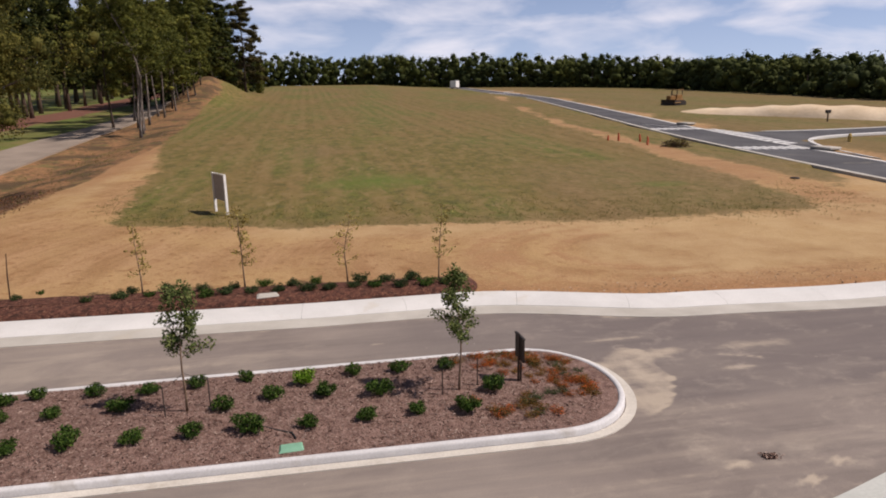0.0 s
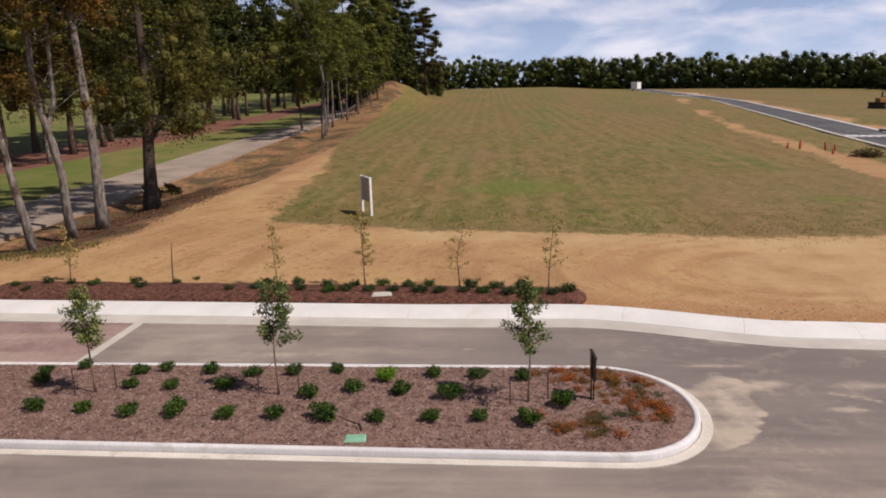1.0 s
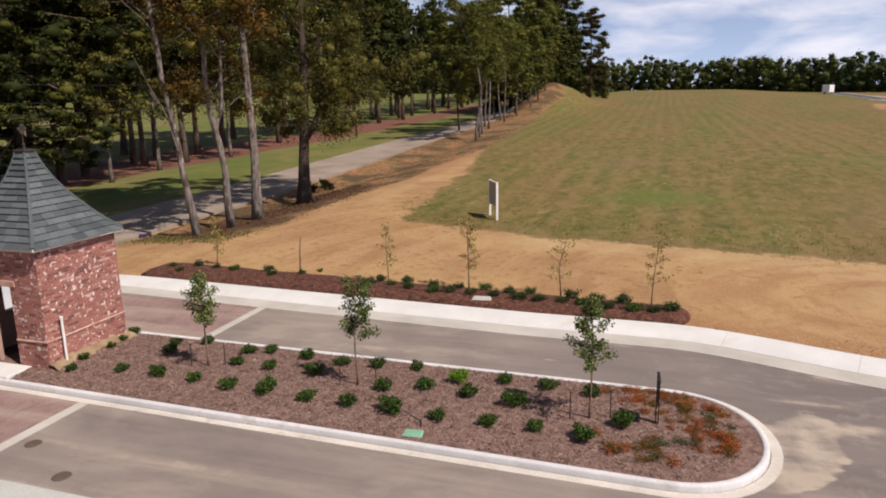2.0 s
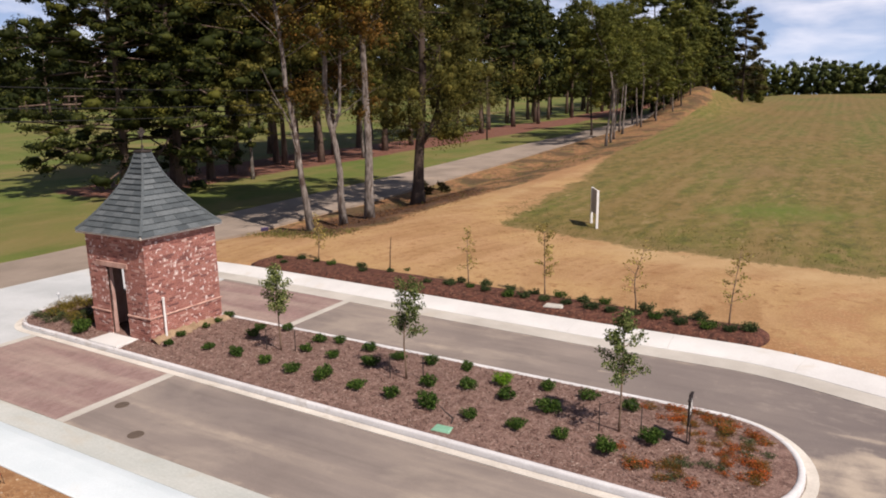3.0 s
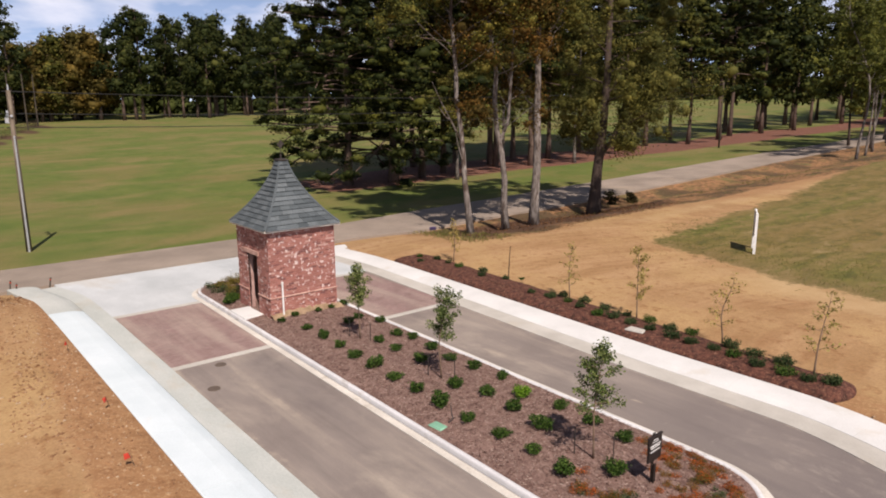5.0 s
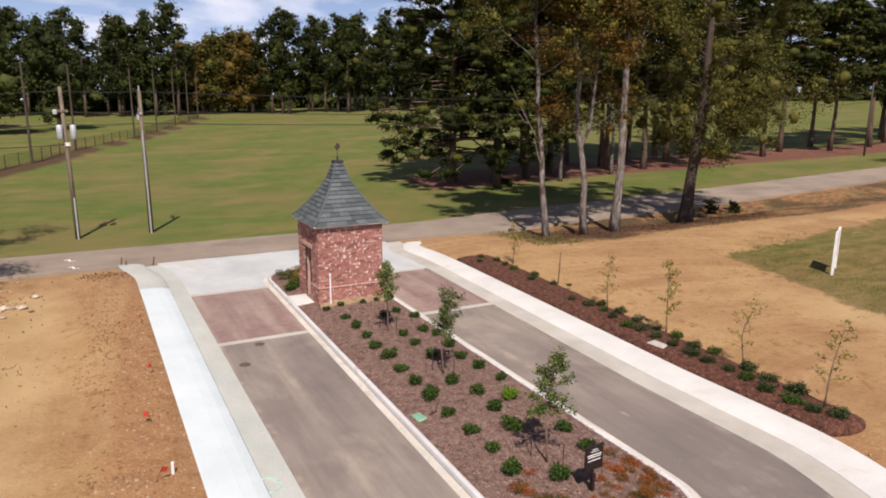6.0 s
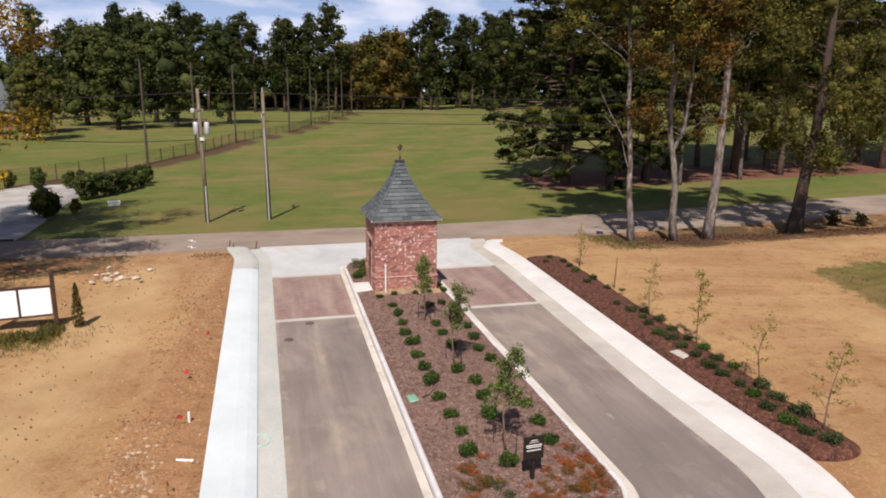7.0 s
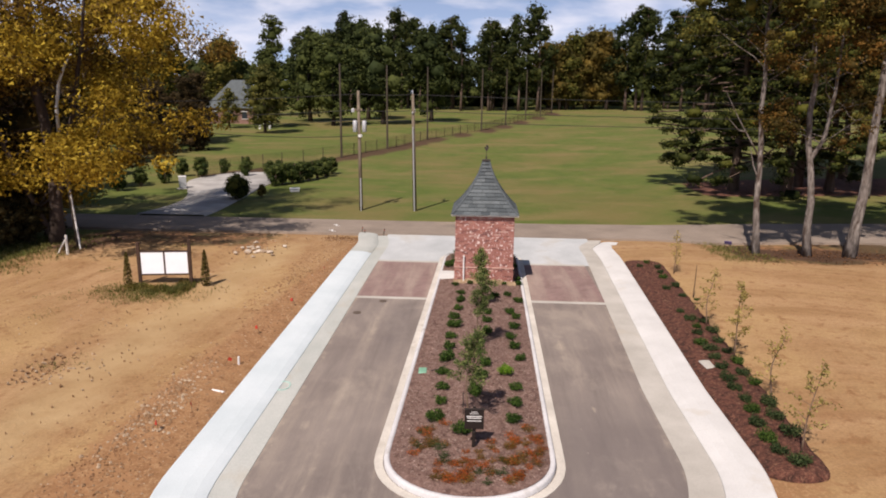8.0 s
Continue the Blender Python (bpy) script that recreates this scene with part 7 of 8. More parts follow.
# ---- signs and street things ----
def build_signs():
    # small dark sign on the island, lettering too small to read
    s = base("garden_sign", 6.1, 14.2, float(mound(6.1, 14.2)), 3, "small dark brown sign with white lettering on a post", "sign")
    p = part("panel", Shape().box((-0.018, -0.235, 0.48), (0.018, 0.235, 0.99), None, 0.006), M["black"], s)
    part("frame_edge", Shape().box((-0.03, -0.25, 0.985), (0.03, 0.25, 1.02), None, 0.008), M["black"], p)
    part("post", Shape().box((-0.035, -0.045, -0.15), (-0.019, 0.045, 1.06), None, 0.006), M["black"], s)
    part("post", Shape().box((0.019, -0.04, -0.15), (0.033, 0.04, 0.42), None, 0.006), M["black"], s)
    for z, w, h in ((0.935, 0.15, 0.014), (0.89, 0.22, 0.012), (0.82, 0.37, 0.022), (0.775, 0.34, 0.020), (0.70, 0.34, 0.022)):
        part("lettering", Shape().box((0.0185, -w / 2, z - h / 2), (0.021, w / 2, z + h / 2)), M["white"], p, "white bar of unreadable lettering")
    # white sign in the pasture, seen from its grey back
    z = float(land(-2.0, 34.4))
    a, b = Vector((-2.0, 34.4, 0)), Vector((-2.66, 35.6, 0))
    turn = math.degrees(math.atan2(b.y - a.y, b.x - a.x))
    s = base("site_sign", a.x, a.y, z, turn, "site sign on two white posts at the pasture's edge", "sign")
    w = (b - a).length
    for x in (0, w):
        part("post", Shape().box((x - 0.055, -0.055, -0.3), (x + 0.055, 0.055, 2.05), None, 0.01), M["white"], s)
    part("panel", Shape().box((0.06, -0.02, 0.78), (w - 0.06, 0.02, 1.98), None, 0.004), M["panel_back"], s, "grey-brown back of the panel")
    part("rail", Shape().box((0.057, -0.03, 1.985), (w - 0.057, 0.03, 2.04), None, 0.005), M["white"], s)
    # blank white double board on dark posts
    a, b = Vector((-7.22, -0.83, 0)), Vector((-7.56, 1.34, 0))
    z = float(land(a.x, a.y)) + 0.08
    turn = math.degrees(math.atan2(b.y - a.y, b.x - a.x))
    w = (b - a).length
    s = base("notice_board", a.x, a.y, z, turn, "blank white double notice board in a dark wooden frame", "notice board")
    for x, h in ((0, 1.95), (w, 2.06)):
        part("post", Shape().box((x - 0.065, -0.065, -0.3), (x + 0.065, 0.065, h), None, 0.012), M["dark_wood"], s)
    for x0, x1 in ((0.10, w / 2 - 0.04), (w / 2 + 0.04, w - 0.10)):
        part("panel", Shape().box((x0, -0.03, 0.52), (x1, 0.02, 1.50), None, 0.004), M["board_white"], s, "blank white panel")
    for z0, z1 in ((0.45, 0.515), (1.505, 1.57)):
        part("rail", Shape().box((0.066, -0.045, z0), (w - 0.066, 0.045, z1), None, 0.006), M["dark_wood"], s)
    part("mullion", Shape().box((w / 2 - 0.035, -0.045, 0.517), (w / 2 + 0.035, 0.045, 1.503), None, 0.006), M["dark_wood"], s)
    cone = make_column(400)
    for x, y, h in ((-7.3, 2.12, 1.0), (-6.9, -1.22, 0.95)):
        plant_shrub(cone, x, y, float(land(x, y)) + 0.08, 20 * x, h, M["leaf_brown"], "narrow browning evergreen beside the notice board", "evergreens by the notice board", "evergreen", "evergreen")
    p = base("small_sign", -19.9, 29.3, float(land(-19.9, 29.3)) + 0.1, 60, "small purple-blue sign lying low by the bank", "sign")
    part("panel", Shape().box((-0.21, -0.02, 0.06), (0.21, 0.02, 0.30), pose(0, 0, 0, 25, 0, 0), 0.01), M["blue"], p)
    part("leg", Shape().box((-0.13, -0.02, -0.1), (-0.11, 0.0, 0.17)), M["iron"], p)
    part("leg", Shape().box((0.11, -0.02, -0.1), (0.13, 0.0, 0.17)), M["iron"], p)


def make_bush(seed, r, h):
    """A clipped rounded bush as (stems, foliage)."""
    rng = np.random.default_rng(seed)
    stems = Shape()
    for k in range(5):
        a = k * 1.257
        stems.tube([(0, 0, -0.1), (0.3 * r * math.cos(a), 0.3 * r * math.sin(a), 0.35 * h), (0.5 * r * math.cos(a), 0.5 * r * math.sin(a), 0.6 * h)], [0.05, 0.035, 0.015], 5, False)
    n = 34
    d = rng.normal(size=(n, 3))
    d /= np.linalg.norm(d, axis=1)[:, None]
    at = d * np.array((0.66 * r, 0.66 * r, 0.36 * h)) * rng.uniform(0.6, 1.05, n)[:, None] + np.array((0, 0, 0.5 * h))
    return smooth(stems.mesh("stem")), blades_mesh("foliage", puffs(at, rng.uniform(0.3, 0.5, n) * r, rng, 44, 0.16, 0.55, 0.9, 0.8))


def make_column(seed):
    rng = np.random.default_rng(seed)
    stems = Shape().tube([(0, 0, -0.1), (0.02, 0, 0.8), (0, 0.02, 1.6)], [0.03, 0.02, 0.008], 5)
    n = 900
    u = rng.uniform(0.04, 1, n)
    a = rng.uniform(0, 6.28, n)
    r = 0.26 * np.sqrt(rng.uniform(0, 1, n)) * (1 - u) ** 0.6 * (0.55 + 0.45 * np.minimum(1, u * 6))
    pts = np.stack([r * np.cos(a), r * np.sin(a), u * 1.75], 1)
    return stems.mesh("stem"), blades_mesh("foliage", [cards(pts, 0.1, rng, 0.45, 0.0, (0, 0, 0.6))])




def build_covers():
    for x, y, r in ((-6.1, 10.22, 0.165), (-4.5, 9.4, 0.175)):
        m = base("manhole_cover", x, y, 0.0, 0, "round cast-iron cover set in the asphalt", "manhole cover", "covers in the drive")
        ring = [(r * math.cos(q), r * math.sin(q)) for q in (2 * math.pi * k / 20 for k in range(20))]
        s = Shape().add([(px, py, 0.004) for px, py in ring] + [(px * 0.94, py * 0.94, 0.016) for px, py in ring] + [(px * 0.9, py * 0.9, 0.011) for px, py in ring], [tuple(range(40, 60))] + [(k, (k + 1) % 20, 20 + (k + 1) % 20, 20 + k) for k in range(20)] + [(20 + k, 20 + (k + 1) % 20, 40 + (k + 1) % 20, 40 + k) for k in range(20)])
        part("lid", s, M["cover"], m)
        lug = Shape()
        for q in range(5):
            lug.box((-r * 0.7, -r * 0.7 + q * r * 0.34, 0.011), (r * 0.7, -r * 0.62 + q * r * 0.34, 0.017))
        part("tread", lug, M["cover"], m)
    b = base("valve_box", 1.37, 12.55, float(mound(1.37, 12.55)) - 0.01, 3, "green plastic valve box lid in the mulch", "valve box")
    part("lid", Shape().box((-0.2, -0.12, 0.0), (0.2, 0.12, 0.05), None, 0.02), M["green_plastic"], b)
    part("rim", Shape().box((-0.22, -0.14, -0.08), (0.22, 0.14, 0.03), None, 0.02), M["green_plastic"], b)
    h = base("drip_hose", 1.2, 12.9, float(mound(1.2, 12.9)), 0, "black irrigation hose curling over the mulch", "hose")
    part("hose", Shape().tube([(0.25, -0.1, 0.02), (0.18, 0.1, 0.03), (-0.1, 0.28, 0.025), (-0.45, 0.55, 0.02), (-0.8, 0.9, 0.03)], [0.016] * 5, 6), M["wire"], h)
    p = base("standpipe", -8.6, 13.55, float(mound(-8.6, 13.55)), 0, "white plastic pipe standing against the gatehouse", "pipe")
    part("pipe", Shape().tube([(0, 0, -0.1), (0, 0, 1.2)], [0.032, 0.032], 10), M["white"], p)
    part("cap", Shape().tube([(0, 0, 1.19), (0, 0, 1.27)], [0.042, 0.042], 10), M["white"], p)


def build_poles():
    def pole(x, y, h, lean, name, label, mt=M["wood"], r=0.15):
        e = base(name, x, y, float(land(x, y)), 0, label, "utility pole")
        part("shaft", Shape().tube([(0, 0, -0.4), (lean[0] * 0.5, lean[1] * 0.5, h * 0.5), (lean[0], lean[1], h)], [r, r * 0.86, r * 0.7], 12), mt, e, soft=True)
        return e
    z = -0.65
    p1 = pole(-31.6, 4.85, 9.25, (-0.1, -0.12), "utility_pole", "weathered wooden utility pole with two grey transformers")
    for dy, dx in ((-0.36, 0.12), (0.36, 0.16)):
        t = part("transformer", Shape().tube([(dx, dy, 6.15), (dx, dy, 6.2), (dx, dy, 6.95), (dx, dy, 7.02)], [0.14, 0.175, 0.175, 0.12], 12), M["metal"], p1, "light grey transformer can", soft=True)
        part("bushing", Shape().tube([(dx, dy, 7.0), (dx, dy, 7.22)], [0.04, 0.025], 6), M["iron"], t)
    part("crossarm", Shape().box((-0.06, -0.55, 7.75), (0.06, 0.2, 7.9), None, 0.01), M["wood"], p1)
    part("cutout", Shape().box((0.06, -0.62, 7.62), (0.18, -0.40, 7.92), None, 0.04), M["metal"], p1, "pale switch box")
    part("conduit", Shape().tube([(0.17, 0.02, -0.2), (0.17, 0.02, 2.6)], [0.05, 0.05], 8), M["metal"], p1)
    part("clamp", Shape().tube([(0, 0, 5.75), (0, 0, 5.95)], [0.17, 0.17], 12), M["white"], p1)
    p2 = pole(-31.8, 9.1, 9.05, (0.9, -0.1), "utility_pole", "leaning weathered utility pole with a short crossarm", M["wood"], 0.16)
    part("sleeve", Shape().tube([(0.17, -0.02, -0.2), (0.83, -0.09, 6.6)], [0.06, 0.045], 8), M["metal"], p2, "grey cable guard up the pole")
    part("crossarm", Shape().box((-0.75, -0.16, 7.62), (0.95, -0.05, 7.74), None, 0.01), M["metal"], p2)
    for dx in (-0.6, -0.2, 0.25):
        part("cutout", Shape().tube([(dx, -0.2, 7.28), (dx, -0.2, 7.6)], [0.05, 0.04], 7), M["metal"], p2, "pale fuse cutout")
    for dx in (-0.7, -0.3, 0.4):
        part("insulator", Shape().tube([(dx, -0.1, 7.74), (dx, -0.1, 7.86), (dx, -0.1, 7.98)], [0.025, 0.035, 0.015], 6), M["metal"], p2)
    part("pin", Shape().tube([(0.9, -0.1, 9.0), (0.9, -0.1, 9.35)], [0.05, 0.03], 6), M["metal"], p2)
    pole(-38.6, 97.0, 9.4, (0, 0), "utility_pole", "slim dark utility pole in the grass by the road", M["wood_dark"], 0.13)
    pole(-31.2, -46.0, 9.4, (0, 0), "utility_pole", "weathered wooden utility pole by the road", M["wood"], 0.15)
    g = pole(-13.9, -7.6, 6.7, (-0.1, -0.5), "utility_pole", "leaning dark pole with a pale curved arm beside the yellow tree", M["wood_dark"], 0.12)
    part("lamp_arm", Shape().tube([(-0.1, -0.5, 6.2), (0.0, -0.42, 7.6), (0.05, -0.1, 8.9), (0.1, 0.4, 9.9), (0.1, 0.75, 10.3)], [0.09, 0.085, 0.075, 0.06, 0.05], 8), M["metal"], g, "pale curved lamp arm", soft=True)
    part("guy_guard", Shape().tube([(0.25, 0.2, -0.1), (0.0, -0.2, 3.2)], [0.05, 0.045], 6), M["white"], g, "white plastic cable guard")
    post = base("fence_post", -12.3, -7.3, float(land(-12.3, -7.3)), 0, "short white braced post by the pole", "post")
    part("post", Shape().tube([(0, 0, -0.1), (0, 0, 1.15)], [0.07, 0.06], 8), M["white"], post)
    part("brace", Shape().tube([(-0.1, -0.65, 0.0), (0, 0, 1.0)], [0.04, 0.035], 6), M["white"], post)
    # wires
    def wire(a, b, sag, nm="overhead_wire"):
        n = 18
        pts = [Vector(a).lerp(Vector(b), k / n) - Vector((0, 0, sag * 4 * (k / n) * (1 - k / n))) for k in range(n + 1)]
        e = base(nm, 0, 0, 0, 0, "thin dark overhead wire between the poles", "wire", "overhead wires")
        part("strand", Shape().tube(pts, [0.022] * (n + 1), 4, False), M["wire"], e)
    for dz, dy in ((8.35, 0), (7.15, -0.1), (6.4, 0.05)):
        wire((-31.7, 4.8, dz), (-31.8, 8.7, dz), 0.08)
        wire((-31.8, 8.8, dz), (-38.6, 97, dz + 1.6), 1.0)
        wire((-31.7, 4.7, dz), (-31.2, -46, dz), 0.9)
    wire((-31.6, 4.8, 5.2), (-14.2, -8.4, 7.2), 0.5)


def build_range_fence():
    """Tall posts of the range netting with a low wire fence between them."""
    spots = [(-71.0, -4.7), (-82.5, 0.0), (-99.0, 4.8), (-120.0, 14.2), (-138.0, 19.7), (-154.0, 25.2), (-168.0, 30.0), (-183.0, 34.5), (-61.0, -10.0), (-50.0, -16.0)]
    for x, y in spots[:8]:
        e = base("net_post", x, y, float(land(x, y)), 0, "tall dark wooden post of the range netting", "post", "netting posts")
        part("shaft", Shape().tube([(0, 0, -0.3), (0, 0, 12.2)], [0.17, 0.11], 8), M["wood_dark"], e)
        part("cap", Shape().tube([(0, 0, 12.2), (0, 0, 12.4)], [0.12, 0.04], 8), M["iron"], e)
    fe = base("wire_fence", 0, 0, 0, 0, "low rusty wire fence along the edge of the turf", "fence")
    order = [spots[9], spots[8]] + spots[:8]
    for (x0, y0), (x1, y1) in zip(order[:-1], order[1:]):
        n = max(2, int(math.hypot(x1 - x0, y1 - y0) / 3.0))
        for k in range(n):
            q0, q1 = k / n, (k + 1) / n
            a = (x0 + (x1 - x0) * q0, y0 + (y1 - y0) * q0)
            b = (x0 + (x1 - x0) * q1, y0 + (y1 - y0) * q1)
            za, zb = float(land(*a)), float(land(*b))
            part("post", Shape().tube([(a[0], a[1], za - 0.1), (a[0], a[1], za + 1.75)], [0.045, 0.04], 6), M["wood_dark"], fe)
            s = Shape()
            for h in (0.15, 0.4, 0.65, 0.9, 1.15, 1.4, 1.65):
                s.tube([(a[0], a[1], za + h), (b[0], b[1], zb + h)], [0.012, 0.012], 4, False)
            for w in range(10):
                qq = (w + 0.5) / 10
                px, py, pz = a[0] + (b[0] - a[0]) * qq, a[1] + (b[1] - a[1]) * qq, za + (zb - za) * qq
                s.tube([(px, py, pz + 0.1), (px, py, pz + 1.7)], [0.010, 0.010], 4, False)
            part("mesh_panel", s, M["dark_wood"], fe)


def build_across_road():
    rng = random.Random(12)
    kinds = [make_bush(260 + k, 0.78, 2.15) for k in range(3)]
    hedge = [(-38.6, -18.7, 1.2), (-42.0, -18.2, 1.0), (-44.3, -16.9, 1.05), (-49.2, -15.2, 1.2), (-49.8, -17.6, 1.05), (-52.5, -14.0, 0.9), (-53.7, -11.9, 1.0), (-51.1, -8.5, 0.95), (-43.7, -5.7, 1.15), (-44.8, -5.3, 1.2), (-45.8, -4.6, 1.15), (-46.9, -4.1, 1.1), (-48.3, -3.6, 1.1), (-49.8, -3.0, 1.1), (-51.8, -2.6, 1.1), (-54.2, -2.4, 1.05), (-52.6, -8.0, 0.9), (-50.6, -11.0, 0.9)]
    for i, (x, y, sc) in enumerate(hedge):
        plant_shrub(kinds[i % 3], x, y, float(land(x, y)), rng.uniform(0, 360), sc * 0.95, M["leaf_hedge"], "bushy dark evergreen bordering the gravel driveway", "bushes along the driveway", "bush", "bush", 1.0)
    plant_shrub(make_bush(266, 1.25, 2.5), -35.0, -6.4, float(land(-35, -6.4)), 0, 1.0, M["needle"], "dense round dark bush beside the gravel driveway", "bushes along the driveway", "bush", "bush", 1.0)
    plant_shrub(kinds[1], -37.0, -4.9, float(land(-37, -4.9)), 0, 0.6, M["leaf_brown"], "dry brown bush beside the gravel driveway", "bushes along the driveway", "bush", "bush", 1.0)
    b = base("utility_cabinet", -40.8, -13.6, float(land(-40.8, -13.6)) + 0.1, 20, "pale grey utility cabinet beside the driveway", "cabinet")
    part("body", Shape().box((-0.28, -0.32, 0.0), (0.28, 0.32, 1.1), None, 0.03), M["metal"], b)
    part("cap", Shape().box((-0.31, -0.35, 1.1), (0.31, 0.35, 1.16), None, 0.02), M["white"], b)
    part("plinth", Shape().box((-0.45, -0.5, -0.2), (0.45, 0.5, 0.02), None, 0.02), M["concrete"], b)
    b = base("white_tub", -40.5, -2.9, float(land(-40.5, -2.9)) + 0.02, 15, "white low tub standing in the turf", "tub")
    part("wall", Shape().box((-0.32, -0.42, 0.0), (0.32, 0.42, 0.32), None, 0.06), M["white"], b)
    part("rim", Shape().box((-0.37, -0.47, 0.29), (0.37, 0.47, 0.37), None, 0.03), M["white"], b)
    # house far behind the trees
    hx, hy = -136.0, -41.5
    h = base("house", hx, hy, float(land(hx, hy)), 0, "distant brick house with a steep grey roof", "house")
    part("wall", Shape().box((-6, -5, -0.5), (6, 5, 3.4)), M["brick_far"], h)
    s = Shape().add([(-6.6, -5.6, 3.3), (6.6, -5.6, 3.3), (6.6, 5.6, 3.3), (-6.6, 5.6, 3.3), (0, -1.5, 9.4), (0, 1.5, 9.4)], [(0, 1, 4), (1, 2, 5, 4), (2, 3, 5), (3, 0, 4, 5), (3, 2, 1, 0)])
    part("roof", s, M["slate_joined"], h)
    for y in (-3.4, 0.0, 3.2):
        wdw = part("window", Shape().box((6.0, y - 0.6, 1.0), (6.06, y + 0.6, 2.5)), M["glass"], h)
        part("window_frame", Shape().box((6.0, y - 0.7, 2.5), (6.09, y + 0.7, 2.62)).box((6.0, y - 0.7, 0.9), (6.12, y + 0.7, 1.0)), M["white"], wdw)
    g = base("pergola", -117.5, -29.9, float(land(-117.5, -29.9)), 10, "small white garden pergola on the lawn", "pergola")
    g.scale = (0.62, 0.62, 0.8)
    for x in (-1.3, 1.3):
        for y in (-1.6, 0, 1.6):
            part("column", Shape().tube([(x, y, -0.2), (x, y, 2.7)], [0.17, 0.15], 8), M["white"], g)
    for x in (-1.3, 1.3):
        part("beam", Shape().box((x - 0.12, -2.1, 2.7), (x + 0.12, 2.1, 2.95), None, 0.01), M["white"], g)
    for k in range(9):
        y = -2 + k * 0.5
        part("rafter", Shape().box((-1.9, y - 0.05, 2.95), (1.9, y + 0.05, 3.12)), M["white"], g)


M["brick_far"] = grainy("house brick", (0.20, 0.11, 0.09), (0.28, 0.17, 0.14), 8, 0.6, 0.9, 0.3, 0.01)


def build_beyond_field():
    # bulldozer by the sand
    x, y = 69.8, 121.5
    d = base("bulldozer", x, y, float(land(x, y)) + 0.05, 200, "rusty yellow bulldozer parked on bare ground", "bulldozer")
    for sy in (-1.05, 1.05):
        prof = [(-1.6, 0.15), (-1.35, 0.0), (1.35, 0.0), (1.65, 0.25), (1.5, 0.75), (1.2, 0.9), (-1.2, 0.9), (-1.6, 0.65)]
        n = len(prof)
        vs = [(px, sy - 0.25, pz) for px, pz in prof] + [(px, sy + 0.25, pz) for px, pz in prof]
        part("track", Shape().add(vs, [tuple(range(n)), tuple(range(2 * n - 1, n - 1, -1))] + [(k, n + k, n + (k + 1) % n, (k + 1) % n) for k in range(n)]), M["iron"], d)
    part("body", Shape().box((-1.5, -0.75, 0.55), (0.5, 0.75, 1.2), None, 0.06).box((0.3, -0.5, 0.7), (1.8, 0.5, 1.75), None, 0.1), M["yellow"], d)
    cab = part("cab", Shape().box((-1.2, -0.65, 1.2), (0.25, 0.65, 1.9), None, 0.06), M["yellow"], d)
    for px in (-1.15, 0.2):
        for py in (-0.6, 0.6):
            part("pillar", Shape().box((px - 0.05, py - 0.05, 1.9), (px + 0.05, py + 0.05, 2.75)), M["iron"], cab)
    part("canopy", Shape().box((-1.35, -0.8, 2.75), (0.4, 0.8, 2.85), None, 0.03), M["yellow"], cab)
    part("exhaust", Shape().tube([(1.3, 0.2, 1.7), (1.3, 0.2, 2.6)], [0.06, 0.06], 8), M["iron"], d)
    bl = Shape()
    arc = [(2.1 + 0.22 * math.cos(q), 0.55 + 0.55 * math.sin(q)) for q in (2.0 + 2.2 * k / 6 for k in range(7))]
    vs = [(px, -1.6, pz) for px, pz in arc] + [(px, 1.6, pz) for px, pz in arc] + [(px + 0.08, -1.6, pz) for px, pz in arc] + [(px + 0.08, 1.6, pz) for px, pz in arc]
    fs = [(k, k + 1, 7 + k + 1, 7 + k) for k in range(6)] + [(14 + k, 21 + k, 21 + k + 1, 14 + k + 1) for k in range(6)] + [(0, 7, 21, 14), (6, 20, 27, 13)]
    part("blade", bl.add(vs, fs), M["iron"], d)
    for sy in (-1.35, 1.35):
        part("arm", Shape().tube([(0, sy, 0.5), (2.0, sy, 0.45)], [0.1, 0.1], 6), M["yellow"], d)
    # patch of dead leaves on the asphalt
    nr = np.random.default_rng(71)
    pts = np.stack([nr.normal(9.52, 0.075, 260), nr.normal(10.65, 0.045, 260), nr.uniform(0.008, 0.03, 260)], 1)
    me = blades_mesh("leaf_litter", [cards(pts, 0.05, nr, 0.6, 0.8)])
    me.materials.append(M["chip"])
    tagged(new("leaf_litter", me), "small drift of dead brown leaves on the asphalt", "leaves", kind="stuff")
    # fallen leaves under the trees on the bank
    n = 5200
    px, py = nr.normal(-16.4, 1.9, n), nr.uniform(28.5, 46.5, n)
    px += 0.6 * (py > 37)
    keep = (px > -20.3) & (px < -12.6)
    px, py = px[keep], py[keep]
    me = blades_mesh("fallen_leaves", [cards(np.stack([px, py, land(px, py) + 0.10 * sst(-21, -17, px) + 0.03], 1), 0.085, nr, 0.6, 0.7)])
    me.materials.append(M["fallen"])
    tagged(new("fallen_leaves", me), "brown fallen leaves littering the bank under the trees", "leaves", kind="stuff")
    # bank of pale sand
    a, b = Vector((63.5, 107.0)), Vector((80.0, 70.0))
    s = Shape()
    nu, nv = 60, 16
    vs = []
    rng = np.random.default_rng(33)
    ax = (b - a).normalized()
    pr = Vector((-ax.y, ax.x))
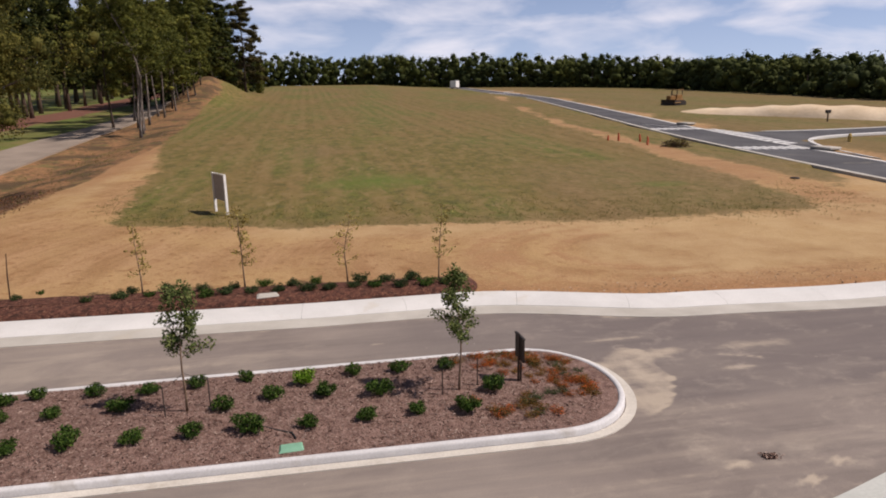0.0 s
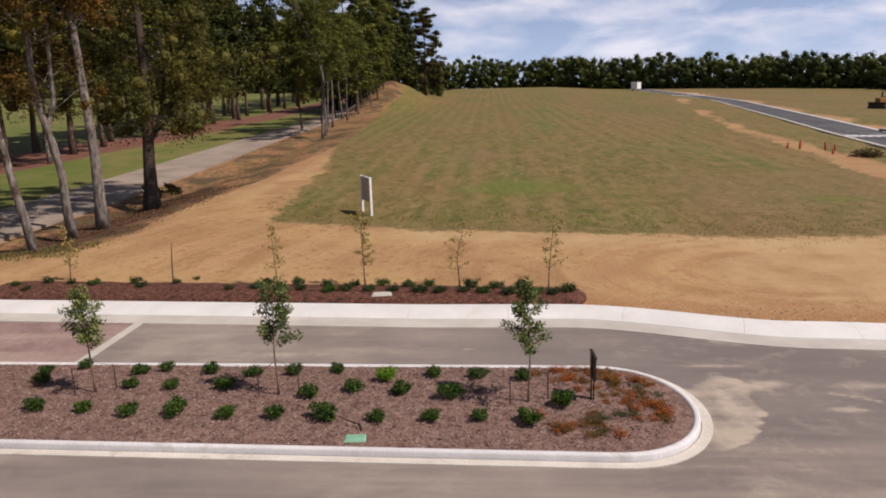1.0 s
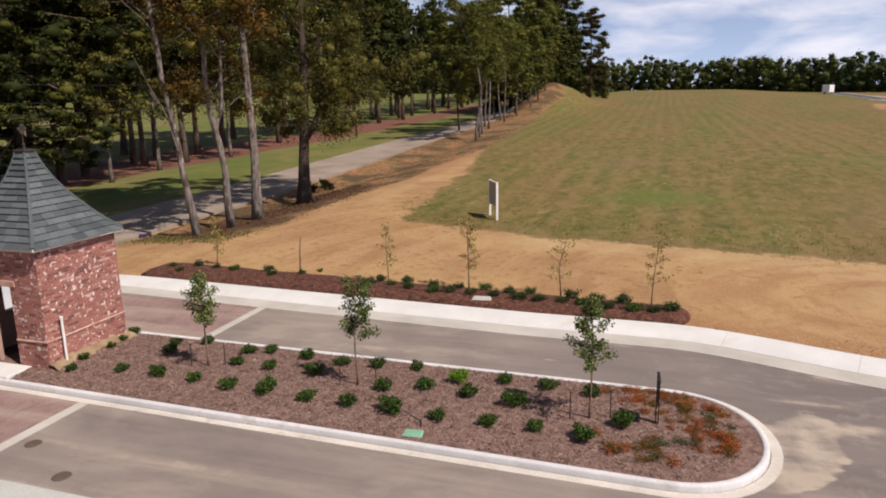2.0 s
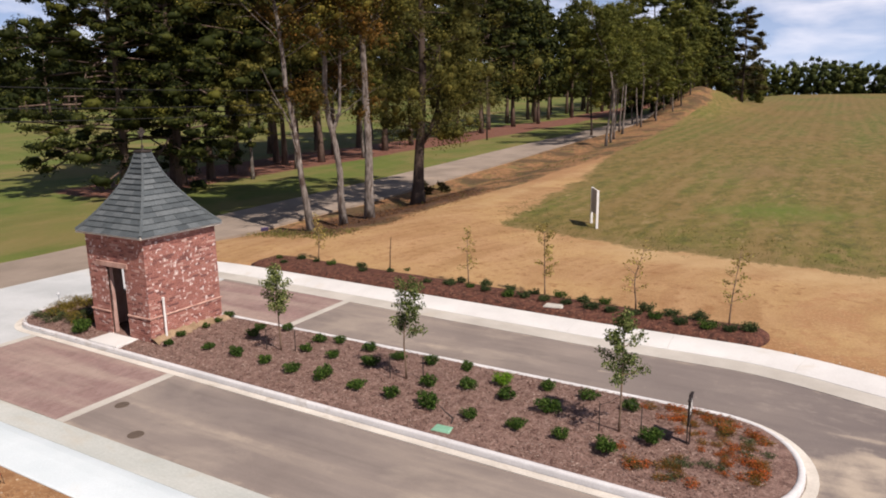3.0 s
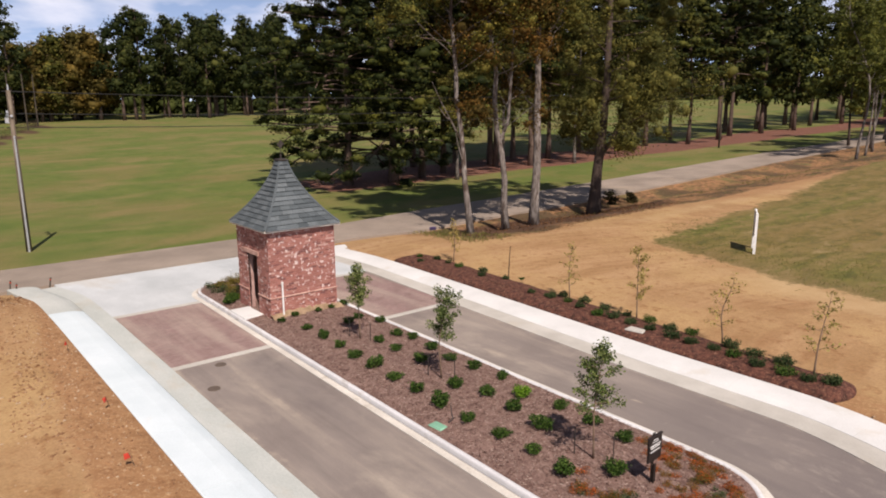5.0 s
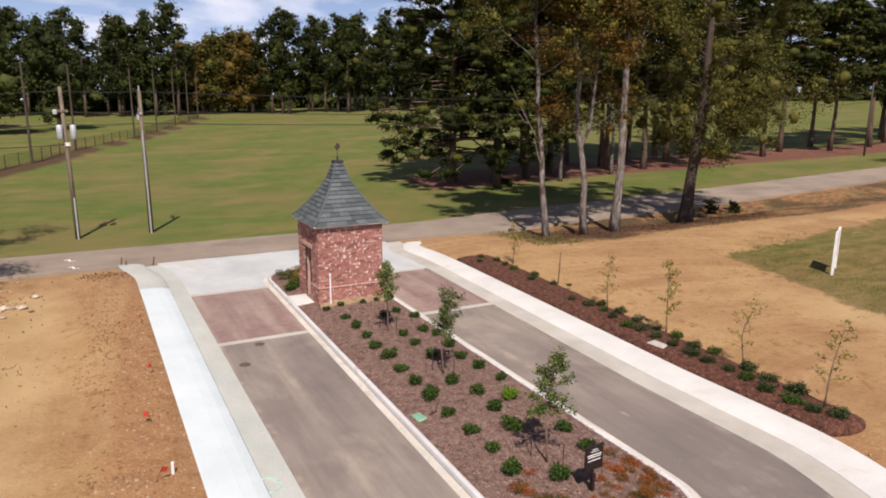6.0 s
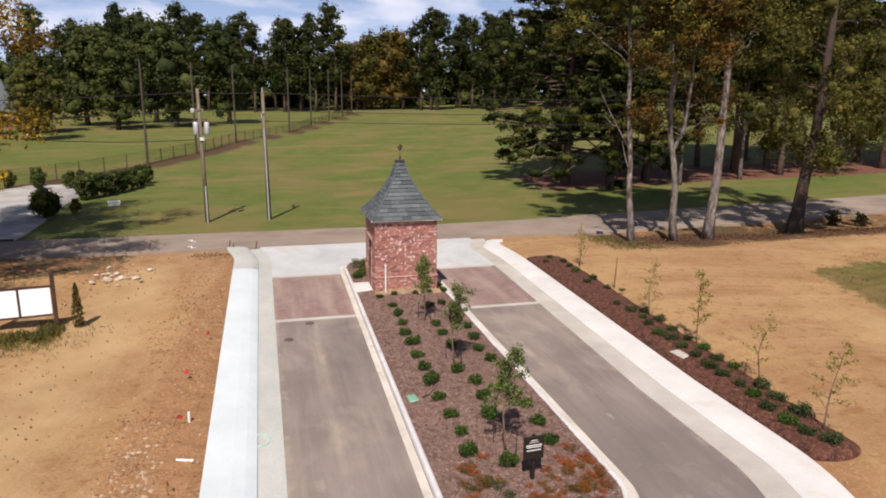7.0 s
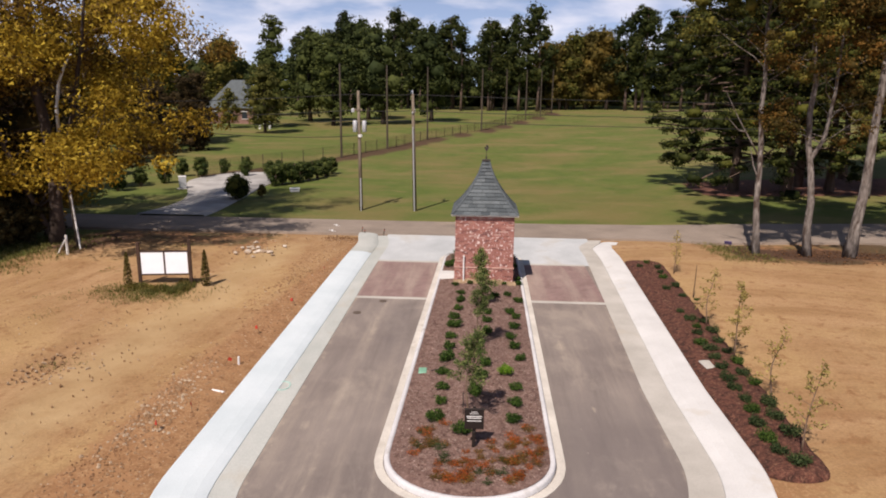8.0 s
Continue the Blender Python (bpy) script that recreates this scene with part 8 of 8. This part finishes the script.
    for i in range(nu + 1):
        for j in range(nv + 1):
            u, v = i / nu, j / nv * 2 - 1
            wd = 4.6 + 0.8 * math.sin(u * 9)
            p = a.lerp(b, u) + pr * (v * wd - 26 * u * (1 - u) * (1 - 0.5 * u))
            hgt = (0.7 + 1.1 * sst(0.1, 0.55, u)) * sst(0, 0.16, u) * sst(1, 0.9, u) * (1 - abs(v) ** 3.2) * (0.95 + 0.03 * math.sin(u * 13) + 0.05 * math.sin(u * 47 + v * 3))
            vs.append((p.x, p.y, float(land(p.x, p.y)) - 0.12 + float(hgt)))
    fs = [(i * (nv + 1) + j, (i + 1) * (nv + 1) + j, (i + 1) * (nv + 1) + j + 1, i * (nv + 1) + j + 1) for i in range(nu) for j in range(nv)]
    tagged(part("sand_bank", s.add(vs, fs), M["sand"], soft=True), "long bank of pale bulldozed sand beyond the road", "sand bank", kind="stuff")
    # box trailer
    x, y = 61.5, 281.0
    t = base("box_trailer", x, y, float(land(x, y)), 62, "white box trailer parked at the end of the field", "trailer")
    part("body", Shape().box((-2.6, -1.2, 0.7), (2.6, 1.2, 3.3), None, 0.05), M["white"], t)
    part("door", Shape().box((2.6, -1.1, 0.8), (2.64, 1.1, 3.2), None, 0.01), M["panel_back"], t, "brown rear door")
    for wx in (-0.6, 0.5):
        for sy in (-1.1, 1.1):
            w = part("wheel", Shape().tube([(wx, sy - 0.12, 0.38), (wx, sy + 0.12, 0.38)], [0.38, 0.38], 12), M["iron"], t)
            part("rim", Shape().tube([(wx, sy - 0.13, 0.38), (wx, sy + 0.13, 0.38)], [0.2, 0.2], 8), M["metal"], w)
    part("drawbar", Shape().box((-3.8, -0.08, 0.55), (-2.6, 0.08, 0.7)), M["iron"], t)
    # markers, junk and inlets along the new road
    for x, y, h in ((29.9, 62.6, 0.55), (30.7, 62.0, 0.8), (32.2, 60.6, 0.75), (32.7, 60.0, 0.6), (31.4, 57.6, 0.5)):
        e = base("marker_post", x, y, float(land(x, y)), 25 * x, "short orange plastic marker leaning by the worn strip", "marker", "orange markers")
        part("post", Shape().tube([(0, 0, -0.1), (0.03, 0.02, h * 0.5), (0.1, 0.05, h)], [0.11, 0.10, 0.07], 8), M["orange"], e)
        part("foot", Shape().box((-0.2, -0.2, -0.06), (0.2, 0.2, 0.06), None, 0.02), M["iron"], e)
    e = base("brush_heap", 33.0, 55.6, float(land(33.0, 55.6)) + 0.06, 30, "low heap of brown brush beside the new road", "debris")
    r2 = np.random.default_rng(35)
    s = Shape()
    for k in range(170):
        p = Vector((r2.normal() * 0.55, r2.normal() * 0.5, abs(r2.normal()) * 0.22))
        q = p + Vector((r2.normal(), r2.normal(), abs(r2.normal()) * 0.35)) * 0.42
        s.tube([p, q], [0.03, 0.012], 4, False)
    tagged(part("sticks", s, M["dark_wood"], e), kind="stuff")
    me = blades_mesh("leaf_litter", [cards(clump((0, 0, 0.25), 1.0, 500, r2, 0.45), 0.16, r2, 0.6, 0.3, None, True)])
    part("dead_leaves", me, M["leaf_brown"], e)
    e = base("rubber_tyre", 30.4, 37.2, float(land(30.4, 37.2)) + 0.12, 30, "small worn black tyre lying on the dirt", "tyre")
    ring = [(0.2 + 0.075 * math.cos(w), 0.075 * math.sin(w)) for w in (2 * math.pi * k / 8 for k in range(8))]
    vs = [(r * math.cos(q), r * math.sin(q), z) for q in (2 * math.pi * k / 16 for k in range(16)) for r, z in ring]
    fs = [(i * 8 + c, ((i + 1) % 16) * 8 + c, ((i + 1) % 16) * 8 + (c + 1) % 8, i * 8 + (c + 1) % 8) for i in range(16) for c in range(8)]
    part("casing", Shape().add(vs, fs), M["iron"], e, soft=True)
    for x, y in ((43.2, 50.2), (46.9, 78.0)):
        e = base("drain_inlet", x, y, float(land(x, y)), 10, "concrete drain inlet with a dark slot at the kerb", "drain inlet", "inlets on the new road")
        part("lid", Shape().box((-0.6, -1.0, 0.12), (0.6, 1.0, 0.3), None, 0.03), M["concrete"], e)
        # solid block; the slot's unlit hollow is put into its black colour
        part("slot", Shape().box((-0.62, -0.9, -0.1), (0.5, 0.9, 0.119)), M["dark"], e)
    e = base("marker_post", 63.5, 74.5, float(land(63.5, 74.5)), 0, "short dark post with a box by the side street", "post")
    part("post", Shape().box((-0.06, -0.06, -0.2), (0.06, 0.06, 1.2)), M["dark_wood"], e)
    part("box", Shape().box((-0.3, -0.15, 1.2), (0.3, 0.15, 1.6), None, 0.05), M["iron"], e)
    e = base("hydrant", 49.1, 54.4, float(land(49.1, 54.4)), 0, "pale yellow hydrant in the grass by the road", "hydrant")
    part("barrel", Shape().tube([(0, 0, -0.1), (0, 0, 0.6), (0, 0, 0.75), (0, 0, 0.85)], [0.16, 0.15, 0.13, 0.05], 10), M["hydrant"], e)
    part("nozzle", Shape().tube([(0, -0.25, 0.5), (0, 0.25, 0.5)], [0.07, 0.07], 8), M["hydrant"], e)
    e = base("radio_mast", 150.0, 152.0, float(land(150, 152)), 0, "thin lattice mast above the woods", "mast")
    part("shaft", Shape().tube([(0, 0, 0), (0, 0, 18.5)], [0.2, 0.12], 6), M["metal"], e)
    part("arms", Shape().box((-0.8, -0.08, 16.3), (0.8, 0.08, 16.5)).box((-0.6, -0.08, 17.3), (0.6, 0.08, 17.5)), M["metal"], e)


M["fallen"] = leafy("fallen leaves", (0.030, 0.018, 0.012), (0.10, 0.052, 0.028), (0.26, 0.13, 0.06), 0.8, 0.1)
M["hydrant"] = painted("hydrant paint", (0.5, 0.36, 0.12), 0.5)


def build_dirt_details():
    rng = random.Random(21)
    for x, y, h in ((1.35, 6.65, 0.32), (3.3, 6.75, 0.22)):
        e = base("pvc_stub", x, y, float(land(x, y)) + 0.08, rng.uniform(0, 360), "white plastic pipe stub in the clay beside the kerb", "pipe", "pipe stubs")
        if h > 0.3:
            part("pipe", Shape().tube([(0, 0, -0.1), (0.01, 0, h)], [0.035, 0.035], 8), M["white"], e)
        else:
            part("pipe", Shape().tube([(-0.2, 0, 0.04), (0.2, 0.05, 0.05)], [0.035, 0.035], 8), M["white"], e)
    for x, y, h in ((-20.95, 6.75, 0.5), (-20.7, 6.95, 0.35), (-20.5, 8.2, 0.45)):
        e = base("survey_stake", x, y, float(land(x, y)), 15 * y, "thin dark survey stake at the end of the kerb", "stake", "survey stakes")
        part("post", Shape().box((-0.025, -0.02, -0.1), (0.025, 0.02, h), pose(0, 0, 0, 8, 6, 0), 0.005), M["wood_dark"], e)
        part("ribbon", Shape().box((-0.03, -0.025, h * 0.75), (0.03, 0.025, h * 0.85), pose(0, 0, 0, 8, 6, 0)), M["red"], e)
    for x, y in ((-1.3, 6.5), (1.6, 6.25), (-4.8, 6.85), (-9.8, 6.9), (4.6, 6.5), (5.9, 6.2)):
        e = base("marking_flag", x, y, float(land(x, y)) + 0.08, rng.uniform(0, 360), "small red marking flag fallen in the clay", "flag", "red flags")
        lean = rng.uniform(0.05, 0.22)
        part("wire", Shape().tube([(0, 0, -0.05), (lean * 0.5, 0.02, 0.2), (lean, 0.04, 0.40)], [0.006] * 3, 4), M["iron"], e)
        part("cloth", Shape().add([(lean * 0.75, 0.03, 0.28), (lean, 0.04, 0.40), (lean + 0.10, 0.05, 0.37), (lean + 0.07, 0.09, 0.25), (lean + 0.04, 0.07, 0.33)], [(0, 1, 4), (1, 2, 4), (2, 3, 4), (3, 0, 4)]), M["red"], e)
    # pale rubble where the track meets the road
    nrg = np.random.default_rng(29)
    for k in range(22):
        x, y = -14.2 + nrg.normal() * 1.1, 1.8 + nrg.normal() * 0.75
        r = nrg.uniform(0.07, 0.20)
        v = ICO_V * r * nrg.uniform(0.65, 1.2, (12, 1)) * np.array((1.2, 0.95, 0.6))
        rock = part("rock", Shape().add([tuple(p) for p in v], [tuple(int(i) for i in f) for f in ICO_F]), M["rubble"], m=pose(x, y, float(land(x, y)) + 0.10 + 0.25 * r, 0, 0, nrg.uniform(0, 360)))
        tagged(rock, "pale angular rock lying in the clay", "rock", "rubble by the road")
    # stones and clods, one mass
    nrg = np.random.default_rng(19)
    s = Shape()
    spots = []
    for k in range(1500):
        x = nrg.uniform(-18, 10)
        y = 7.15 - abs(nrg.normal()) * 0.9 - (0.6 if nrg.uniform() < 0.3 else 0)
        if x > 0 and nrg.uniform() < 0.6:
            y -= nrg.uniform(0, 1.2)
        spots.append((x, y, 0.012 + 0.035 * nrg.uniform() ** 2))
    for k in range(130):
        spots.append((nrg.normal() * 1.4 - 15.6, nrg.normal() * 1.2 + 1.6, 0.02 + 0.08 * nrg.uniform() ** 2))
    for k in range(520):
        spots.append((nrg.normal() * 1.5 + 4.4, nrg.normal() * 0.35 + 5.65, nrg.uniform(0.02, 0.075)))
    for k in range(120):
        spots.append((nrg.normal() * 0.8 + 2.0, nrg.normal() * 0.6 + 0.8, nrg.uniform(0.02, 0.07)))
    for k in range(900):
        spots.append((nrg.uniform(-14, 9), nrg.uniform(-7, 5), nrg.uniform(0.01, 0.04)))
    for k in range(700):
        spots.append((nrg.uniform(7, 30), nrg.uniform(19.2, 20.6) + 0.8 * nrg.uniform() ** 2, nrg.uniform(0.015, 0.05)))
    for x, y, r in spots:
        if y > float(left_edge(x)) - 1.72 and y < float(right_edge(x)) + 1.75:
            continue
        z = float(land(x, y)) + 0.10 + 0.10 * math.exp(-((y - 5.6) / 0.9) ** 2)
        o = [(x + r * nrg.uniform(0.7, 1.2), y, z), (x, y + r * nrg.uniform(0.7, 1.2), z), (x - r * nrg.uniform(0.7, 1.2), y, z), (x, y - r * nrg.uniform(0.7, 1.2), z), (x + r * 0.2, y, z + r * nrg.uniform(0.6, 1.0)), (x, y, z - 0.15)]
        s.add(o, [(0, 1, 4), (1, 2, 4), (2, 3, 4), (3, 0, 4), (1, 0, 5), (2, 1, 5), (3, 2, 5), (0, 3, 5)])
    c = Shape()
    for k in range(3600):
        x = nrg.uniform(-19, 9)
        y = 7.1 - nrg.uniform(0, 1.9) ** 1.2 - 0.25 * math.sin(x * 0.9)
        r = 0.012 + 0.045 * nrg.uniform() ** 3
        if y > float(left_edge(x)) - 1.86:
            continue
        z = float(land(x, y)) + 0.10 + 0.10 * math.exp(-((y - 5.6) / 0.9) ** 2)
        o = [(x + r * nrg.uniform(0.7, 1.4), y, z), (x, y + r * nrg.uniform(0.7, 1.4), z), (x - r * nrg.uniform(0.7, 1.4), y, z), (x, y - r * nrg.uniform(0.7, 1.4), z), (x + r * 0.2, y, z + r * nrg.uniform(0.5, 1.1)), (x, y, z - 0.12)]
        c.add(o, [(0, 1, 4), (1, 2, 4), (2, 3, 4), (3, 0, 4), (1, 0, 5), (2, 1, 5), (3, 2, 5), (0, 3, 5)])
    tagged(part("clay_clods", c, M["clod"]), "crumbled clods of clay strewn along the kerb", "clods", kind="stuff")
    tagged(part("loose_stones", s, M["stone"]), "clods and pale stones scattered on the clay", "stones", kind="stuff")


def build_grass():
    """Ragged grass where it meets the clay, at the notice board and under the trees."""
    nrg = np.random.default_rng(25)
    groups = []
    def tuft(x, y, n, r, h):
        p = nrg.normal(size=(n, 3)) * np.array((r, r, 0.0))
        p += np.array((x, y, float(land(x, y)) + 0.08 + h * 0.4))
        groups.append((p, h))
    ex, ey = [-9.5, -6.6, 0.6, 9.3, 15.5, 24.6, 31], [39, 33.6, 31.7, 30.6, 29.3, 28.4, 31.5]
    for k in range(1500):
        x = nrg.uniform(-8.8, 30)
        y = float(np.interp(x, ex, ey)) + nrg.normal() * 0.9 + abs(nrg.normal()) * 3.0
        tuft(x, y, 7, 0.15, 0.12)
    for k in range(150):
        tuft(-5.9 + nrg.normal() * 0.7, -0.3 + nrg.normal() * 1.2, 16, 0.2, 0.17)
    for cx, cy in ((-15.3, -2.2), (-15.0, -2.6), (2.0, 0.6), (1.6, 1.3), (-3.0, -2.4), (-9.5, -3.6), (2.6, -1.2)):
        for k in range(10):
            tuft(cx + nrg.normal() * 0.35, cy + nrg.normal() * 0.25, 9, 0.12, 0.11)
    for k in range(160):
        tuft(nrg.uniform(-19.5, -13.5), nrg.uniform(27.0, 30), 9, 0.2, 0.22)
    for k in range(260):
        tuft(nrg.uniform(-19.5, -13.2), nrg.uniform(40, 100), 8, 0.3, 0.2)
    for k in range(260):
        tuft(nrg.uniform(-17, -8), nrg.uniform(-9, -6.5) - nrg.uniform(0, 3), 10, 0.25, 0.25)
    green = []
    for k in range(120):
        x, y = -6.75 + nrg.normal() * 0.42, nrg.uniform(-1.3, 1.5)
        if wob(x, y, 2.2, 12) < -0.35 or (x > -6.3 and nrg.uniform() < 0.5):
            continue
        p = nrg.normal(size=(30, 3)) * np.array((0.17, 0.17, 0.0)) + np.array((x, y, float(land(x, y)) + 0.17))
        green.append(p)
    me = blades_mesh("grass", [cards(np.concatenate(green), 0.3, nrg, 0.13, -0.6, (0, 0, 1.0))])
    me.materials.append(M["grass_green"])
    tagged(new("weeds", me), "tall green weeds round the notice board", "weeds", kind="stuff")
    pieces = []
    for h in sorted({g[1] for g in groups}):
        pts = np.concatenate([g[0] for g in groups if g[1] == h])
        pieces.append(cards(pts, h, nrg, 0.12, -0.6, (0, 0, 1.1)))
    me = blades_mesh("grass", pieces)
    me.materials.append(M["grass_blade"])
    tagged(new("grass_tufts", me), "ragged dry grass along the edge of the clay", "grass", kind="stuff")


build_island_planting()
build_saplings()
build_bed_planting()
scatter_chips()
build_signs()
build_covers()
build_poles()
build_range_fence()
build_across_road()
build_beyond_field()
build_dirt_details()
build_grass()

# ---- pieces of the walls ----
lay_bricks(*GATE)
